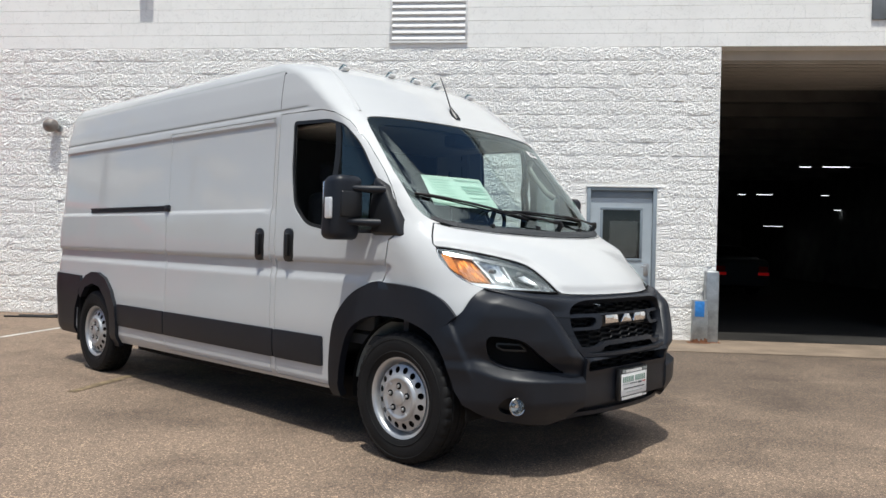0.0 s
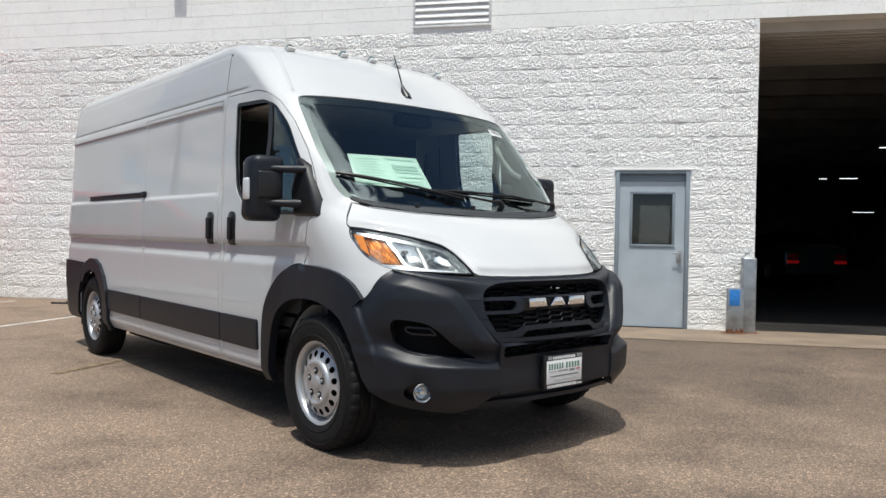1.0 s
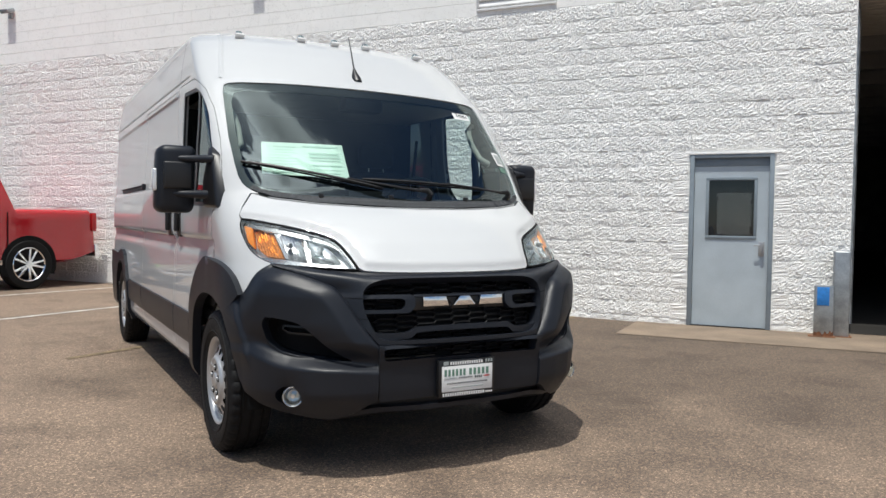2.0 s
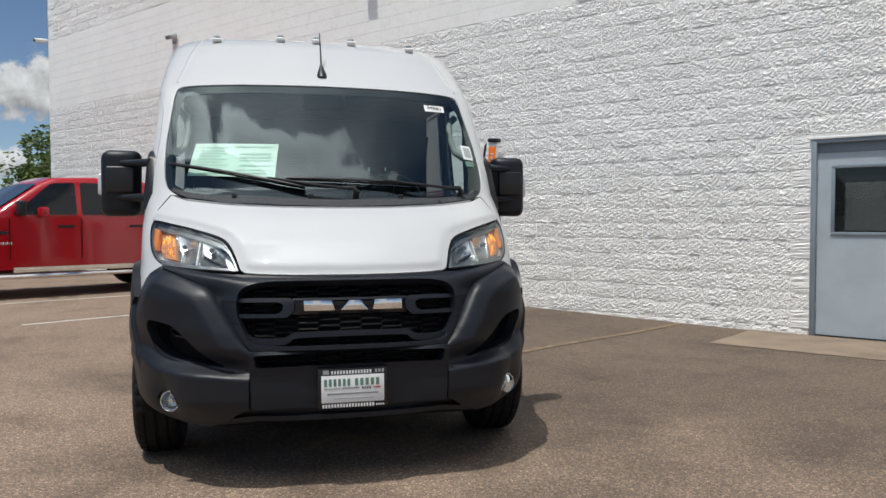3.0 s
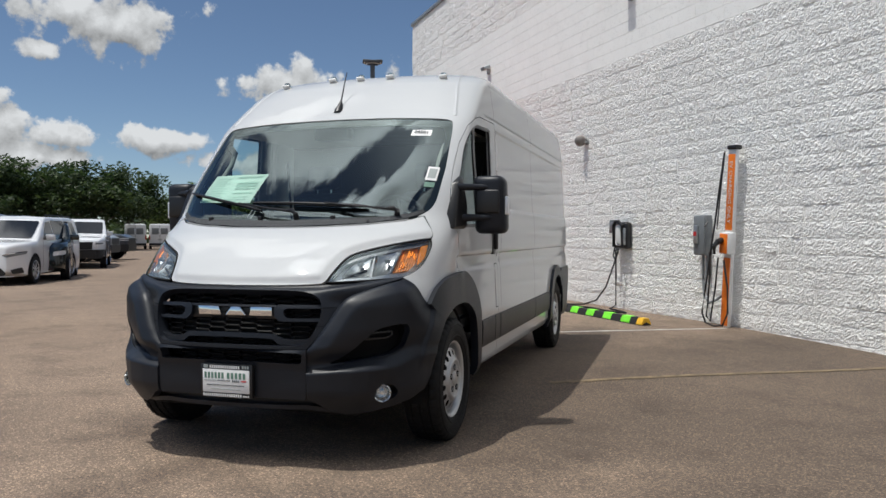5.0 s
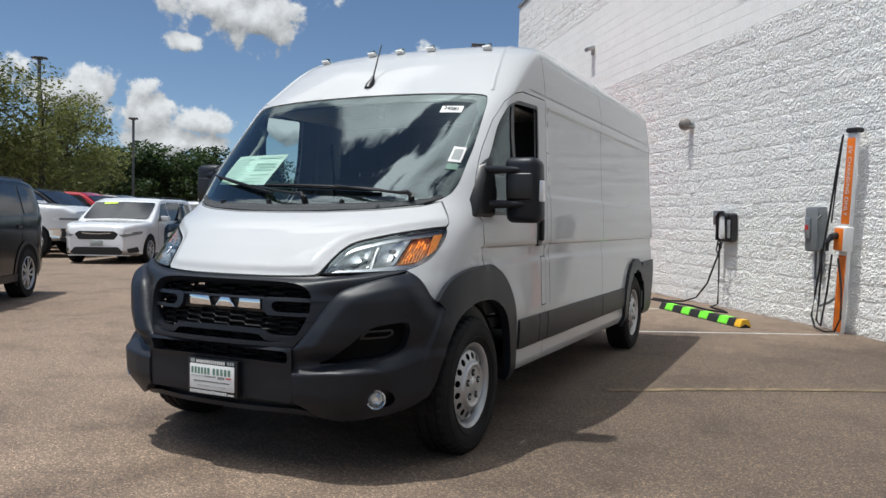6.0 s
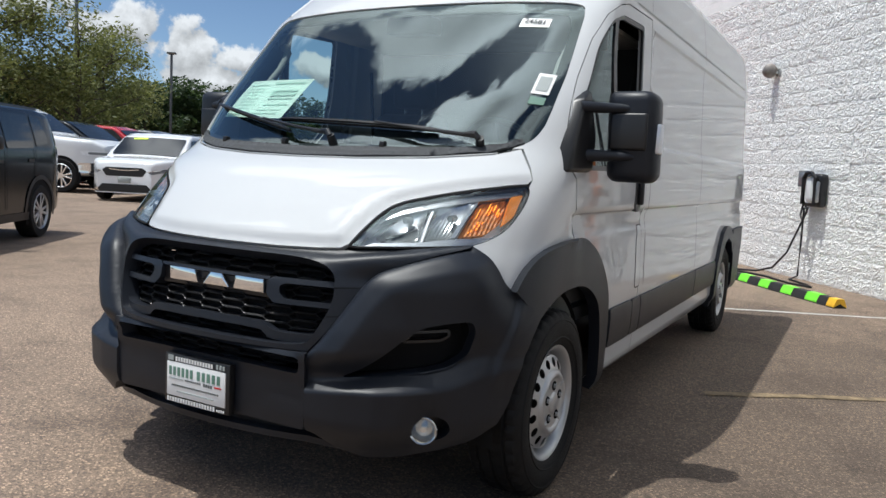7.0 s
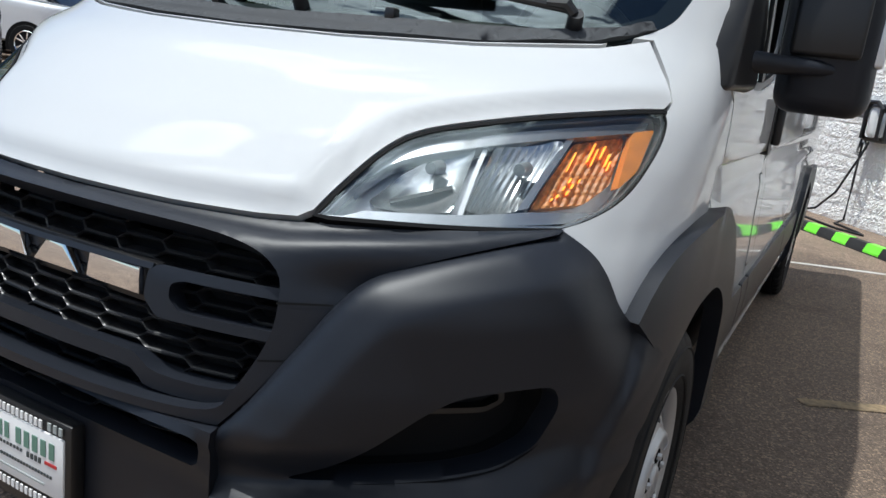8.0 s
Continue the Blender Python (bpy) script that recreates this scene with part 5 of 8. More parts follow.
def tread(i, k):
    if i in (6, 7, 8) and k % 4 == 0:
        return -0.007
    if i in (18, 19, 20) and k % 4 == 2:
        return -0.007
    if i in (11, 12, 15, 16) and (k + i) % 4 == 1:
        return -0.005
    return 0.0


def wheel_at(x, y):
    bm = lathe(bmesh.new(), TYRE, None, 160, wobble=tread)
    for v in bm.verts:
        v.co.z = max(v.co.z, -AXLE_Z + 0.001)
    for r0, w in ((0.262, 0.0025), (0.330, 0.002)):
        lathe(bm, [(0.1085 if r0 < 0.3 else 0.109, r0 - 0.004), (0.1115 if r0 < 0.3 else 0.112, r0), (0.1085 if r0 < 0.3 else 0.106, r0 + 0.004)], None, 72)
    tyre = part("wheel", bm, M_TYRE, van, "black road tyre on a silver steel wheel", smooth=35)
    rim = lathe(bmesh.new(), [(0.082, 0.216), (0.092, 0.230), (0.096, 0.229), (0.094, 0.221), (0.086, 0.213), (0.078, 0.209), (0.060, 0.204), (0.036, 0.200), (0.034, 0.193), (0.050, 0.190), (0.066, 0.186)], None, 72)
    lathe(rim, [(0.092, 0.131), (0.098, 0.127), (0.105, 0.122), (0.108, 0.115), (0.107, 0.107), (0.102, 0.102), (0.100, 0.096), (0.101, 0.044), (0.106, 0.040), (0.109, 0.032), (0.110, 0.0)], None, 60)
    part("rim", rim, M_STEEL, tyre, "silver steel rim", smooth=50)
    part("rim_disc", perforated_disc(Matrix(), 0.131, 0.186, 16, 0.0185, lambda r: 0.092 - (r - 0.131) * 0.36 - 6.0 * max(0, r - 0.168) ** 2), M_STEEL, tyre, smooth=50)
    part("brake_drum", cyl(bmesh.new(), (-0.07, 0, 0), (0.02, 0, 0), 0.185, 0.185, 32), M_DARK, tyre)
    for k in range(5):
        t = 2 * math.pi * k / 5 + 0.3
        c = Vector((0.1005, 0.069 * math.cos(t), 0.069 * math.sin(t)))
        seat_ring = lathe(bmesh.new(), [(0.1005, 0.019), (0.1045, 0.0175), (0.1045, 0.0155), (0.1012, 0.0145), (0.1012, 0.0)], Matrix.Translation((0, c.y, c.z)), 20)
        bolt = part("wheel_bolt", seat_ring, M_DARK, tyre)
        part("bolt_head", cyl(bmesh.new(), c, c + Vector((0.012, 0, 0)), 0.0095, 0.0085, 6), M_STEEL, bolt)
    for k in range(4):
        t = math.pi * (k / 2 + 0.22)
        u = Vector((0, math.cos(t), math.sin(t)))
        part("hub_mark", tube(bmesh.new(), [Vector((0.1035, 0, 0)) + u * 0.088, Vector((0.108, 0, 0)) + u * 0.112], 0.0022, 6), M_STEEL, tyre)
    tyre.matrix_basis = pose(x, y, AXLE_Z, 0, 0, 0)
    return tyre


w0 = wheel_at(0.905, 0.0)
for x, y, rz, rx in ((-0.905, 0.0, 180, 25), (0.895, 4.035, 0, 0), (-0.895, 4.035, 180, 0)):
    copy_thing(w0, pose(x, y, AXLE_Z, 0, 0, rz))

# wheel housings, floor pan, axle
for sgn in (1, -1):
    for yc, tag in ((0.0, "front"), (4.035, "rear")):
        bm = bmesh.new()
        rows = []
        for k in range(25):
            t = radians(-8 + 196 * k / 24)
            rows.append([bm.verts.new((sgn * x, yc + r * math.cos(t), 0.36 + r * math.sin(t))) for x, r in ((0.50, 0.43), (0.955, 0.455))])
        for a, b in zip(rows, rows[1:]):
            bm.faces.new((a[0], a[1], b[1], b[0]))
        for a, b in zip(rows, rows[1:]):
            c = bm.verts.new((sgn * 0.50, yc, 0.36))
            bm.faces.new((a[0], b[0], c))
        part("wheel_housing", bm, M_DARK, van, "dark wheel housing")
    bm = bmesh.new()
    rows = []
    for k in range(13):
        t = radians(8 + 64 * k / 12)
        rows.append([bm.verts.new((sgn * x, r * math.cos(t), 0.36 + r * math.sin(t))) for x, r in ((0.74, 0.418), (0.945, 0.440))])
    for a, b in zip(rows, rows[1:]):
        bm.faces.new((a[0], a[1], b[1], b[0]))
    part("inner_fender", bm, M_GREY_PRINT, van, "pale grey inner fender sheet")
    fl = box(bmesh.new(), (min(sgn * 0.36, sgn * 0.985), 4.40, 0.24), (max(sgn * 0.36, sgn * 0.985), 4.47, 0.74), 0.004)
    part("mud_flap", fl, M_DARK, van)
# underbody, its boxes set low and wide to deepen the shade beneath
bm = bmesh.new()
box(bm, (-0.84, 0.50, 0.235), (0.84, 3.52, 0.40), 0.02)
box(bm, (-0.66, -0.66, 0.255), (0.66, 0.52, 0.42), 0.03)
box(bm, (-0.60, 3.5, 0.36), (0.60, 4.95, 0.46), 0.02)
part("floor_pan", bm, M_DARK, van, "dark underbody")
bm = bmesh.new()
cyl(bm, (-0.84, 4.035, 0.34), (0.84, 4.035, 0.34), 0.05, 0.05, 14)
tube(bm, [(-0.55, 3.2, 0.30), (-0.55, 4.03, 0.27), (-0.55, 4.8, 0.33)], 0.03, 8)
tube(bm, [(0.55, 3.2, 0.30), (0.55, 4.03, 0.27), (0.55, 4.8, 0.33)], 0.03, 8)
part("rear_axle", bm, M_DARK, van)

# ---- mirrors, wipers, aerial, roof lamps ----
for sgn in (1, -1):
    def mx(x, y, z):
        return (sgn * x, y, z)

    def mbox(bm, lo, hi, b, seg=3):
        lo, hi = mx(*lo), mx(*hi)
        return box(bm, [min(a, c) for a, c in zip(lo, hi)], [max(a, c) for a, c in zip(lo, hi)], b, seg)

    bm = bmesh.new()
    verts = [(0.930, -0.06, 1.255), (0.955, 0.27, 1.262), (0.955, 0.29, 1.44), (0.930, 0.28, 1.640), (0.930, 0.17, 1.565), (1.000, 0.03, 1.275), (1.025, 0.24, 1.285), (1.025, 0.27, 1.42), (0.992, 0.260, 1.610), (0.992, 0.18, 1.575)]
    quads(bm, [mx(*v) for v in verts], [(0, 1, 6, 5), (1, 2, 7, 6), (2, 3, 8, 7), (3, 4, 9, 8), (4, 0, 5, 9), (5, 6, 7, 8, 9), (4, 3, 2, 1, 0)])
    bmesh.ops.recalc_face_normals(bm, faces=bm.faces[:])
    bmesh.ops.bevel(bm, geom=bm.edges[:], offset=0.014, segments=2, affect="EDGES", profile=0.5)
    mir = part("door_mirror", bm, M_BLACK, van, "large black door mirror on two arms")
    bm = bmesh.new()
    mbox(bm, (1.050, 0.285, 1.245), (1.262, 0.415, 1.615), 0.045, 4)
    for v in bm.verts:
        t = (v.co.z - 1.245) / 0.37
        v.co.y += 0.02 * (1 - t)
        if t > 0.75:
            v.co.x -= sgn * 0.012 * (t - 0.75) / 0.25
        v.co.y -= 0.03 * (1 - abs((abs(v.co.x) - 1.156) / 0.106) ** 2) if v.co.y < 0.36 else 0
    part("housing", bm, M_PLASTIC, mir, "", 55)
    part("housing_panel", mbox(bmesh.new(), (1.072, 0.262, 1.375), (1.225, 0.290, 1.525), 0.012), M_BLACK, mir, "smooth black panel")
    part("mirror_glass", mbox(bmesh.new(), (1.075, 0.405, 1.29), (1.24, 0.424, 1.58), 0.006), M_MIRROR, mir, "mirror glass")
    part("side_turn_lamp", mbox(bmesh.new(), (1.244, 0.315, 1.365), (1.272, 0.365, 1.485), 0.008), M_REFLECT, mir, "clear side turn lamp")
    for z0, r in ((1.540, 0.023), (1.347, 0.025)):
        arm = tube(bmesh.new(), [mx(0.975, 0.175, z0), mx(1.03, 0.215, z0), mx(1.075, 0.262, z0 + 0.002), mx(1.14, 0.282, z0 + 0.003), mx(1.205, 0.305, z0 + 0.002)], [r, r, r * 0.9, r * 0.75, r * 0.5], 10)
        part("mirror_arm", arm, M_PLASTIC, mir)

def on_front(x, z, out):
    a = np.array([fx(x, z)[0]])
    p = van_point(a, np.array([z]))[0]
    n = van_normal(a, np.array([z]))[0]
    n = n if n[1] < 0 else -n
    return Vector(p) + Vector(n) * out


def wiper(blade0, blade1, joint, pivot):
    arm_pts = [on_front(pivot[0], pivot[1], 0.015), on_front(pivot[0] * 0.96 + joint[0] * 0.04, pivot[1] + 0.010, 0.034), on_front((pivot[0] + joint[0]) / 2, (pivot[1] + joint[1]) / 2, 0.034), on_front(joint[0], joint[1], 0.028)]
    w = part("wiper", tube(bmesh.new(), arm_pts, [0.010, 0.010, 0.006, 0.005], 8), M_BLACK, van, "black wiper arm with its blade")
    pts = [on_front(blade0[0] + (blade1[0] - blade0[0]) * i / 14, blade0[1] + (blade1[1] - blade0[1]) * i / 14, 0.014 + 0.008 * math.sin(math.pi * i / 14)) for i in range(15)]
    b = part("blade", tube(bmesh.new(), pts, [0.005] + [0.008] * 13 + [0.005], 6), M_BLACK, w)
    pts = [on_front(blade0[0] + (blade1[0] - blade0[0]) * i / 14, blade0[1] + (blade1[1] - blade0[1]) * i / 14, 0.004) for i in range(15)]
    part("rubber", tube(bmesh.new(), pts, 0.005, 5), M_DARK, w)
    part("hub", cyl(bmesh.new(), on_front(pivot[0], pivot[1], -0.01), on_front(pivot[0], pivot[1], 0.035), 0.018, 0.016, 14), M_BLACK, w)
    part("arm_head", tube(bmesh.new(), [arm_pts[0] + Vector((0, -0.014, 0.012)), arm_pts[1] + Vector((0, -0.010, 0.008)), arm_pts[1].lerp(arm_pts[2], 0.2) + Vector((0, -0.004, 0.004))], [0.012, 0.012, 0.008], 8), M_BLACK, w)


wiper((-0.86, 1.52), (-0.16, 1.385), (-0.35, 1.425), (0.10, 1.345))
wiper((-0.26, 1.435), (0.52, 1.405), (0.25, 1.418), (0.70, 1.360))
for x in (-0.52, -0.14, 0.34):
    p = on_front(x, 1.335, 0.0)
    bm = box(bmesh.new(), p + Vector((-0.013, -0.012, -0.005)), p + Vector((0.013, 0.014, 0.022)), 0.006)
    part("washer_nozzle", bm, M_BLACK, van, "small black washer nozzle")
# raised creases that run from the windscreen's corners over the roof
for flip in (False, True):
    line = curve([fx(0.858, 2.05), fx(0.835, 2.12), fx(0.800, 2.25), fx(0.765, 2.36), fx(0.735, 2.43), fx(0.71, 2.47)], 5)
    cr = panel([(a - 0.022, z) for a, z in line] + [(a + 0.022, z) for a, z in reversed(line)], off=lambda a, z: 0.0055 * np.exp(-((a - np.interp(z, [q[1] for q in line], [q[0] for q in line])) / 0.010) ** 2) + 0.0005, thick=0.0, da=0.006, dz=0.02, edge=0.012, flip=flip)
    part("roof_crease", cr, M_PAINT, van, smooth=60)
bm = bmesh.new()
base = Vector((0, 0.545, 2.115))
tube(bm, [base + Vector((0, -0.028, -0.018)), base + Vector((0, -0.006, 0.008)), base + Vector((0, 0.018, 0.045)), base + Vector((0, 0.035, 0.085))], [0.030, 0.032, 0.020, 0.007], 12)
aerial = part("aerial", bm, M_BLACK, van, "black roof aerial with a whip mast")
part("mast", tube(bmesh.new(), [base + Vector((0, 0.032, 0.075)), base + Vector((0, 0.085, 0.20)), base + Vector((0, 0.135, 0.305))], [0.006, 0.0045, 0.0035], 8), M_BLACK, aerial)
for x in (-0.645, -0.235, 0.0, 0.235, 0.645):
    zz = np.linspace(2.25, 2.5, 200)
    ys = np.array([van_point(np.array([fx(x, z)[0]]), np.array([z]))[0][1] for z in zz])
    z = float(zz[np.argmin(abs(ys - (0.945 + 0.05 * abs(x))))])
    p = on_front(x, z, -0.006)
    m = Matrix.Translation(p) @ pose(0, 0, 0, -35, 0, 0)
    bm = box(bmesh.new(), (-0.030, -0.045, -0.005), (0.030, 0.045, 0.008), 0.004, 2, m)
    rl = part("roof_lamp", bm, M_WHITE, van, "small clear roof marker lamp")
    bm = box(bmesh.new(), (-0.022, -0.038, 0.007), (0.022, 0.038, 0.040), 0.013, 3, m)
    part("lens", bm, M_LENS, rl, "clear lens")
    bm = cyl(bmesh.new(), m @ Vector((0, -0.02, 0.02)), m @ Vector((0, 0.02, 0.02)), 0.010, 0.010, 10)
    part("bulb", bm, M_REFLECT, rl)

# ---- cab interior ----
bm = bmesh.new()
box(bm, (-0.88, 0.06, 0.92), (0.88, 0.50, 1.255), 0.06, 3)
box(bm, (-0.86, -0.20, 1.16), (0.86, 0.30, 1.285), 0.03, 2)
box(bm, (0.22, 0.28, 1.20), (0.66, 0.52, 1.36), 0.05, 3)
box(bm, (-0.22, 0.35, 1.10), (0.20, 0.53, 1.34), 0.03, 2)
dash = part("dashboard", bm, M_TRIM, van, "dark cab dashboard")
part("screen", box(bmesh.new(), (-0.13, 0.33, 1.27), (0.11, 0.345, 1.40), 0.008), M_BLACK, dash)
bm = bmesh.new()
m = pose(0.44, 0.60, 1.33, -62, 0, 0)
pts = [m @ Vector((0.195 * math.cos(t), 0.195 * math.sin(t), 0)) for t in np.linspace(0, 2 * math.pi, 41)]
tube(bm, pts, 0.016, 8)
for t in (0, 180, 270):
    tube(bm, [m @ Vector((0.03 * math.cos(radians(t)), 0.03 * math.sin(radians(t)), -0.02)), m @ Vector((0.19 * math.cos(radians(t)), 0.19 * math.sin(radians(t)), 0))], 0.018, 6)
cyl(bm, m @ Vector((0, 0, -0.04)), m @ Vector((0, 0, 0.01)), 0.075, 0.065, 20)
cyl(bm, m @ Vector((0, 0, -0.30)), m @ Vector((0, 0, -0.03)), 0.035, 0.035, 12)
part("steering_wheel", bm, M_BLACK, van, "black steering wheel")
for x in (-0.46, 0.46):
    bm = bmesh.new()
    box(bm, (x - 0.25, 0.72, 0.78), (x + 0.25, 1.24, 0.98), 0.06, 3)
    box(bm, (x - 0.24, 1.14, 0.92), (x + 0.24, 1.32, 1.58), 0.07, 3)
    seat = part("seat", bm, M_SEAT, van, "black cloth cab seat")
    bm = box(bmesh.new(), (x - 0.14, 1.20, 1.61), (x + 0.14, 1.31, 1.80), 0.05, 3)
    part("headrest", bm, M_SEAT, seat)
    bm = bmesh.new()
    for dx in (-0.06, 0.06):
        cyl(bm, (x + dx, 1.255, 1.54), (x + dx, 1.255, 1.64), 0.008, 0.008, 8)
    part("headrest_rods", bm, M_CHROME, seat)
bm = bmesh.new()
box(bm, (-0.90, 1.55, 0.45), (0.90, 1.60, 2.08))
box(bm, (-0.84, 1.55, 2.08), (0.84, 1.60, 2.36))
part("bulkhead", bm, M_TRIM, van, "dark cab bulkhead")
bm = bmesh.new()
box(bm, (-0.93, -0.05, 0.62), (0.93, 1.58, 0.68))
box(bm, (-0.92, 0.02, 0.66), (0.92, 0.06, 1.20))
part("cab_floor", bm, M_TRIM, van)
bm = panel(mirrored([(0, 2.03), fx(0.82, 2.0), sy(0.66, 2.06), sy(0.85, 2.10), sy(1.5, 2.10), sy(1.5, 2.36), fx(0.6, 2.36), (0, 2.36)]), off=-0.05, thick=0, da=0.06, dz=0.05)
box(bm, (-0.85, 0.50, 1.985), (0.85, 1.55, 2.01), 0.008)
part("headliner", bm, M_CABGREY, van, "grey cab headliner")
part("camera_housing", box(bmesh.new(), (-0.13, 0.40, 1.90), (0.13, 0.52, 1.985), 0.02), M_BLACK, van, "black camera housing behind the windscreen")
for flip in (False, True):
    pt = panel([fx(0.875, 1.96), fx(0.89, 1.70), fx(0.892, 1.42), sy(0.02, 1.36), sy(0.10, 1.44), sy(0.40, 1.85), sy(0.52, 1.97)], off=-0.035, thick=-0.012, da=0.03, dz=0.04, flip=flip)
    part("pillar_trim", pt, M_CABGREY, van, "grey windscreen pillar lining")
    sg = -1 if flip else 1
    gh = tube(bmesh.new(), [(sg * 0.850, 0.27, 1.60), (sg * 0.800, 0.31, 1.64), (sg * 0.790, 0.40, 1.74), (sg * 0.805, 0.48, 1.84), (sg * 0.850, 0.50, 1.88)], [0.022, 0.02, 0.018, 0.02, 0.022], 10)
    part("grab_handle", gh, M_CABGREY, van, "grey pillar grab handle")
    lo, hi = sorted((sg * 0.93, sg * 0.865))
    part("door_card", box(bmesh.new(), (lo, 0.30, 0.70), (hi, 1.21, 1.335), 0.02), M_TRIM, van, "dark door lining")
    belt = tube(bmesh.new(), [(sg * 0.86, 1.36, 1.85), (sg * 0.80, 1.34, 1.30), (sg * 0.74, 1.25, 0.95)], 0.012, 6)
    part("seat_belt", belt, M_BLACK, van)

# papers on the windscreen
sheet_q = [fx(-0.735, 1.660), fx(-0.285, 1.660), fx(-0.315, 1.462), fx(-0.775, 1.472)]
sheet = part("price_sheet", panel(sheet_q, off=-0.020, thick=0, da=0.05, dz=0.05), M_PAPER, van, "pale green printed price sheet")
M_PALEPRINT = material("pale_grey_print", (0.50, 0.60, 0.54), rough=0.7, vary=0.05, scale=6)
for x0, x1, z0, z1, mt in ((-0.52, -0.32, 1.635, 1.643, M_PALEPRINT), (-0.50, -0.33, 1.595, 1.603, M_PALEPRINT), (-0.50, -0.33, 1.572, 1.590, M_PALEPRINT), (-0.50, -0.33, 1.555, 1.562, M_PALEPRINT), (-0.50, -0.335, 1.525, 1.530, M_PALEPRINT),
                           (-0.71, -0.56, 1.630, 1.634, M_PALEPRINT), (-0.71, -0.58, 1.612, 1.615, M_PALEPRINT), (-0.71, -0.56, 1.596, 1.599, M_PALEPRINT), (-0.72, -0.60, 1.580, 1.583, M_PALEPRINT), (-0.72, -0.57, 1.562, 1.565, M_PALEPRINT), (-0.72, -0.59, 1.545, 1.548, M_PALEPRINT),
                           (-0.73, -0.56, 1.528, 1.531, M_PALEPRINT), (-0.73, -0.60, 1.510, 1.513, M_PALEPRINT), (-0.52, -0.35, 1.500, 1.503, M_PALEPRINT), (-0.72, -0.36, 1.482, 1.486, M_PALEPRINT)):
    part("print_bar", panel([fx(x0, z1), fx(x1, z1), fx(x1, z0), fx(x0, z0)], off=-0.0165, thick=0, edge=0.05), mt, sheet)
stock = part("stock_label", panel([fx(0.615, 1.942), fx(0.745, 1.938), fx(0.745, 1.895), fx(0.615, 1.898)], off=-0.003, thick=0.001), M_WHITE, van, "white stock number label")
tcu = bpy.data.curves.new("stock_number", "FONT")
tcu.body, tcu.size, tcu.align_x, tcu.align_y, tcu.extrude, tcu.offset = "24581", 0.040, "CENTER", "CENTER", 0.0004, 0.0008
tob = bpy.data.objects.new("text", tcu)
tme = bpy.data.meshes.new_from_object(tob)
tme.materials.append(M_PRINT)
tx = new("stock_number", tme)
tx.parent = stock
p = on_front(0.68, 1.919, 0.0)
n = van_normal(np.array([fx(0.68, 1.919)[0]]), np.array([1.919]))[0]
n = Vector(n if n[1] < 0 else -n)
right = Vector((1, 0, 0)) - n * n.x
right.normalize()
up = n.cross(right)
mm = Matrix((right, up, n)).transposed().to_4x4()
tx.matrix_basis = Matrix.Translation(p + n * 0.002) @ mm
tag = part("windscreen_tag", panel([fx(0.795, 1.675), fx(0.862, 1.668), fx(0.862, 1.578), fx(0.795, 1.585)], off=-0.003, thick=0.001, edge=0.02), M_WHITE, van, "white tag with a grey panel on the windscreen")
part("tag_panel", panel([fx(0.806, 1.660), fx(0.852, 1.655), fx(0.852, 1.592), fx(0.806, 1.597)], off=-0.001, thick=0, edge=0.02), M_GREY_PRINT, tag)
part("green_label", panel([fx(0.800, 1.572), fx(0.858, 1.566), fx(0.858, 1.535), fx(0.800, 1.540)], off=-0.003, thick=0.001, edge=0.02), M_GREEN, van, "small green label on the windscreen")


# ---- things on the wall ----
def on_wall(name, s, z, label, cat, group="", lean=0.0):
    return thing(name, WALL @ pose(s, FACE, z, 0, lean, 0), label, cat, group)


# steel door
d1 = thing("door_1", WALL @ pose((DOOR_S0 + DOOR_S1) / 2, FACE, 0), "pale grey-blue steel door with a wired window, closed", "door", kind="structure")
hw = (DOOR_S1 - DOOR_S0) / 2
bm = bmesh.new()
for sg in (-1, 1):
    lo, hi = sorted((sg * hw, sg * (hw - 0.055)))
    box(bm, (lo, -0.022, -0.085), (hi, 0.16, DOOR_Z), 0.004)
    lo, hi = sorted((sg * (hw - 0.055), sg * (hw - 0.075)))
    box(bm, (lo, 0.07, -0.085), (hi, 0.16, DOOR_Z - 0.1), 0.003)
box(bm, (-hw + 0.055, -0.020, DOOR_Z - 0.045), (hw - 0.055, 0.16, DOOR_Z), 0.004)
box(bm, (-hw + 0.055, 0.03, DOOR_Z - 0.150), (hw - 0.055, 0.16, DOOR_Z - 0.045), 0.004)
part("door_frame", bm, M_DOORFRAME, d1, "grey-blue steel door frame")
DT = DOOR_Z - 0.152
wx0, wx1, wz0, wz1 = -0.275, 0.285, 1.075, 1.80
bm = bmesh.new()
for lo, hi in (((-hw + 0.058, -0.064), (wx0, DT)), ((wx1, -0.064), (hw - 0.058, DT)), ((wx0, -0.064), (wx1, wz0)), ((wx0, wz1), (wx1, DT))):
    box(bm, (lo[0], 0.035, lo[1]), (hi[0], 0.08, hi[1]))
leaf = part("door_leaf", bm, M_DOOR, d1, "", 0)
bm = bmesh.new()
for lo, hi in (((wx0 - 0.025, wz0 - 0.025), (wx1 + 0.025, wz0 + 0.012)), ((wx0 - 0.025, wz1 - 0.012), (wx1 + 0.025, wz1 + 0.025)), ((wx0 - 0.025, wz0 + 0.012), (wx0 + 0.012, wz1 - 0.012)), ((wx1 - 0.012, wz0 + 0.012), (wx1 + 0.025, wz1 - 0.012))):
    box(bm, (lo[0], 0.022, lo[1]), (hi[0], 0.05, hi[1]), 0.004)
part("window_frame", bm, M_DOORFRAME, leaf)
part("pane", box(bmesh.new(), (wx0, 0.050, wz0), (wx1, 0.056, wz1)), M_CARGLASS, leaf, "dark wired glass")
bm = bmesh.new()
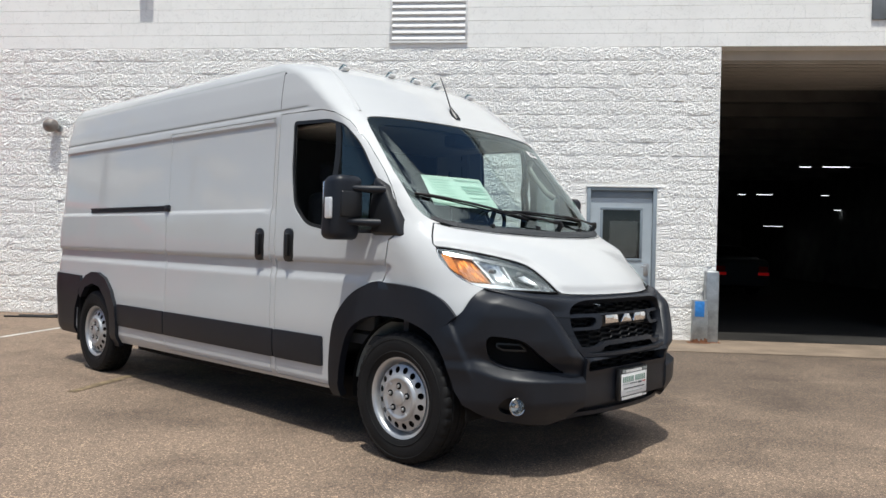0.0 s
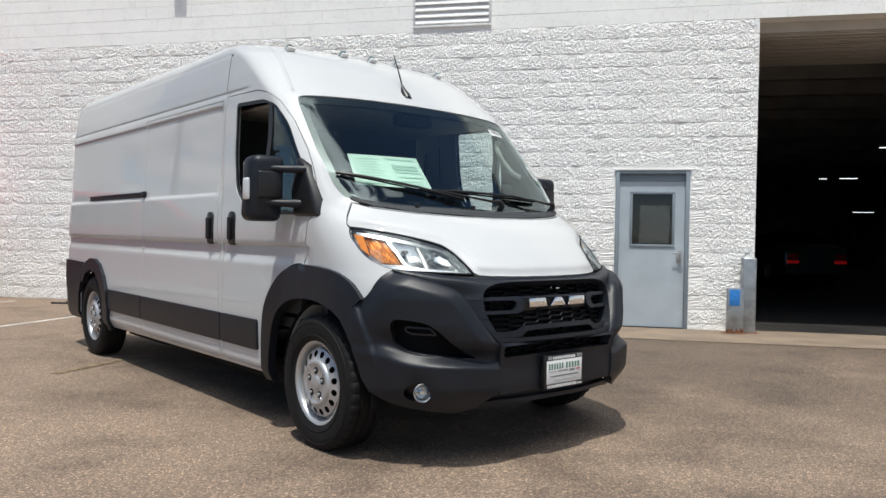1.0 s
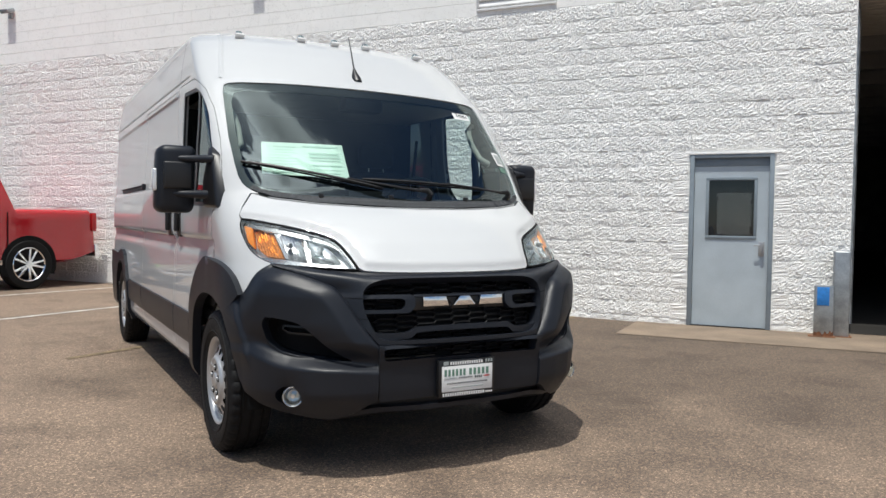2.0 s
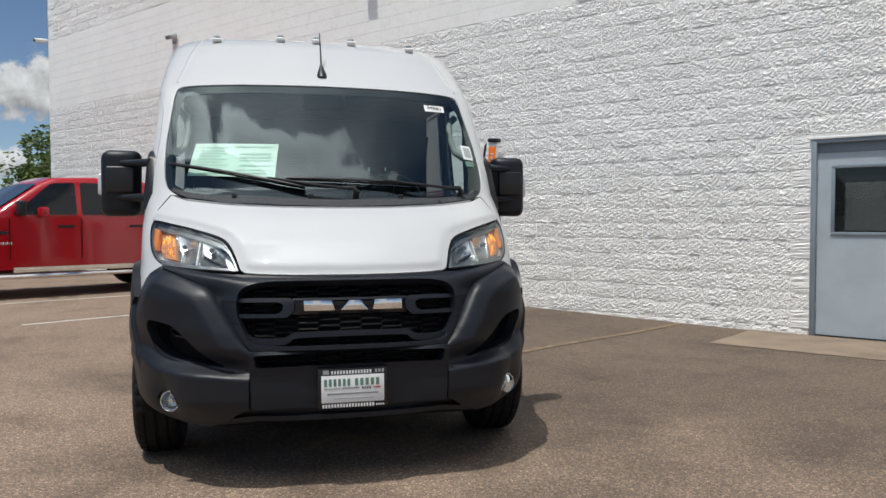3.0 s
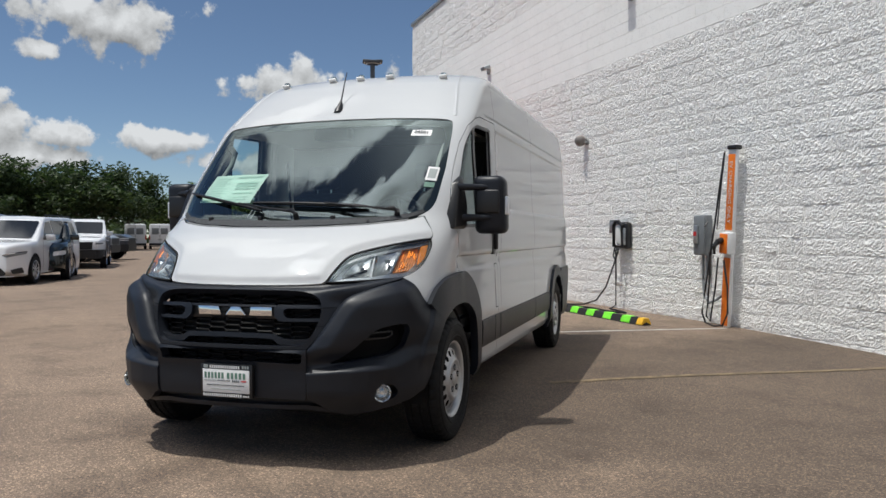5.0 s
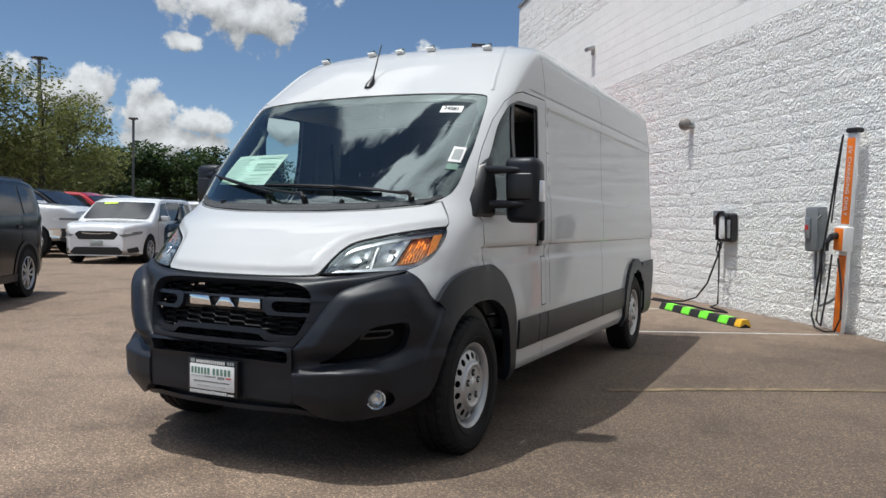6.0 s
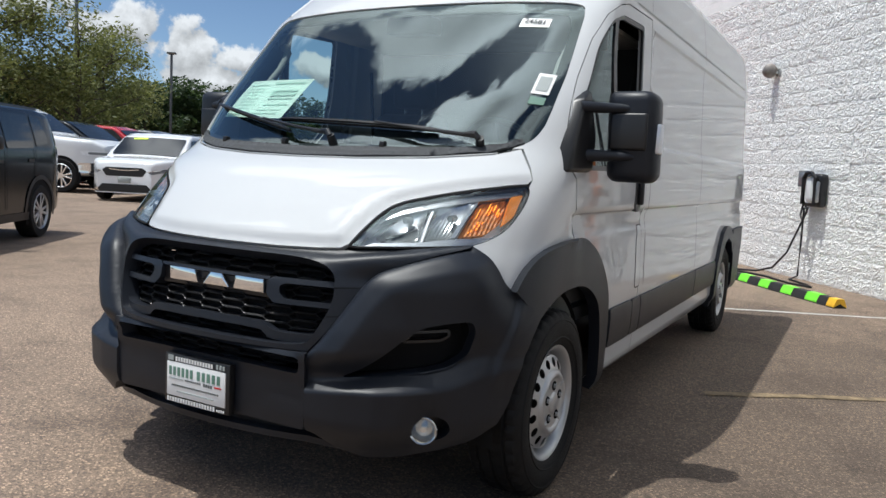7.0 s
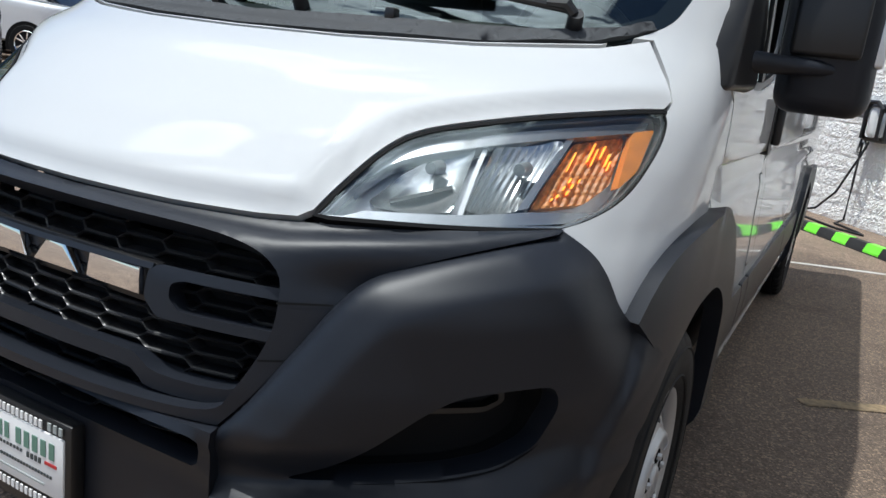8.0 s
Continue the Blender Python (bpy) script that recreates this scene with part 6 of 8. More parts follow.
mx0, mx1, mz0, mz1 = wx0 + 0.10, wx1 - 0.03, wz0 + 0.03, wz1 - 0.17
for sg in (-1, 1):
    for k in range(-24, 46):
        c = mx0 + 0.022 * k
        pts = []
        for z in np.linspace(mz0, mz1, 12):
            x = c + sg * (z - mz0) * 0.6
            if mx0 <= x <= mx1:
                pts.append((x, 0.0475, float(z)))
        if len(pts) > 1:
            tube(bm, [pts[0], pts[-1]], 0.0011, 3)
part("wire_mesh", bm, M_GREY_PRINT, leaf, "thin diamond wire mesh")
hb = box(bmesh.new(), (hw - 0.165, 0.026, 0.84), (hw - 0.095, 0.036, 1.02), 0.006)
tube(hb, [(hw - 0.12, 0.03, 0.98), (hw - 0.12, -0.03, 0.98)], 0.012, 10)
cyl(hb, (hw - 0.12, -0.045, 0.98), (hw - 0.12, -0.005, 0.98), 0.028, 0.024, 16)
tube(hb, [(hw - 0.12, -0.03, 0.98), (hw - 0.20, -0.035, 0.975), (hw - 0.21, -0.03, 0.965)], 0.009, 8)
part("door_handle", hb, M_STEEL, leaf, "steel lever handle")
for z in (0.25, 1.0, 1.75):
    part("hinge", cyl(bmesh.new(), (-hw + 0.056, 0.028, z - 0.05), (-hw + 0.056, 0.028, z + 0.05), 0.009, 0.009, 8), M_STEEL, d1)
part("door_sill", box(bmesh.new(), (-hw, -0.03, -0.085), (hw, 0.16, -0.070), 0.004), M_DARK, d1)
bm = box(bmesh.new(), (DOOR_S0, FACE + 0.17, -0.1), (DOOR_S1, FACE + 0.21, DOOR_Z))
ob = finish("wall_behind_door", bm, M_DARK)
ob.matrix_basis = WALL
tagged(ob, "dark room behind the steel door", "wall", kind="structure")
bm = box(bmesh.new(), (DOOR_S0 - 0.02, FACE - 0.03, DOOR_Z), (DOOR_S1 + 0.02, FACE + 0.1, DOOR_Z + 0.028), 0.004)
ob = finish("trim_lintel", bm, M_SMOOTH)
ob.matrix_basis = WALL
tagged(ob, "white painted steel lintel over the door", "lintel", kind="structure")

# louvred vent
vent = on_wall("wall_vent", -1.405, 4.215, "white metal louvred vent set in the smooth band", "vent")
bm = bmesh.new()
for lo, hi in (((-0.585, 0), (0.585, 0.035)), ((-0.585, 0.985), (0.585, 1.02)), ((-0.585, 0.035), (-0.55, 0.985)), ((0.55, 0.035), (0.585, 0.985))):
    box(bm, (lo[0], -0.035, lo[1]), (hi[0], 0.03, hi[1]), 0.004)
part("vent_frame", bm, M_WHITE, vent)
part("backing", box(bmesh.new(), (-0.55, -0.003, 0.035), (0.55, 0.004, 0.985)), M_DARK, vent)
for k in range(10):
    z = 0.055 + 0.094 * k
    bm = bmesh.new()
    quads(bm, [(-0.55, -0.030, z), (0.55, -0.030, z), (0.55, -0.030, z + 0.012), (-0.55, -0.030, z + 0.012), (-0.55, -0.006, z + 0.072), (0.55, -0.006, z + 0.072), (-0.55, -0.004, z + 0.060), (0.55, -0.004, z + 0.060)],
          [(0, 1, 2, 3), (3, 2, 5, 4), (1, 0, 6, 7), (4, 5, 7, 6)])
    part("slat", bm, M_WHITE, vent, "", 0)


M_BRONZE = material("weathered_bronze_paint", (0.24, 0.215, 0.195), rough=0.5, metal=0.2, vary=0.12, scale=12)


def wall_lamp(s, z):
    lp = on_wall("wall_lamp", s, z, "grey round wall floodlight on a knuckle arm", "wall lamp", "wall floodlights")
    bm = cyl(bmesh.new(), (0.03, 0.012, -0.02), (0.03, -0.03, -0.02), 0.055, 0.05, 20)
    tube(bm, [(0.03, -0.02, -0.02), (0.03, -0.09, -0.01), (0.0, -0.115, 0.01)], 0.018, 8)
    part("bracket", bm, M_GALV, lp)
    m = pose(-0.02, -0.125, 0.015, 0, 0, 0) @ pose(0, 0, 0, 0, 0, 152)
    bm = lathe(bmesh.new(), [(-0.075, 0.0), (-0.072, 0.055), (-0.05, 0.085), (0.02, 0.100), (0.075, 0.104), (0.082, 0.098), (0.070, 0.090), (0.065, 0.0)], m, 28)
    bmesh.ops.recalc_face_normals(bm, faces=bm.faces[:])
    part("lamp_head", bm, M_BRONZE, lp, "taupe dished lamp head", 50)


wall_lamp(-7.24, 2.93)


def wall_pack(s, z):
    lp = on_wall("wall_pack_light", s, z, "grey slim wall light with a downward head", "wall light", "wall pack lights")
    part("bracket", box(bmesh.new(), (-0.05, -0.05, -0.10), (0.05, 0.012, 0.10), 0.01), M_GALV, lp)
    bm = bmesh.new()
    box(bm, (-0.11, -0.19, -0.03), (0.11, -0.02, 0.05), 0.02, 3, pose(0, 0, 0.06, 20, 0, 0))
    part("lamp_head", bm, M_GALV, lp)
    part("lens", box(bmesh.new(), (-0.09, -0.17, -0.036), (0.09, -0.04, -0.029), 0.002, 1, pose(0, 0, 0.06, 20, 0, 0)), M_WHITE, lp)


wall_pack(-11.68, 5.12)
wall_pack(-5.82, 5.15)

# orange charging post
cp = on_wall("charging_post", -3.42, 0, "tall orange and grey charging post with black cables, leaning a little", "charging post", lean=3.8)
part("post", box(bmesh.new(), (-0.072, -0.16, 0), (0.072, -0.105, 2.36), 0.010), M_WHITE, cp, "pale grey post body")
for z0, z1 in ((0.0, 0.93), (1.28, 2.30)):
    part("orange_strip", box(bmesh.new(), (-0.064, -0.166, z0 + 0.02), (0.064, -0.158, z1), 0.002), M_ORANGE, cp, "orange face strip")
part("post_cap", box(bmesh.new(), (-0.088, -0.185, 2.36), (0.088, -0.07, 2.42), 0.02), M_BLACK, cp, "dark post cap")
hold = part("plug_holder", box(bmesh.new(), (-0.080, -0.23, 0.98), (0.090, -0.10, 1.27), 0.015), M_WHITE, cp, "grey plug holder with an orange front")
part("holder_front", box(bmesh.new(), (-0.074, -0.237, 0.99), (0.072, -0.228, 1.25), 0.004), M_ORANGE, hold)
bm = cyl(bmesh.new(), (-0.03, -0.235, 1.16), (-0.03, -0.31, 1.14), 0.042, 0.040, 16)
tube(bm, [(-0.03, -0.30, 1.15), (-0.04, -0.35, 1.08), (-0.05, -0.33, 0.98)], [0.035, 0.03, 0.02], 10)
part("charging_plug", bm, M_BLACK, cp, "black charging plug")


part("cable", tube(bmesh.new(), [(-0.10, -0.20, 2.32), (-0.125, -0.23, 1.9), (-0.15, -0.26, 1.4), (-0.16, -0.30, 1.0), (-0.24, -0.30, 0.45), (-0.28, -0.30, 0.16), (-0.20, -0.30, 0.03), (-0.02, -0.30, 0.015), (0.14, -0.30, 0.05), (0.20, -0.28, 0.22), (0.14, -0.25, 0.55), (0.03, -0.24, 0.90)], 0.013, 8), M_CABLE, cp, "looped black charging cable")
part("cable", tube(bmesh.new(), [(-0.085, -0.38, 1.0), (-0.12, -0.33, 0.7), (-0.17, -0.30, 0.35), (-0.20, -0.29, 0.12), (-0.13, -0.28, 0.06), (-0.10, -0.25, 0.5), (-0.08, -0.24, 0.93)], 0.012, 8), M_CABLE, cp)
part("cable", tube(bmesh.new(), [(-0.075, -0.215, 2.34), (-0.10, -0.23, 1.9), (-0.12, -0.25, 1.3)], 0.009, 6), M_CABLE, cp)
run = 0.0
words = []
for word in ("EV", "CHARGING", "ONLY"):
    tcu = bpy.data.curves.new("post_words", "FONT")
    tcu.body, tcu.size, tcu.align_y, tcu.extrude, tcu.space_character = word, 0.082, "CENTER", 0.0006, 1.05
    tme = bpy.data.meshes.new_from_object(bpy.data.objects.new("text", tcu))
    tme.materials.append(M_WHITE)
    words.append((run, tme))
    run += max(v.co.x for v in tme.vertices) + 0.030
for at, tme in words:
    tx = new("post_lettering", tme)
    tx.parent = cp
    tx.matrix_basis = pose(-0.004, -0.1685, 1.80, 90, 90, 0) @ pose(at - (run - 0.030) / 2, 0, 0)
# grey switch box with conduit
sb = on_wall("switch_box", -3.97, 0.95, "grey electrical switch box with conduit to the ground", "switch box")
part("enclosure", box(bmesh.new(), (-0.125, -0.115, 0), (0.125, -0.002, 0.56), 0.012), M_GREYBOX, sb)
lid = part("lid", box(bmesh.new(), (-0.115, -0.135, 0.015), (0.115, -0.115, 0.545), 0.006), M_GREYBOX, sb)
part("breaker_panel", box(bmesh.new(), (-0.095, -0.158, 0.16), (0.0, -0.133, 0.42), 0.008), M_GALV, lid)
part("warning_label", box(bmesh.new(), (-0.088, -0.161, 0.27), (-0.02, -0.157, 0.33)), M_REDPRINT, lid)
part("lever", tube(bmesh.new(), [(0.115, -0.10, 0.44), (0.155, -0.11, 0.46), (0.155, -0.16, 0.40)], 0.012, 8), M_BLACK, sb)
part("conduit", tube(bmesh.new(), [(0.02, -0.07, 0.01), (0.02, -0.07, -0.35), (0.06, -0.09, -0.55), (0.20, -0.12, -0.66), (0.38, -0.14, -0.60), (0.50, -0.12, -0.52)], 0.018, 8), M_GREYBOX, sb)
part("conduit", tube(bmesh.new(), [(0.10, -0.05, 0.01), (0.10, -0.05, -0.28)], 0.03, 8), M_GREYBOX, sb)
# wall charger
wc = on_wall("wall_charger", -5.98, 0.99, "black and white wall charger with a hanging cable", "wall charger")
bm = box(bmesh.new(), (-0.20, -0.16, 0.0), (0.20, -0.13, 0.49), 0.02)
part("holster_frame", box(bmesh.new(), (-0.19, -0.14, 0.02), (0.19, 0.0, 0.46), 0.05, 4), M_BLACK, wc)
bm.free()
part("charger_face", box(bmesh.new(), (-0.085, -0.175, 0.07), (0.085, -0.10, 0.42), 0.06, 4), M_WHITE, wc, "white rounded front")
part("side_panel", box(bmesh.new(), (0.10, -0.165, 0.08), (0.18, -0.12, 0.36), 0.02), M_GALV, wc)
part("holster_top", tube(bmesh.new(), [(-0.13, -0.16, 0.05), (-0.13, -0.17, 0.40), (-0.05, -0.18, 0.47), (0.05, -0.18, 0.47), (0.13, -0.17, 0.40), (0.13, -0.16, 0.05)], 0.026, 8), M_BLACK, wc)
jb = on_wall("junction_box", -6.26, 1.27, "small grey junction box", "junction box")
part("enclosure", box(bmesh.new(), (-0.085, -0.10, 0), (0.085, 0.0, 0.22), 0.01), M_GREYBOX, jb)
part("lid", box(bmesh.new(), (-0.06, -0.108, 0.03), (0.05, -0.098, 0.19), 0.004), M_GALV, jb)
part("cable", tube(bmesh.new(), [(-0.16, -0.12, 0.04), (-0.14, -0.16, -0.10), (-0.06, -0.18, -0.16), (0.0, -0.16, -0.05), (-0.04, -0.16, 0.03)], 0.014, 8), M_CABLE, wc)
part("cable", tube(bmesh.new(), [(0.02, -0.16, 0.02), (-0.02, -0.19, -0.15), (-0.10, -0.22, -0.35), (-0.22, -0.25, -0.62), (-0.45, -0.30, -0.86), (-0.75, -0.36, -0.95), (-1.05, -0.45, -0.975), (-1.5, -0.5, -0.975)], 0.014, 8), M_CABLE, wc, "black cable running to the ground")
part("cable", tube(bmesh.new(), [(-0.16, -0.10, 0.0), (-0.17, -0.09, -0.5), (-0.16, -0.10, -0.93), (-0.10, -0.25, -0.975), (0.40, -0.33, -0.975), (0.62, -0.40, -0.975), (0.3, -0.50, -0.975), (-0.4, -0.45, -0.975), (-1.0, -0.60, -0.975), (-1.6, -0.7, -0.975)], 0.014, 8), M_CABLE, wc)
# rubber wheel stop
ws = thing("wheel_stop", WALL @ pose(-4.98, 5.30, 0), "black rubber wheel stop with green and yellow stripes on asphalt", "wheel stop")
prof = [(-0.075, 0.0), (0.075, 0.0), (0.072, 0.03), (0.040, 0.098), (-0.040, 0.098), (-0.072, 0.03)]
bm = bmesh.new()
prism(bm, prof, 2.13, pose(-1.065, 0, 0, 0, 0, -90), 0.006)
part("rubber_body", bm, M_RUBBER, ws)
for k, x in enumerate((-0.78, -0.30, 0.18, 0.66)):
    bm = bmesh.new()
    prism(bm, [(-0.0755, 0.012), (-0.0735, 0.031), (-0.041, 0.1005), (0.041, 0.1005), (0.0735, 0.031), (0.0755, 0.012), (0.070, 0.012), (0.0, 0.05), (-0.070, 0.012)], 0.22, pose(x - 0.11, 0, 0, 0, 0, -90))
    part("green_stripe", bm, M_NEON, ws, "bright green reflective stripe", 0)
bm = bmesh.new()
prism(bm, [(-0.0755, 0.012), (-0.0735, 0.031), (-0.041, 0.1005), (0.041, 0.1005), (0.0735, 0.031), (0.0755, 0.012), (0.070, 0.012), (0.0, 0.05), (-0.070, 0.012)], 0.13, pose(0.938, 0, 0, 0, 0, -90))
part("yellow_end", bm, M_YELLOW, ws, "yellow reflective end", 0)

# steel guards at the opening
gp = thing("guard_post", WALL @ pose(2.745, 6.20, -0.078), "galvanised steel guard post beside the workshop opening", "guard post")
bm = box(bmesh.new(), (-0.09, -0.09, 0), (0.09, 0.09, 1.013), 0.02, 3)
part("post", bm, M_GALV, gp)
part("foot_plate", box(bmesh.new(), (-0.12, -0.12, 0), (0.12, 0.12, 0.012), 0.003), M_RUST, gp)
gl = thing("corner_guard", WALL @ pose(2.56, 6.06, -0.078), "low grey steel corner guard with a blue patch and rusty foot", "corner guard")
gb = part("guard_plate", box(bmesh.new(), (-0.105, -0.05, 0.02), (0.105, 0.05, 0.608), 0.012), M_GALV, gl)
part("blue_patch", box(bmesh.new(), (-0.075, -0.0535, 0.375), (0.055, -0.049, 0.59), 0.001), M_BLUETAPE, gb, "blue paint patch")
bm = bmesh.new()
rng = random.Random(3)
pts = [(-0.105, 0.0)] + [(-0.105 + 0.21 * i / 12, 0.035 + rng.uniform(0, 0.05)) for i in range(13)] + [(0.105, 0.0)]
prism(bm, pts, 0.104, pose(0, -0.0525, 0.0))
part("rust_patch", bm, M_RUST, gb)
part("foot_plate", box(bmesh.new(), (-0.16, -0.09, 0), (0.13, 0.07, 0.014), 0.003), M_RUST, gl)

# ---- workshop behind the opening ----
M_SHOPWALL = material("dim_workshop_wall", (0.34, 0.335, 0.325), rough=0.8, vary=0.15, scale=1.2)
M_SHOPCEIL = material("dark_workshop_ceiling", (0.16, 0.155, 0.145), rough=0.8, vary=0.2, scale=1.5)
# the floor has a far darker base colour than walls and ceiling
M_SHOPFLOOR = material("dark_shop_concrete", (0.034, 0.032, 0.030), rough=0.6, vary=0.2, scale=0.8, fine=0.1, spec=0.25)
M_DOORPANEL = material("grey_sectional_door", (0.50, 0.47, 0.43), rough=0.55, vary=0.06, scale=2)
M_TUBE = glow_mat("lit_strip_lamp", (0.92, 0.96, 1.0), 1.4)
M_TAIL = glow_mat("lit_tail_lamp", (1.0, 0.02, 0.02), 0.06)
D = 36.0
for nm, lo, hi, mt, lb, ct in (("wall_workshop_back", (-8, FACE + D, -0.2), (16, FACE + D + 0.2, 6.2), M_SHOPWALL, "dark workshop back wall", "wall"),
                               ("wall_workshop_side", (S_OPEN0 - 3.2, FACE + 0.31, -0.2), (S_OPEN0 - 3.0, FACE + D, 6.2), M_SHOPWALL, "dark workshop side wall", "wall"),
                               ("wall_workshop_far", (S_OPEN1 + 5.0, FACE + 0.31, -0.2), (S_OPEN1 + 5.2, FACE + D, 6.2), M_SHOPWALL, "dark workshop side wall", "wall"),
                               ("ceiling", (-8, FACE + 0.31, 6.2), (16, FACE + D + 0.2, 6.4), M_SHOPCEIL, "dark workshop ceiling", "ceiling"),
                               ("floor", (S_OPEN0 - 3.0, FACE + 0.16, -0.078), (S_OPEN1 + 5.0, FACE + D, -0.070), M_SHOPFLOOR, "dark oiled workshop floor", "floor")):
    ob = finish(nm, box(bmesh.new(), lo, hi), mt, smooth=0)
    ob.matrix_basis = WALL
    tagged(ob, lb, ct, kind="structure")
sd = thing("door_2", WALL @ pose((S_OPEN0 + S_OPEN1) / 2, FACE, 0), "raised grey sectional door under the workshop ceiling", "sectional door", kind="structure")
wd = (S_OPEN1 - S_OPEN0) / 2
part("door_section", box(bmesh.new(), (-wd, 0.305, 4.03), (wd, 0.345, 4.62), 0.006), M_DOORPANEL, sd)
for k in range(7):
    y0 = 0.36 + 0.55 * k
    bm = box(bmesh.new(), (-wd, y0, 4.02 + 0.06 * k), (wd, y0 + 0.535, 4.07 + 0.06 * k), 0.008)
    for j in range(3):
        box(bm, (-wd, y0 + 0.06 + 0.17 * j, 4.005 + 0.06 * k), (wd, y0 + 0.12 + 0.17 * j, 4.03 + 0.06 * k), 0.006)
    part("door_section", bm, M_DOORPANEL, sd)
for sg in (-1, 1):
    part("door_track", tube(bmesh.new(), [(sg * (wd - 0.03), 0.40, 0.02), (sg * (wd - 0.03), 0.40, 3.6), (sg * (wd - 0.03), 0.5, 3.95), (sg * (wd - 0.03), 0.9, 4.12), (sg * (wd - 0.03), 3.6, 4.35)], 0.035, 6), M_GALV, sd)
for k in range(12):
    y = FACE + 4.2 + 1.9 * k
    bm = box(bmesh.new(), (S_OPEN0 - 3.0, y, 4.55), (S_OPEN1 + 5.0, y + 0.12, 4.90))
    box(bm, (S_OPEN0 - 3.0, y - 0.06, 4.87), (S_OPEN1 + 5.0, y + 0.18, 4.95))
    box(bm, (S_OPEN0 - 3.0, y - 0.06, 4.50), (S_OPEN1 + 5.0, y + 0.18, 4.56))
    ob = finish("roof_beam", bm, M_SHOPWALL, smooth=0)
    ob.matrix_basis = WALL
    tagged(ob, "dark steel roof beam in the workshop", "beam", "workshop roof beams", "structure")
for s, y, z, ln in ((7.74, 17, 3.57, 0.34), (8.55, 17, 3.58, 0.75), (7.98, 24, 3.28, 0.3), (8.78, 24, 3.29, 0.62), (10.88, 24, 3.29, 0.3), (13.21, 28, 2.98, 1.0), (11.59, 32, 2.4, 0.9)):
    lt = thing("strip_light", WALL @ pose(s, y, z), "lit white strip light under the workshop roof", "strip light", "workshop strip lights")
    part("housing", box(bmesh.new(), (-ln / 2, -0.07, 0.01), (ln / 2, 0.07, 0.08), 0.01), M_GALV, lt)
    part("lamp_tube", box(bmesh.new(), (-ln / 2 + 0.03, -0.04, -0.004), (ln / 2 - 0.03, 0.04, 0.012), 0.004), M_TUBE, lt)
    rod = bmesh.new()
    cyl(rod, (-ln / 2 + 0.05, 0, 0.07), (-ln / 2 + 0.05, 0, 6.2 - z), 0.006, 0.006, 6)
    cyl(rod, (ln / 2 - 0.05, 0, 0.07), (ln / 2 - 0.05, 0, 6.2 - z), 0.006, 0.006, 6)
    part("hanger_rods", rod, M_GALV, lt)
M_BLUECURTAIN = material("dark_blue_curtain", (0.012, 0.025, 0.11), rough=0.8, vary=0.2, scale=2)
bm = bmesh.new()
rows = []
for k in range(41):
    x = 0.045 * k
    rows.append([bm.verts.new((x, 0.06 * math.sin(k * 0.9), z)) for z in (-0.05, 4.0)])
for a, b in zip(rows, rows[1:]):
    bm.faces.new((a[0], b[0], b[1], a[1]))
ob = finish("shop_curtain", bm, M_BLUECURTAIN)
ob.matrix_basis = WALL @ pose(6.55, FACE + 3.0, 0, 0, 0, 0)
tagged(ob, "dark blue plastic workshop curtain hanging in folds", "curtain")

# small sign above the opening, watch camera at the building's corner
sg_ = thing("wall_sign", WALL @ pose(5.22, FACE, 4.80), "plain grey metal sign on the smooth block band", "sign")
part("sign_plate", box(bmesh.new(), (-0.35, -0.035, -0.28), (0.35, -0.012, 0.28), 0.006), M_GREYBOX, sg_)
part("sign_mount", box(bmesh.new(), (-0.28, -0.013, -0.2), (0.28, 0.01, 0.2)), M_GALV, sg_)
wc = thing("watch_camera", WALL @ pose(S_CORNER, FACE, 5.92), "small white watch camera on the building's corner", "camera")
part("bracket", box(bmesh.new(), (-0.06, 0.02, -0.06), (0.0, 0.16, 0.06), 0.01), M_WHITE, wc)
part("arm", tube(bmesh.new(), [(-0.04, 0.09, 0.0), (-0.10, 0.02, 0.03), (-0.12, -0.08, 0.03)], 0.018, 8), M_WHITE, wc)
cb = part("case", cyl(bmesh.new(), (-0.12, 0.02, 0.05), (-0.12, -0.30, 0.02), 0.055, 0.06, 18), M_WHITE, wc)
part("lens", cyl(bmesh.new(), (-0.12, -0.29, 0.02), (-0.12, -0.31, 0.018), 0.045, 0.045, 16), M_BLACK, cb, "black lens")


# ---- parked vehicles ----
def paint(name, color, rough=0.10):
    return material(name, color, rough=rough, vary=0.02, scale=2, coat=0.6)


P_RED = paint("red_car_paint", (0.42, 0.012, 0.018))
P_BLACK = material("black_car_paint", (0.007, 0.008, 0.010), rough=0.14, vary=0.02, scale=2, spec=0.3)
P_WHITE = paint("white_car_paint_2", (0.74, 0.75, 0.76))
P_SILVER = paint("silver_car_paint", (0.42, 0.44, 0.46), 0.3)
P_GREY = paint("dark_grey_car_paint", (0.05, 0.055, 0.06), 0.3)
P_GREEN = paint("dark_green_car_paint", (0.010, 0.014, 0.013), 0.12)
M_TAILRED = material("red_lamp_lens", (0.40, 0.012, 0.012), rough=0.15, vary=0.05, scale=20)


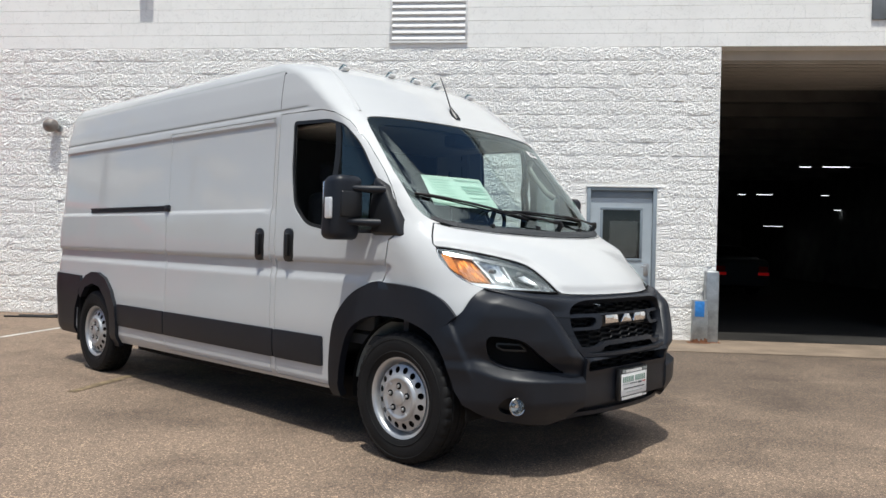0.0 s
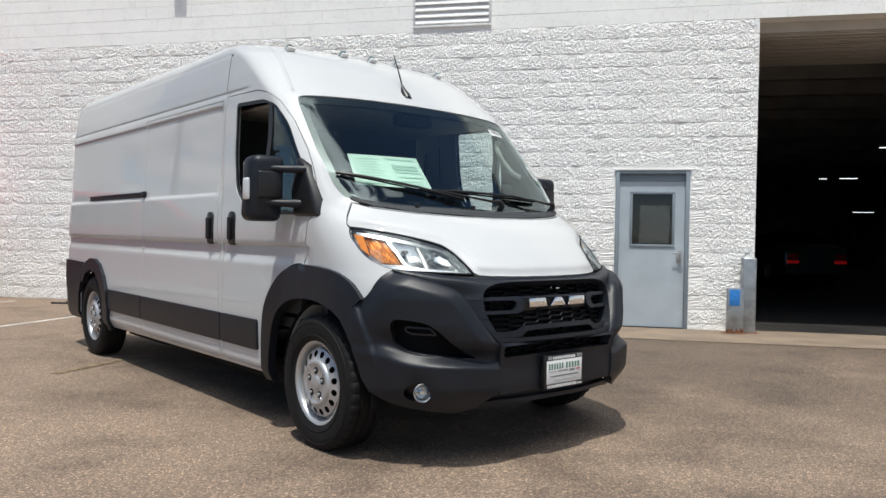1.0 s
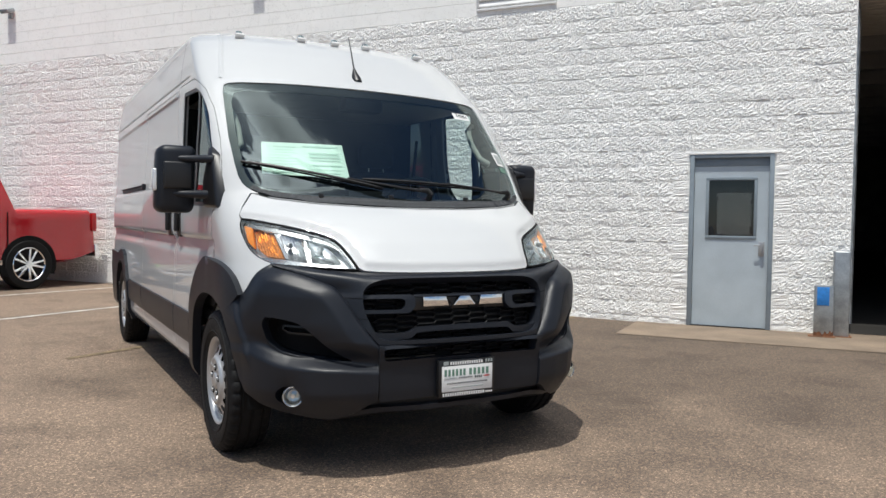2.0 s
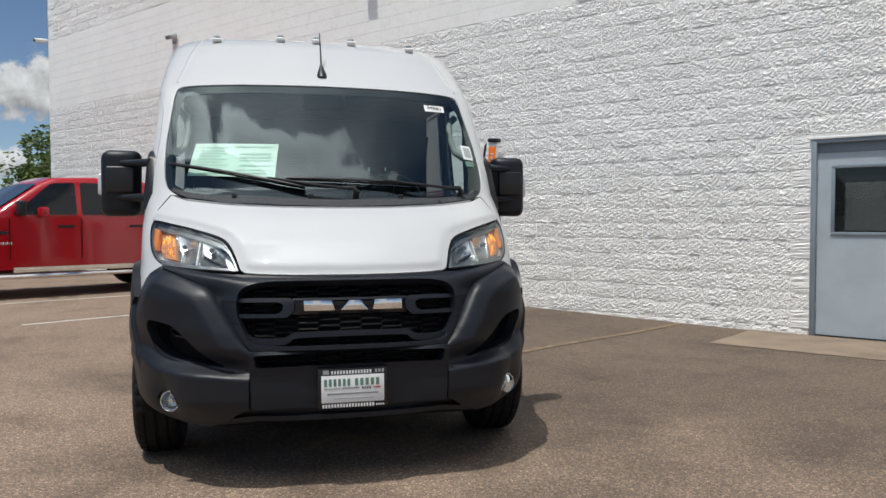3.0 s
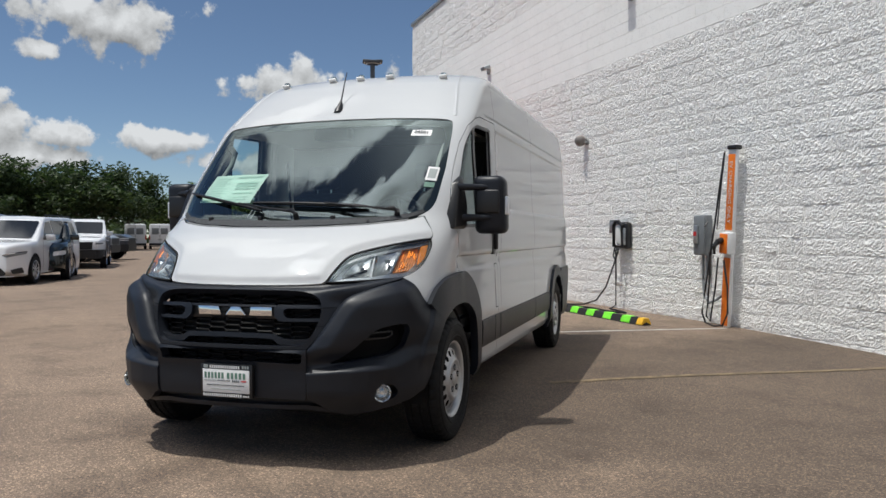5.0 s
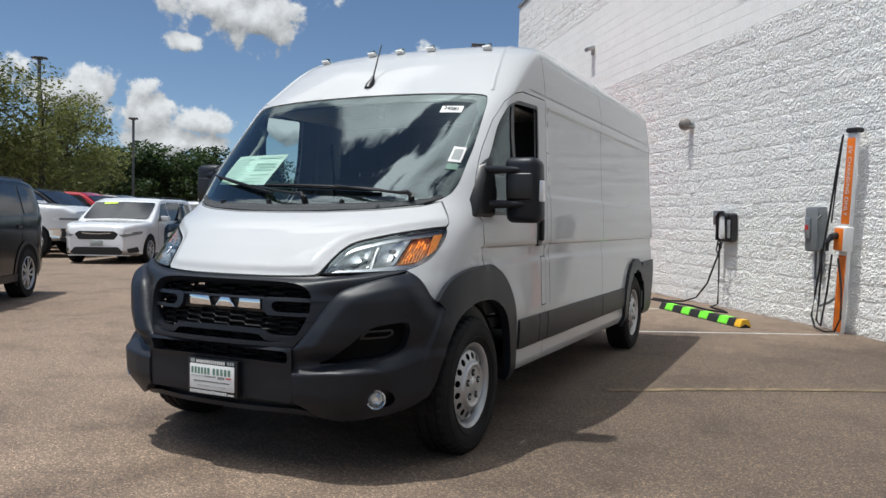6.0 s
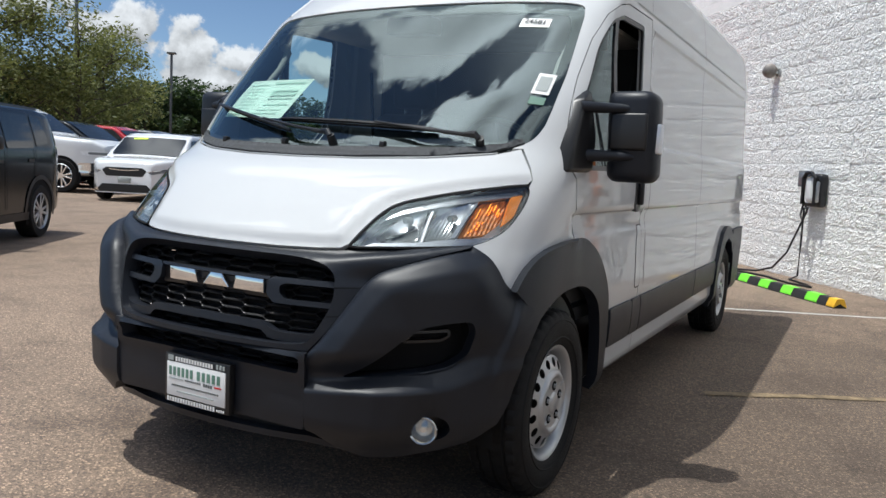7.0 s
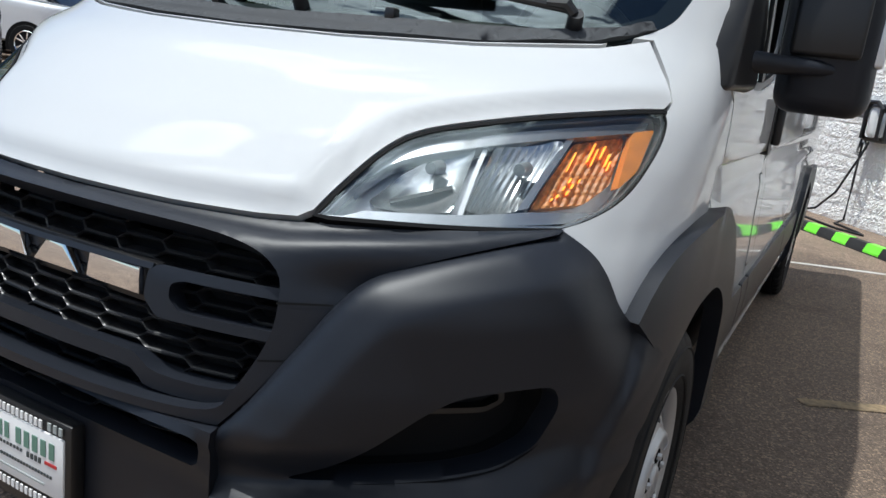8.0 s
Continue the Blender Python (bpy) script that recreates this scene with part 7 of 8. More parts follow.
def skin(fn, outline, holes=(), du=0.12, dv=0.08, edge=0.06):
    """A curved skin: an outline in (u, v), filled and laid on the surface fn(u, v)."""
    loops = [dense(list(outline), edge)] + [dense(list(h), edge) for h in holes]
    pts, edges = [], []
    for lp in loops:
        k = len(pts)
        pts += lp
        edges += [(k + i, k + (i + 1) % len(lp)) for i in range(len(lp))]
    o = np.array(outline)
    grid = np.array([(u, v) for v in np.arange(o[:, 1].min(), o[:, 1].max(), dv) for u in np.arange(o[:, 0].min(), o[:, 0].max(), du)])
    ok = inside(loops[0], grid) & ~near_edge(pts, grid, 0.4 * min(du, dv, edge))
    for h in loops[1:]:
        ok &= ~inside(h, grid)
    vs, es, fs, *_ = geometry.delaunay_2d_cdt([Vector(p) for p in pts + [tuple(g) for g in grid[ok]]], edges, [], 0, 1e-6)
    v2 = np.array([tuple(v) for v in vs])
    cen = np.array([v2[list(f)].mean(0) for f in fs])
    keep = inside(loops[0], cen)
    for h in loops[1:]:
        keep &= ~inside(h, cen)
    bm = bmesh.new()
    bv = [bm.verts.new(fn(u, v)) for u, v in v2]
    for f, k in zip(fs, keep):
        if k:
            try:
                bm.faces.new([bv[i] for i in f])
            except ValueError:
                pass
    bmesh.ops.delete(bm, geom=[v for v in bm.verts if not v.link_faces], context="VERTS")
    return bm


def car(m, colour, label, cat, top, width, belt, clear, axles, wheel_r, side_windows, screen=None, rear_screen=None, group="", tumble=0.16, front=(), rear=(), sides=(), rim_mat=None, arch=None, name="car", trim=None, nose=0.17, face=()):
    """A vehicle: nose at y = 0, tail at y > 0. top: its side outline along the upper edge as (y, z)."""
    c = thing(name, m, label, cat, group)
    ty, tz = [p[0] for p in top], [p[1] for p in top]
    length, height = ty[-1], max(tz)
    hw0 = width / 2

    def hw(y):
        f = max(0.0, 1 - y / 0.75)
        r = max(0.0, 1 - (length - y) / 0.45)
        return hw0 * (1 - nose * f ** 2 - 0.10 * r ** 2)

    def yface(x):
        t = max(0.0, 1 - abs(x) / hw0)
        return 0.75 * (1 - min(1.0, math.sqrt(t / nose)))

    def ztop(y):
        return float(np.interp(y, ty, tz))

    def xs(y, z):
        t = min(1.0, max(0.0, (z - belt) / max(0.05, height - belt)))
        low = max(0.0, (0.45 - z) / 0.45)
        return hw(y) * (1 - tumble * t ** 1.2 - 0.05 * low)

    st = sorted(set([round(v, 3) for v in list(np.linspace(0, length, 58)) + ty + [y + d for y in ty for d in (-0.03, 0.03) if 0 < y + d < length]]))
    bm = bmesh.new()
    rows = []
    for y in st:
        zt, zb = ztop(y), clear + 0.10 * max(0, 1 - y / 0.5) + 0.12 * max(0, 1 - (length - y) / 0.5)
        sec = [(0.0, zb), (hw(y) * 0.86, zb)]
        for k in range(9):
            z = zb + 0.05 + (zt - 0.10 - zb - 0.05) * k / 8
            sec.append((xs(y, z), z))
        x1 = xs(y, zt - 0.10)
        sec += [(x1 * 0.985, zt - 0.05), (x1 * 0.94, zt - 0.015), (x1 * 0.80, zt), (x1 * 0.4, zt + 0.018), (0.0, zt + 0.022)]
        ring = [(x, z) for x, z in sec] + [(-x, z) for x, z in sec[-2:0:-1]]
        rows.append([bm.verts.new((x, y, z)) for x, z in ring])
    n = len(rows[0])
    for a, b in zip(rows, rows[1:]):
        for k in range(n):
            bm.faces.new((a[k], b[k], b[(k + 1) % n], a[(k + 1) % n]))
    bm.faces.new(rows[0])
    bm.faces.new(rows[-1][::-1])
    bmesh.ops.recalc_face_normals(bm, faces=bm.faces[:])
    part("body", bm, colour, c, smooth=42)
    for sg in (1, -1):
        for out in side_windows:
            part("side_window", skin(lambda u, v: (sg * (xs(u, v) + 0.006), u, v), rounded(out, 0.05)), M_CARGLASS, c, "", 60)
        for y0 in axles:
            ar = arch or wheel_r + 0.07
            o = [(y0 + ar * math.cos(t), wheel_r + ar * math.sin(t)) for t in np.linspace(math.pi * 1.12, -math.pi * 0.12, 22)]
            part("wheel_arch", skin(lambda u, v: (sg * (xs(u, max(v, clear)) + 0.004), u, v), o), M_DARK, c)
            if trim:
                i = [(y0 + (ar + 0.06) * math.cos(t), wheel_r + (ar + 0.06) * math.sin(t)) for t in np.linspace(math.pi * 1.05, -math.pi * 0.05, 22)] + [(y0 + ar * math.cos(t), wheel_r + ar * math.sin(t)) for t in np.linspace(-math.pi * 0.05, math.pi * 1.05, 22)]
                part("arch_trim", skin(lambda u, v: (sg * (xs(u, max(v, clear)) + 0.012), u, v), i), trim, c)
            x = sg * (hw(y0) - 0.10)
            mm = pose(x, y0, wheel_r, 0, 0, 0 if sg > 0 else 180)
            r = wheel_r
            w = part("wheel", lathe(bmesh.new(), [(-0.11, r * 0.7), (-0.11, r * 0.93), (-0.09, r), (0.09, r), (0.115, r * 0.95), (0.12, r * 0.80), (0.108, r * 0.67)], mm, 36), M_TYRE, c, "black tyre on a bright alloy wheel")
            part("rim_well", lathe(bmesh.new(), [(0.11, r * 0.68), (0.02, r * 0.60), (0.02, 0.0)], mm, 28), M_DARK, w)
            rb = lathe(bmesh.new(), [(0.112, r * 0.69), (0.120, r * 0.665), (0.108, r * 0.63), (0.09, r * 0.62)], mm, 36)
            for k in range(10):
                box(rb, (0.07, r * 0.08, -r * 0.052), (0.108, r * 0.65, r * 0.052), 0.008, 1, mm @ pose(0, 0, 0, 72 * (k // 2) + (13 if k % 2 else -13), 0, 0))
            cyl(rb, mm @ Vector((0.06, 0, 0)), mm @ Vector((0.112, 0, 0)), r * 0.17, r * 0.15, 16)
            part("rim", rb, rim_mat or M_CHROME, w, "bright alloy rim")
        for y0, y1, z0, z1, mt, nm in sides:
            part(nm, skin(lambda u, v: (sg * (xs(u, v) + 0.012), u, v), [(y0, z0), (y1, z0), (y1, z1), (y0, z1)]), mt, c)
        b = box(bmesh.new(), (min(sg * (xs(0, belt) + 0.0), sg * (hw0 + 0.20)), 0, 0), (max(sg * (xs(0, belt) + 0.0), sg * (hw0 + 0.20)), 0.12, 0.16), 0.03)
        if screen:
            for v in b.verts:
                v.co.y += screen[1][0] * 0.55 + screen[0][0] * 0.45 + 0.25
                v.co.z += belt + 0.02
                if abs(v.co.x) < hw0 - 0.02:
                    v.co.x = sg * (hw0 - 0.06)
            part("door_mirror", b, colour if trim is None else M_BLACK, c)
        else:
            b.free()
    for scr, nm in ((screen, "windscreen"), (rear_screen, "rear_window")):
        if scr:
            (y0, z0), (y1, z1) = scr

            def on_top(u, v):
                y = y0 + (y1 - y0) * v
                zt = ztop(y)
                lift = 0.012
                x1 = xs(y, zt - 0.10)
                return (u * x1 * 0.93, y + (-0.008 if nm == "windscreen" else 0.008), zt + lift + 0.02 * (1 - abs(u)))
            part(nm, skin(on_top, rounded([(-0.90, 0.04), (0.90, 0.04), (0.97, 0.95), (-0.97, 0.95)], 0.08), du=0.2, dv=0.15, edge=0.1), M_CARGLASS, c, "", 60)
    for nm, out, mt, lift in face:
        for sg in ((1, -1) if min(x for x, z in out) > 0.05 else (1,)):
            part(nm, skin(lambda u, v: (sg * u, yface(u) - lift, v), rounded(out, 0.03), du=0.06, dv=0.05, edge=0.04), mt, c, "", 60)
    for x0, x1, z0, z1, y, mt, nm in front:
        part(nm, box(bmesh.new(), (x0, y, z0), (x1, y + 0.10, z1), 0.02), mt, c)
    for x0, x1, z0, z1, y, mt, nm in rear:
        part(nm, box(bmesh.new(), (x0, length - y - 0.10, z0), (x1, length - y, z1), 0.02), mt, c)
    return c


def head_to(x, y, hx, hy, ahead=0.0):
    """The pose of a vehicle whose nose points along (hx, hy), with its local origin there."""
    a = math.degrees(math.atan2(hy, hx)) + 90
    return pose(x, y, 0, 0, 0, a)


def at_wheel(wx, wy, hx, hy, axle_y, half_track, side):
    """A pose such that the outer face of one wheel stands at (wx, wy)."""
    m = head_to(0, 0, hx, hy)
    p = m @ Vector((side * half_track, axle_y, 0))
    return pose(wx - p.x, wy - p.y, 0) @ m


PICKUP_TOP = [(0, 0.98), (0.04, 1.08), (0.30, 1.19), (1.45, 1.27), (1.62, 1.30), (2.42, 1.86), (2.62, 1.94), (3.3, 1.97), (4.05, 1.95), (4.22, 1.88), (4.42, 1.36), (4.46, 1.33), (5.82, 1.34), (5.88, 1.28), (5.92, 0.95)]
PICKUP_WIN = [[(1.95, 1.33), (2.92, 1.33), (2.92, 1.86), (2.55, 1.84)], [(3.00, 1.33), (4.02, 1.33), (4.12, 1.42), (3.98, 1.82), (3.85, 1.86), (3.00, 1.86)]]


PICKUP_TALL = [(y, z + 0.10 * min(1.0, y / 0.05) if z > 1.0 else z) for y, z in PICKUP_TOP]


def pickup(m, colour, label, chrome, group="", top=PICKUP_TOP):
    lo = M_CHROME if chrome else M_BLACK
    return car(m, colour, label, "pickup truck", top, 2.06, 1.27, 0.42, (0.98, 4.65), 0.41, PICKUP_WIN, ((1.66, 1.3), (2.40, 1.86)), ((4.25, 1.86), (4.41, 1.38)), group, 0.13,
               nose=0.27,
               face=[("bumper", [(-1.015, 0.50), (1.015, 0.50), (1.02, 0.74), (-1.02, 0.74)], lo, 0.035), ("grille", [(-0.58, 0.75), (0.58, 0.75), (0.60, 1.00), (-0.60, 1.00)], M_BLACK, 0.030), ("grille_surround", [(-0.62, 0.985), (0.62, 0.985), (0.62, 1.035), (-0.62, 1.035)], lo, 0.036), ("grille_bar", [(-0.56, 0.86), (0.56, 0.86), (0.56, 0.885), (-0.56, 0.885)], lo, 0.038),
                     ("headlamp", [(0.64, 0.90), (1.00, 0.92), (1.01, 1.03), (0.64, 1.035)], M_REFLECT, 0.022), ("lamp_core", [(0.70, 0.93), (0.96, 0.945), (0.96, 1.00), (0.70, 1.00)], M_GREYBOX, 0.027), ("fog_lamp", [(0.74, 0.54), (0.94, 0.54), (0.94, 0.66), (0.74, 0.66)], M_BLACK, 0.042), ("bumper_valance", [(-0.92, 0.40), (0.92, 0.40), (0.96, 0.50), (-0.96, 0.50)], M_BLACK, 0.012)],
               rear=[(-0.95, 0.95, 0.50, 0.72, -0.10, lo, "rear_bumper"), (-0.99, -0.84, 0.95, 1.28, -0.02, M_TAILRED, "tail_lamp"), (0.84, 0.99, 0.95, 1.28, -0.02, M_TAILRED, "tail_lamp")],
               sides=[(2.98, 2.995, 0.62, 1.27, M_DARK, "door_seam"), (1.90, 1.915, 0.62, 1.27, M_DARK, "door_seam"), (4.28, 4.30, 0.62, 1.27, M_DARK, "door_seam"), (2.62, 2.88, 1.12, 1.16, M_BLACK, "door_handle"), (3.78, 4.04, 1.12, 1.16, M_BLACK, "door_handle"), (1.95, 4.2, 0.42, 0.50, M_CHROME, "side_step"), (1.66, 1.88, 1.02, 1.07, M_CHROME, "side_badge")], name="pickup_truck", trim=None)


red = pickup(at_wheel(-1.76, 10.35, -0.857, -0.516, 4.65, 0.98, 1), P_RED, "glossy red crew-cab pickup truck with chrome wheels, parked", True)
part("step_bar", tube(bmesh.new(), [(1.00, 1.55, 0.40), (1.03, 1.70, 0.36), (1.03, 3.85, 0.36), (1.00, 4.00, 0.40)], 0.04, 8), M_CHROME, red, "chrome step bar")
mr = part("tow_mirror", box(bmesh.new(), (1.06, 1.98, 1.31), (1.27, 2.10, 1.55), 0.035, 3), M_BLACK, red, "black door mirror")
part("mirror_arm", box(bmesh.new(), (0.93, 2.02, 1.33), (1.09, 2.09, 1.40), 0.015), M_BLACK, mr)
part("hood_badge", box(bmesh.new(), (0.985, 0.62, 1.075), (1.012, 0.98, 1.115), 0.006, 1, pose(0, 0, 0, 0, 0, 2)), M_CHROME, red, "plain bright hood badge")
for k in range(6):
    part("door_badge", box(bmesh.new(), (1.025, 1.62 + 0.055 * k, 0.86), (1.040, 1.66 + 0.055 * k, 0.90), 0.002), M_CHROME, red, "plain bright badge shape")
pickup(at_wheel(-18.35, 11.39, 0.905, 0.425, 0.98 * 1.2, 0.98 * 1.2, -1) @ Matrix.Diagonal((1.2, 1.2, 1.2, 1)), P_WHITE, "white heavy pickup truck with a bright front, parked in a row", True, "", PICKUP_TALL)
pickup(at_wheel(-8.4, 14.0, -0.857, -0.516, 0.98, 0.98, 1), P_BLACK, "black pickup truck parked beside a red one", False)
SUV_TOP = [(0, 0.75), (0.05, 0.95), (0.30, 1.05), (1.05, 1.13), (1.20, 1.16), (1.78, 1.62), (2.0, 1.68), (3.6, 1.70), (3.95, 1.66), (4.12, 1.40), (4.20, 1.05), (4.24, 0.7)]
SUV_WIN = [[(1.45, 1.14), (2.35, 1.16), (2.35, 1.60), (1.95, 1.58)], [(2.42, 1.16), (3.22, 1.18), (3.22, 1.60), (2.42, 1.60)], [(3.30, 1.20), (3.72, 1.26), (3.62, 1.58), (3.30, 1.60)]]


def suv(m, colour, label, group="", cat="car", trim=M_PLASTIC, scale=1.0):
    return car(m, colour, label, cat, SUV_TOP, 1.82, 1.12, 0.24, (0.80, 3.38), 0.35, SUV_WIN, ((1.22, 1.2), (1.76, 1.6)), ((3.97, 1.64), (4.12, 1.40)), group, 0.17,
               front=[(-0.16, 0.16, 0.50, 0.62, -0.06, M_GREY_PRINT, "plate")], nose=0.26,
               face=[("grille", [(-0.46, 0.66), (0.46, 0.66), (0.50, 0.80), (-0.50, 0.80)], M_BLACK, 0.012), ("headlamp", [(0.56, 0.70), (0.86, 0.74), (0.86, 0.86), (0.58, 0.82)], M_REFLECT, 0.012), ("lower_intake", [(-0.60, 0.30), (0.60, 0.30), (0.52, 0.46), (-0.52, 0.46)], M_BLACK, 0.012)],
               rear=[(-0.80, -0.62, 0.82, 1.10, -0.02, M_TAILRED, "tail_lamp"), (0.62, 0.80, 0.82, 1.10, -0.02, M_TAILRED, "tail_lamp"), (-0.75, 0.75, 0.34, 0.56, -0.04, M_PLASTIC, "rear_bumper"), (-0.16, 0.16, 0.74, 0.88, -0.03, M_GREY_PRINT, "plate")],
               sides=[(2.37, 2.385, 0.42, 1.14, M_DARK, "door_seam"), (3.22, 3.235, 0.72, 1.16, M_DARK, "door_seam"), (1.42, 1.435, 0.42, 1.12, M_DARK, "door_seam"), (2.12, 2.30, 0.98, 1.02, M_BLACK, "door_handle"), (3.02, 3.18, 1.00, 1.04, M_BLACK, "door_handle"), (1.9, 3.6, 1.675, 1.71, M_BLACK, "roof_rail"), (0.9, 3.3, 0.26, 0.36, M_PLASTIC, "sill_trim")], rim_mat=M_STEEL, trim=trim)


suv(at_wheel(-8.2, 3.95, 0.578, -0.816, 3.38 * 1.06, 0.90 * 1.06, 1) @ Matrix.Diagonal((1.06, 1.06, 1.06, 1)), P_BLACK, "black compact off-road car with grey arches, parked")
VAN_TOP = [(0, 0.90), (0.06, 0.97), (0.30, 1.03), (1.00, 1.09), (1.12, 1.10), (1.95, 1.62), (2.25, 1.71), (4.5, 1.74), (4.85, 1.68), (5.08, 1.20), (5.16, 0.7)]
VAN_WIN = [[(1.55, 1.10), (2.45, 1.10), (2.45, 1.60), (2.05, 1.56)], [(2.52, 1.10), (3.62, 1.12), (3.62, 1.62), (2.52, 1.62)], [(3.70, 1.12), (4.65, 1.16), (4.50, 1.60), (3.70, 1.62)]]
mv = car(at_wheel(-15.7, 10.8, 0.46, -0.885, 0.95 * 1.05, 0.90 * 1.05, -1) @ Matrix.Diagonal((1.05, 1.05, 1.05, 1)), P_WHITE, "white minivan with a yellow-green windscreen sticker, parked facing out", "minivan", VAN_TOP, 2.0, 1.06, 0.20, (0.95, 4.02), 0.35, VAN_WIN, ((1.14, 1.1), (1.93, 1.6)), ((4.87, 1.66), (5.07, 1.22)), "", 0.17,
         front=[(-0.16, 0.16, 0.46, 0.60, -0.02, M_GREY_PRINT, "plate")], nose=0.34,
         face=[("grille", [(-0.44, 0.83), (-0.54, 0.76), (-0.44, 0.62), (0.44, 0.62), (0.54, 0.76), (0.44, 0.83)], M_BLACK, 0.012), ("grille_bar", [(-0.36, 0.775), (-0.10, 0.755), (0.10, 0.755), (0.36, 0.775), (0.36, 0.795), (0.10, 0.775), (-0.10, 0.775), (-0.36, 0.795)], M_CHROME, 0.022),
               ("headlamp", [(0.55, 0.74), (0.90, 0.82), (0.97, 0.84), (0.96, 0.76), (0.66, 0.68)], M_GREYBOX, 0.012), ("lamp_strip", [(0.57, 0.745), (0.90, 0.815), (0.95, 0.83), (0.90, 0.80), (0.58, 0.732)], M_CHROME, 0.018), ("lower_intake", [(-0.66, 0.30), (-0.54, 0.43), (0.54, 0.43), (0.66, 0.30), (0.60, 0.25), (-0.60, 0.25)], M_BLACK, 0.012),
               ("fog_lamp", [(0.72, 0.38), (0.90, 0.44), (0.93, 0.30), (0.76, 0.28)], M_BLACK, 0.010), ("lip", [(-0.80, 0.235), (0.80, 0.235), (0.78, 0.215), (-0.78, 0.215)], M_REFLECT, 0.012)],
         sides=[(2.47, 2.485, 0.35, 1.08, M_DARK, "door_seam"), (3.63, 3.645, 0.35, 1.08, M_DARK, "door_seam"), (1.52, 1.535, 0.35, 1.08, M_DARK, "door_seam"), (2.20, 2.40, 0.93, 0.96, M_CHROME, "door_handle"), (2.2, 4.5, 1.745, 1.775, M_BLACK, "roof_rail")], rim_mat=M_STEEL, name="minivan")
M_STICKER = material("yellow_green_sticker", (0.55, 0.80, 0.05), rough=0.6, vary=0.05, scale=6)
part("windscreen_sticker", quads(bmesh.new(), [(-0.55, 1.780, 1.545), (-0.18, 1.780, 1.560), (-0.18, 1.855, 1.605), (-0.55, 1.855, 1.590)], [(0, 1, 2, 3)]), M_STICKER, mv, "yellow-green windscreen sticker")
SEDAN_TOP = [(0, 0.66), (0.05, 0.76), (0.4, 0.86), (1.15, 0.95), (1.30, 0.97), (2.05, 1.40), (2.4, 1.45), (3.1, 1.44), (3.95, 1.10), (4.5, 1.04), (4.62, 0.95), (4.66, 0.6)]
SEDAN_WIN = [[(1.65, 0.98), (2.55, 1.0), (2.55, 1.36), (2.15, 1.35)], [(2.62, 1.0), (3.50, 1.04), (3.20, 1.34), (2.62, 1.36)]]


def sedan(m, colour, label, group=""):
    return car(m, colour, label, "car", SEDAN_TOP, 1.82, 0.95, 0.18, (0.92, 3.62), 0.33, SEDAN_WIN, ((1.32, 1.0), (2.03, 1.38)), ((3.15, 1.42), (3.93, 1.12)), group, 0.2,
               nose=0.30,
               face=[("grille", [(-0.46, 0.50), (0.46, 0.50), (0.42, 0.64), (-0.42, 0.64)], M_BLACK, 0.012), ("headlamp", [(0.54, 0.60), (0.86, 0.62), (0.88, 0.72), (0.58, 0.69)], M_REFLECT, 0.012), ("lower_intake", [(-0.55, 0.26), (0.55, 0.26), (0.48, 0.40), (-0.48, 0.40)], M_BLACK, 0.012)],
               rear=[(-0.78, -0.5, 0.72, 0.86, -0.02, M_TAILRED, "tail_lamp"), (0.5, 0.78, 0.72, 0.86, -0.02, M_TAILRED, "tail_lamp")],
               sides=[(2.57, 2.585, 0.35, 0.98, M_DARK, "door_seam"), (2.28, 2.46, 0.82, 0.85, M_CHROME, "door_handle"), (3.30, 3.48, 0.84, 0.87, M_CHROME, "door_handle")], rim_mat=M_STEEL)


sedan(at_wheel(-11.5, 16.8, -0.857, -0.516, 0.92, 0.90, 1), P_SILVER, "silver saloon car parked in the row", "parked row behind")
rowd = Vector((-0.60, 0.80, 0))
k = 0
for d, col, kind, lb in ((3.4, P_GREY, "suv", "dark grey estate car parked in the row"), (6.6, P_GREY, "suv", "dark grey estate car parked in the row"), (9.3, P_WHITE, "suv", "white estate car parked in the row"), (12.6, P_BLACK, "sedan", "black saloon car parked in the row"), (15.9, P_SILVER, "suv", "silver estate car parked in the row"), (19.5, P_WHITE, "sedan", "white saloon car parked in the row"), (23.0, P_GREY, "suv", "dark grey estate car parked in the row")):
    p = Vector((-11.5, 16.8, 0)) + rowd * d
    (suv if kind == "suv" else sedan)(at_wheel(p.x, p.y, -0.857, -0.516, 0.9, 0.9, 1), col, lb, "parked row behind")
# row across the lane, noses to the lane
for wx, wy, col, kind, lb in ((-14.6, 13.6, P_GREEN, "suv", "dark green off-road car parked across the lane"), (-19.4, 20.6, P_WHITE, "pickup", "white pickup truck parked across the lane"),
                              (-19.71, 14.29, P_BLACK, "row", "black pickup truck parked in the row"), (-21.07, 17.19, P_RED, "row", "red pickup truck parked in the row"), (-22.43, 20.09, P_GREY, "row", "dark grey pickup truck parked in the row"), (-23.79, 22.99, P_BLACK, "row", "black pickup truck parked in the row"), (-25.15, 25.89, P_SILVER, "row", "silver pickup truck parked in the row"), (-26.51, 28.79, P_GREY, "row", "dark grey pickup truck parked in the row")):
    if kind == "pickup":
        pickup(at_wheel(wx, wy, 0.62, -0.78, 0.98, 0.98, 1), col, lb, False, "row across the lane")
    elif kind == "suv":
        suv(at_wheel(wx, wy, 0.62, -0.78, 0.8, 0.9, 1), col, lb, "row across the lane", trim=None)
    else:
        pickup(at_wheel(wx, wy, 0.905, 0.425, 0.98 * 1.12, 0.98 * 1.12, -1) @ Matrix.Diagonal((1.12, 1.12, 1.12, 1)), col, lb, False, "row across the lane")


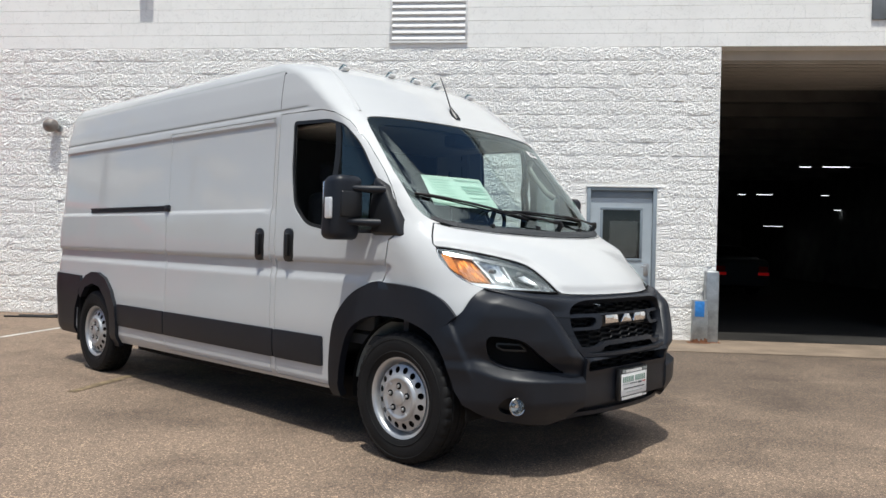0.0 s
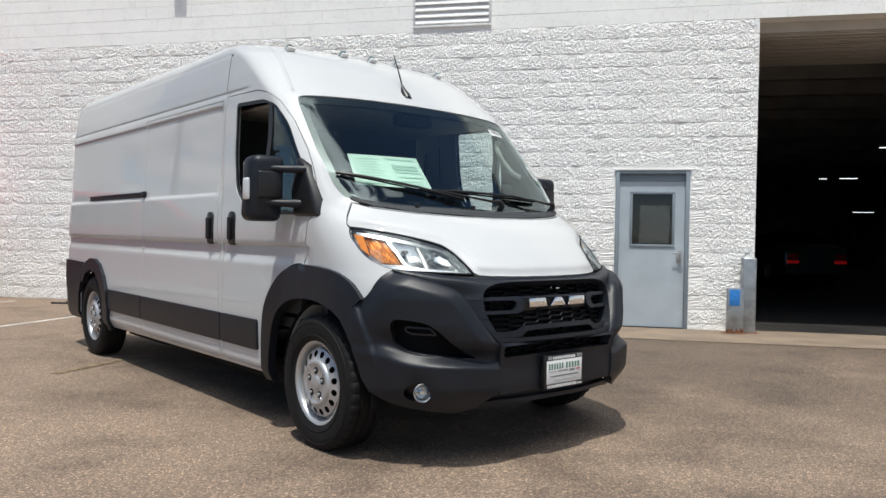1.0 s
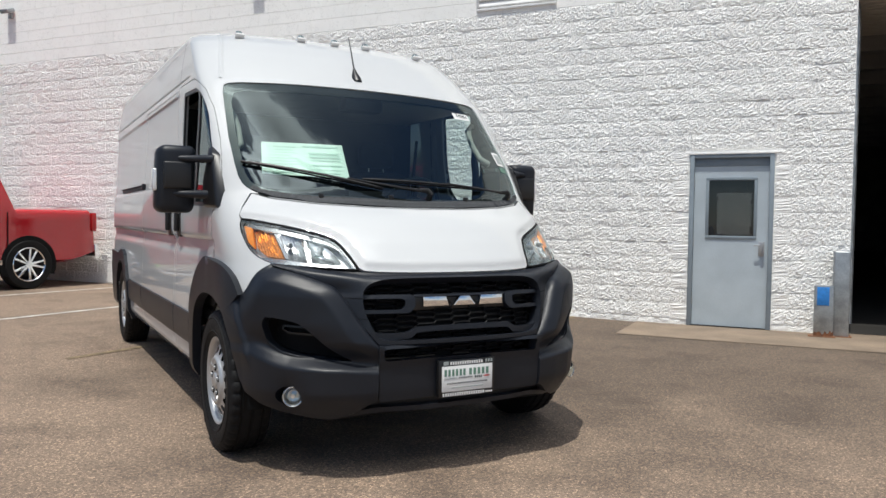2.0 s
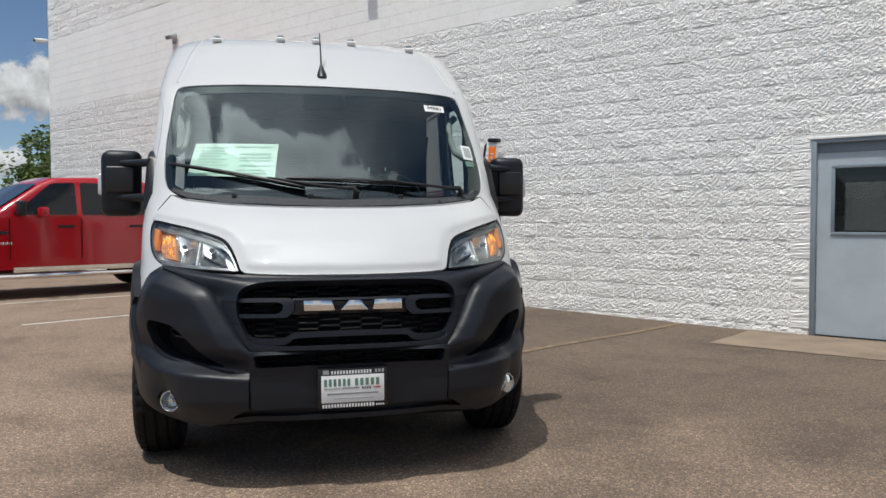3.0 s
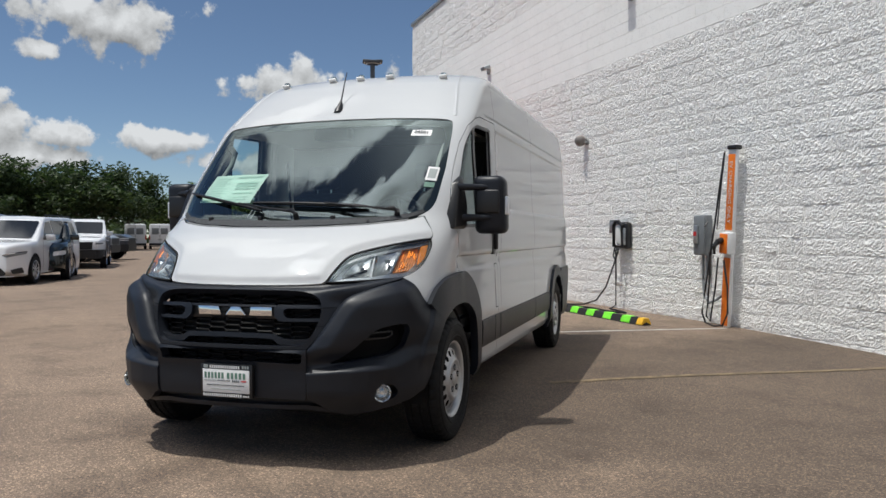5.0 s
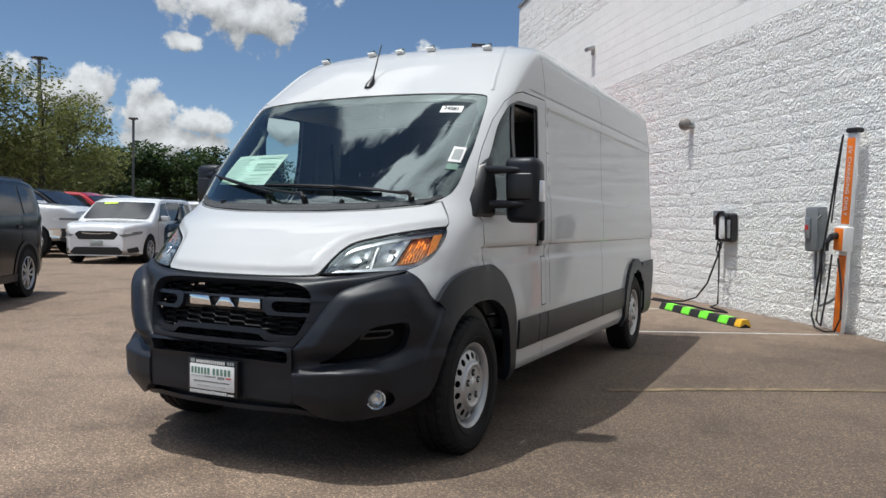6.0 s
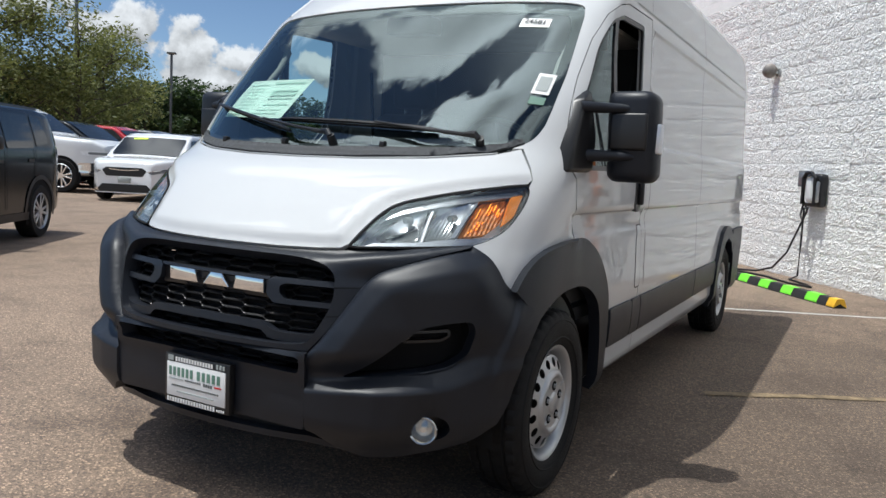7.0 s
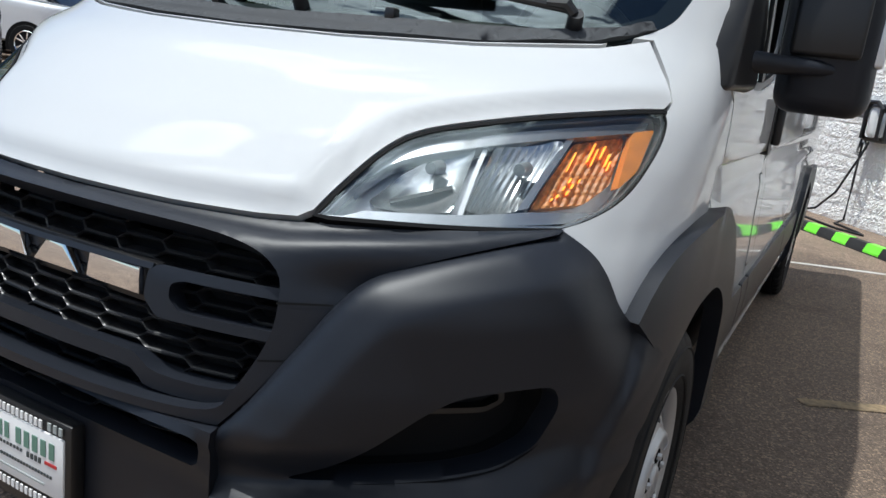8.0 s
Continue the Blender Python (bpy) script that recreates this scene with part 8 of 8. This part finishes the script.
def far_van(m, label):
    """A white high-roof van seen from behind, far across the car park."""
    v = thing("parked_van", m, label, "van", "far white vans")
    bm = bmesh.new()
    box(bm, (-1.0, 0, 0.35), (1.0, 5.4, 2.45), 0.12, 3)
    for q in bm.verts:
        if q.co.z > 1.4:
            q.co.x *= 1 - 0.07 * (q.co.z - 1.4)
    part("body", bm, P_WHITE, v)
    for sg in (-1, 1):
        lo, hi = sorted((sg * 0.08, sg * 0.72))
        part("rear_window", box(bmesh.new(), (lo, -0.012, 1.45), (hi, 0.02, 2.05), 0.01), M_GREYBOX, v)
        lo, hi = sorted((sg * 0.88, sg * 0.99))
        part("tail_lamp", box(bmesh.new(), (lo, -0.02, 0.95), (hi, 0.05, 1.35), 0.01), M_TAILRED, v)
        for y in (0.9, 4.5):
            part("wheel", cyl(bmesh.new(), (sg * 0.74, y, 0.36), (sg * 0.98, y, 0.36), 0.36, 0.36, 20), M_TYRE, v)
    part("door_seam", box(bmesh.new(), (-0.012, -0.006, 0.5), (0.012, 0.02, 2.35)), M_DARK, v)
    part("rear_bumper", box(bmesh.new(), (-0.98, -0.10, 0.38), (0.98, 0.06, 0.60), 0.03), M_PLASTIC, v)
    part("plate", box(bmesh.new(), (-0.16, -0.02, 0.86), (0.16, 0.02, 1.0), 0.005), M_GREY_PRINT, v)


for d in (-38.6, -37.0, -35.4):
    a = radians(d)
    far_van(pose(1.78 + 79 * math.sin(a), -4.58 + 79 * math.cos(a), 0, 0, 0, 38), "white high-roof van parked far off with its tail out")

# ---- lot lamps ----
M_POLE = material("dark_bronze_pole", (0.10, 0.105, 0.11), rough=0.5, metal=0.3, vary=0.1, scale=3)


def lot_lamp(x, y, h, turn):
    lp = thing("lot_lamp", pose(x, y, 0, 0, 0, turn), "tall dark car park lamp with two flat heads", "lamp post", "car park lamps")
    part("base", cyl(bmesh.new(), (0, 0, 0), (0, 0, 0.75), 0.28, 0.28, 20), M_CONCRETE, lp, "round concrete foot")
    bm = box(bmesh.new(), (-0.085, -0.085, 0.75), (0.085, 0.085, h - 0.15), 0.01)
    part("pole", bm, M_POLE, lp)
    for sg in (-1, 1):
        lo, hi = sorted((sg * 0.12, sg * 0.78))
        hd = box(bmesh.new(), (lo, -0.20, h - 0.10), (hi, 0.20, h), 0.03, 2, pose(0, 0, 0, 0, -3 * sg, 0))
        hob = part("lamp_head", hd, M_POLE, lp)
        part("lens", box(bmesh.new(), (lo + 0.05, -0.15, h - 0.112), (hi - 0.05, 0.15, h - 0.10), 0.004, 1, pose(0, 0, 0, 0, -3 * sg, 0)), M_WHITE, hob)
    part("arm", box(bmesh.new(), (-0.20, -0.04, h - 0.17), (0.20, 0.04, h - 0.08), 0.01), M_POLE, lp)


for x, y, h, t in ((-8.82, 22.65, 7.85, 25), (-21.9, 40.8, 8.2, 20), (-39.0, 67.8, 8.2, 20), (-45.0, 39.05, 8.9, 40), (-38.0, 26.0, 10.4, 40), (-52.0, 88.0, 8.5, 20)):
    lot_lamp(x, y, h, t)

# ---- trees ----
def leaf_mat(name, a, b):
    m = bpy.data.materials.new(name)
    m.use_nodes = True
    n, l = m.node_tree.nodes, m.node_tree.links
    bs = n["Principled BSDF"]
    bs.inputs["Roughness"].default_value = 0.6
    geo = n.new("ShaderNodeNewGeometry")
    r = n.new("ShaderNodeValToRGB")
    r.color_ramp.elements[0].color, r.color_ramp.elements[1].color = (*a, 1), (*b, 1)
    l.new(geo.outputs["Random Per Island"], r.inputs["Fac"])
    l.new(r.outputs[0], bs.inputs["Base Color"])
    tr = n.new("ShaderNodeBsdfTranslucent")
    l.new(r.outputs[0], tr.inputs["Color"])
    mx = n.new("ShaderNodeMixShader")
    mx.inputs[0].default_value = 0.45
    l.new(bs.outputs[0], mx.inputs[1])
    l.new(tr.outputs[0], mx.inputs[2])
    l.new(mx.outputs[0], n["Material Output"].inputs["Surface"])
    return m


M_LEAF_OLIVE = leaf_mat("olive_leaves", (0.09, 0.105, 0.026), (0.22, 0.235, 0.072))
M_LEAF_DARK = leaf_mat("dark_green_leaves", (0.018, 0.042, 0.013), (0.065, 0.10, 0.03))
M_LEAF_MID = leaf_mat("mid_green_leaves", (0.05, 0.095, 0.022), (0.15, 0.20, 0.055))
M_BARK = material("grey_brown_bark", (0.085, 0.065, 0.05), rough=0.95, vary=0.25, scale=6, bump=0.5, bscale=30)


def tree(m, h, spread, leaves, mat, seed, label, sparse=0.0, leaf=0.20):
    rng = random.Random(seed)
    t = thing("tree", m, label, "tree", "trees round the car park")
    bm = bmesh.new()
    base = 0.22 * h
    lean = Vector((rng.uniform(-0.04, 0.04), rng.uniform(-0.04, 0.04), 0))
    spine = [Vector((0, 0, 0)) + lean * k * h * 0.3 + Vector((rng.uniform(-0.06, 0.06), rng.uniform(-0.06, 0.06), k * 0.16 * h)) for k in range(6)]
    tube(bm, spine, [0.024 * h, 0.019 * h, 0.015 * h, 0.011 * h, 0.007 * h, 0.003 * h], 8)
    tips = []
    for k in range(16):
        f = 0.25 + 0.7 * k / 16
        p = spine[0].lerp(spine[-1], f * 0.85)
        a = k * 2.4 + rng.uniform(-0.4, 0.4)
        ln = spread * (1.0 - 0.6 * abs(f - 0.45)) * rng.uniform(0.7, 1.0)
        q = p + Vector((math.cos(a) * ln, math.sin(a) * ln, ln * rng.uniform(0.25, 0.75)))
        mid = p.lerp(q, 0.5) + Vector((0, 0, 0.08 * ln))
        tube(bm, [p, mid, q], [0.007 * h, 0.0045 * h, 0.0015 * h], 5)
        tips += [q, mid, q + Vector((rng.uniform(-0.6, 0.6), rng.uniform(-0.6, 0.6), rng.uniform(0, 0.8)))]
        for j in range(3):
            s2 = mid.lerp(q, rng.random())
            e = s2 + Vector((rng.uniform(-1, 1), rng.uniform(-1, 1), rng.uniform(0.1, 0.9))) * 0.35 * ln
            tube(bm, [s2, e], [0.003 * h, 0.001 * h], 4)
            tips.append(e)
    tips += [spine[-1], spine[-1] + Vector((0, 0, 0.08 * h))]
    part("trunk", bm, M_BARK, t)
    clumps = [(c, rng.uniform(0.45, 1.0) * spread * 0.34) for c in tips for _ in range(1)]
    verts, faces = [], []
    for i in range(leaves):
        c, r = clumps[rng.randrange(len(clumps))]
        while True:
            d = Vector((rng.uniform(-1, 1), rng.uniform(-1, 1), rng.uniform(-1, 1)))
            if d.length < 1:
                break
        d = d.normalized() * (d.length ** (0.45 if sparse < 0.3 else 0.8))
        p = c + Vector((d.x * r * 1.15, d.y * r * 1.15, d.z * r * 0.8))
        if p.z < base * (0.7 if sparse else 0.3):
            continue
        s = leaf * rng.uniform(0.5, 1.25)
        u = Vector((rng.uniform(-1, 1), rng.uniform(-1, 1), rng.uniform(-0.6, 0.6))).normalized()
        w = u.cross(Vector((rng.uniform(-1, 1), rng.uniform(-1, 1), rng.uniform(0.2, 1)))).normalized()
        k = len(verts)
        verts += [p - u * s, p - w * s * 0.45, p + u * s, p + w * s * 0.45]
        faces.append((k, k + 1, k + 2, k + 3))
    me = bpy.data.meshes.new("crown")
    me.from_pydata([tuple(v) for v in verts], [], faces)
    me.materials.append(mat)
    ob = new("crown", me)
    ob.parent = t
    return t


def polar(d, dist):
    return (2.4 + dist * math.sin(radians(d)), -3.6 + dist * math.cos(radians(d)))


olive = tree(pose(*polar(-53.7, 44), 0), 9.6, 3.7, 9800, M_LEAF_OLIVE, 1, "olive-green open-crowned tree at the edge of the car park", 0.6, 0.12)
for d, dist, s in ((-52.4, 50, 0.92), (-60.0, 42, 1.10), (-65.5, 43, 1.2), (-71.5, 44, 1.1)):
    copy_thing(olive, pose(*polar(d, dist), 0, 0, 0, d * 37) @ Matrix.Diagonal((s, s, s, 1)))
darkt = tree(pose(*polar(-47.0, 76), 0), 8.6, 4.2, 8500, M_LEAF_DARK, 2, "dense dark green broad tree behind the car park", 0.0, 0.24)
rng = random.Random(9)
for d in (-66, -62.5, -59, -55.5, -52, -49.5, -44.6, -42.2, -39.7):
    s = rng.uniform(0.92, 1.06) * (1.20 if d > -41 else 0.96)
    copy_thing(darkt, pose(*polar(d, (102 if d > -41 else 76) + rng.uniform(-4, 6)), 0, 0, 0, rng.uniform(0, 360)) @ Matrix.Diagonal((s, s, s, 1)))
midt = tree(pose(*polar(-35.4, 104), 0), 7.4, 3.3, 6500, M_LEAF_MID, 3, "mid-green rounded tree behind the car park", 0.0, 0.24)
for d, dist, s in ((-36.6, 108, 1.02), (-34.4, 106, 1.1), (-33.0, 104, 1.0), (-31.8, 95, 0.98), (-30.2, 96, 0.9), (-28.2, 92, 0.92), (-26.6, 98, 0.85), (-24.5, 105, 0.8), (-22.0, 100, 0.85), (-20.2, 104, 0.72), (-17.5, 100, 0.7), (-15.4, 44, 0.82), (-12.5, 60, 0.9), (-9.0, 70, 0.9)):
    copy_thing(midt, pose(*polar(d, dist), 0, 0, 0, d * 53) @ Matrix.Diagonal((s, s, s, 1)))


def far_woods():
    """A low belt of far trees along the horizon: many small leaf clumps."""
    rng = random.Random(21)
    verts, faces = [], []
    for i in range(16000):
        d = radians(rng.uniform(-120, 20))
        dist = rng.uniform(150, 190)
        hmax = 4.5 + 2.5 * noise.noise(Vector((math.degrees(d) * 0.25, 3.0, 0.0)))
        c = Vector((dist * math.sin(d), dist * math.cos(d), rng.uniform(0.0, 1.0) ** 0.8 * hmax))
        s = rng.uniform(0.5, 1.3)
        u = Vector((rng.uniform(-1, 1), rng.uniform(-1, 1), rng.uniform(-0.5, 0.5))).normalized()
        w = u.cross(Vector((rng.uniform(-1, 1), rng.uniform(-1, 1), rng.uniform(0.2, 1)))).normalized()
        k = len(verts)
        verts += [tuple(c - u * s), tuple(c - w * s * 0.6), tuple(c + u * s), tuple(c + w * s * 0.6)]
        faces.append((k, k + 1, k + 2, k + 3))
    me = bpy.data.meshes.new("far_woods")
    me.from_pydata(verts, [], faces)
    me.materials.append(M_LEAF_DARK)
    tagged(new("far_woods", me), "low belt of dark green far woods", "woods", kind="stuff")


far_woods()


# car in the workshop, its tail lamps lit
shop_car = sedan(WALL @ pose(5.6, 22.6, -0.07, 0, 0, 0) @ pose(0, 0, 0.0, 0, 0, 180 + 10) @ pose(0, 0, 0), P_GREY, "dark car in the workshop with its red tail lamps lit")
for sg in (-1, 1):
    lo, hi = sorted((sg * 0.48, sg * 0.80))
    part("lit_tail_lamp", box(bmesh.new(), (lo, 4.66, 0.60), (hi, 4.70, 0.68), 0.01), M_TAIL, shop_car, "lit red tail lamp")

# far lattice mast and street lamp beyond the car park
mast = thing("power_mast", pose(0.33 + 150 * math.sin(radians(-23.6)), -4.5 + 150 * math.cos(radians(-23.6)), 0, 0, 0, 30), "grey steel lattice power mast far off", "power mast")
bm = bmesh.new()
for sx in (-1, 1):
    for sy_ in (-1, 1):
        tube(bm, [(sx * 1.1, sy_ * 1.1, 0), (sx * 0.4, sy_ * 0.4, 9), (sx * 0.25, sy_ * 0.25, 13.2)], 0.07, 4)
for k in range(8):
    z = 1.2 + 1.45 * k
    w0_, w1_ = np.interp(z, [0, 9, 13], [1.1, 0.4, 0.25]), np.interp(z + 1.45, [0, 9, 13], [1.1, 0.4, 0.25])
    for sy_ in (-1, 1):
        tube(bm, [(-w0_, sy_ * w0_, z), (w1_, sy_ * w1_, z + 1.45)], 0.04, 4)
        tube(bm, [(w0_, sy_ * w0_, z), (-w1_, sy_ * w1_, z + 1.45)], 0.04, 4)
part("lattice", bm, M_GALV, mast)
for z, w in ((12.6, 4.2), (10.9, 3.8), (9.2, 4.4)):
    part("cross_arm", box(bmesh.new(), (-w, -0.12, z - 0.1), (w, 0.12, z + 0.1)), M_GALV, mast)
sl = thing("street_lamp", pose(0.33 + 110 * math.sin(radians(-21.6)), -4.5 + 110 * math.cos(radians(-21.6)), 0), "thin grey street lamp far off", "street lamp")
part("pole", tube(bmesh.new(), [(0, 0, 0), (0, 0, 8.6)], [0.16, 0.11], 8), M_GALV, sl)
part("arm", tube(bmesh.new(), [(0, 0, 8.5), (-1.2, 0, 8.9), (-2.0, 0, 8.95)], 0.06, 6), M_GALV, sl)
part("head", box(bmesh.new(), (-2.7, -0.15, 8.86), (-1.9, 0.15, 9.0), 0.03), M_GALV, sl)

# ---- wall blocks, one by one near the door, joined further off ----
def lay_blocks():
    near, far = [], []
    for s, z, ln in course_blocks(-COURSE, 22, S_CORNER, S_OPEN0, OPENINGS, 1):
        (near if s > -2.75 and z > -0.1 and abs(ln - BLOCK) < 0.01 else far).append((s, z, ln))
    shared = []
    for i in range(14):
        v, f = split_block(BLOCK, 100 + i, 0.012)
        me = bpy.data.meshes.new("block")
        me.from_pydata(v, [], f)
        me.materials.append(M_SPLIT)
        shared.append(me)
    rng = random.Random(4)
    for s, z, ln in near[:300]:
        ob = new("block", shared[rng.randrange(14)])
        ob.parent = wall_front
        ob.location = (s, FACE, z)
    far += near[300:]

    def joined(name, rows, rough, mat, nx, nz, label):
        verts, faces = [], []
        for i, (s, z, ln) in enumerate(rows):
            v, f = split_block(ln, 1000 + i, rough, nx if ln > 0.25 else 2, nz)
            k = len(verts)
            verts += [(x + s, y + FACE, zz + z) for x, y, zz in v]
            faces += [tuple(a + k for a in q) for q in f]
        me = bpy.data.meshes.new(name)
        me.from_pydata(verts, [], faces)
        me.materials.append(mat)
        ob = new(name, me)
        ob.parent = wall_front
        tagged(ob, label, kind="stuff")

    joined("split_face_blocks", far, 0.012, M_SPLIT, 26, 13, "rough split-face blocks")
    joined("smooth_blocks", course_blocks(Z_SPLIT, 9, S_CORNER, S_END, []), 0.0012, M_SMOOTH, 1, 1, "smooth painted blocks")
    joined("upper_split_blocks", course_blocks(Z_SMOOTH, 8, S_CORNER, S_END, []), 0.012, M_SPLIT, 14, 7, "rough split-face blocks")


lay_blocks()
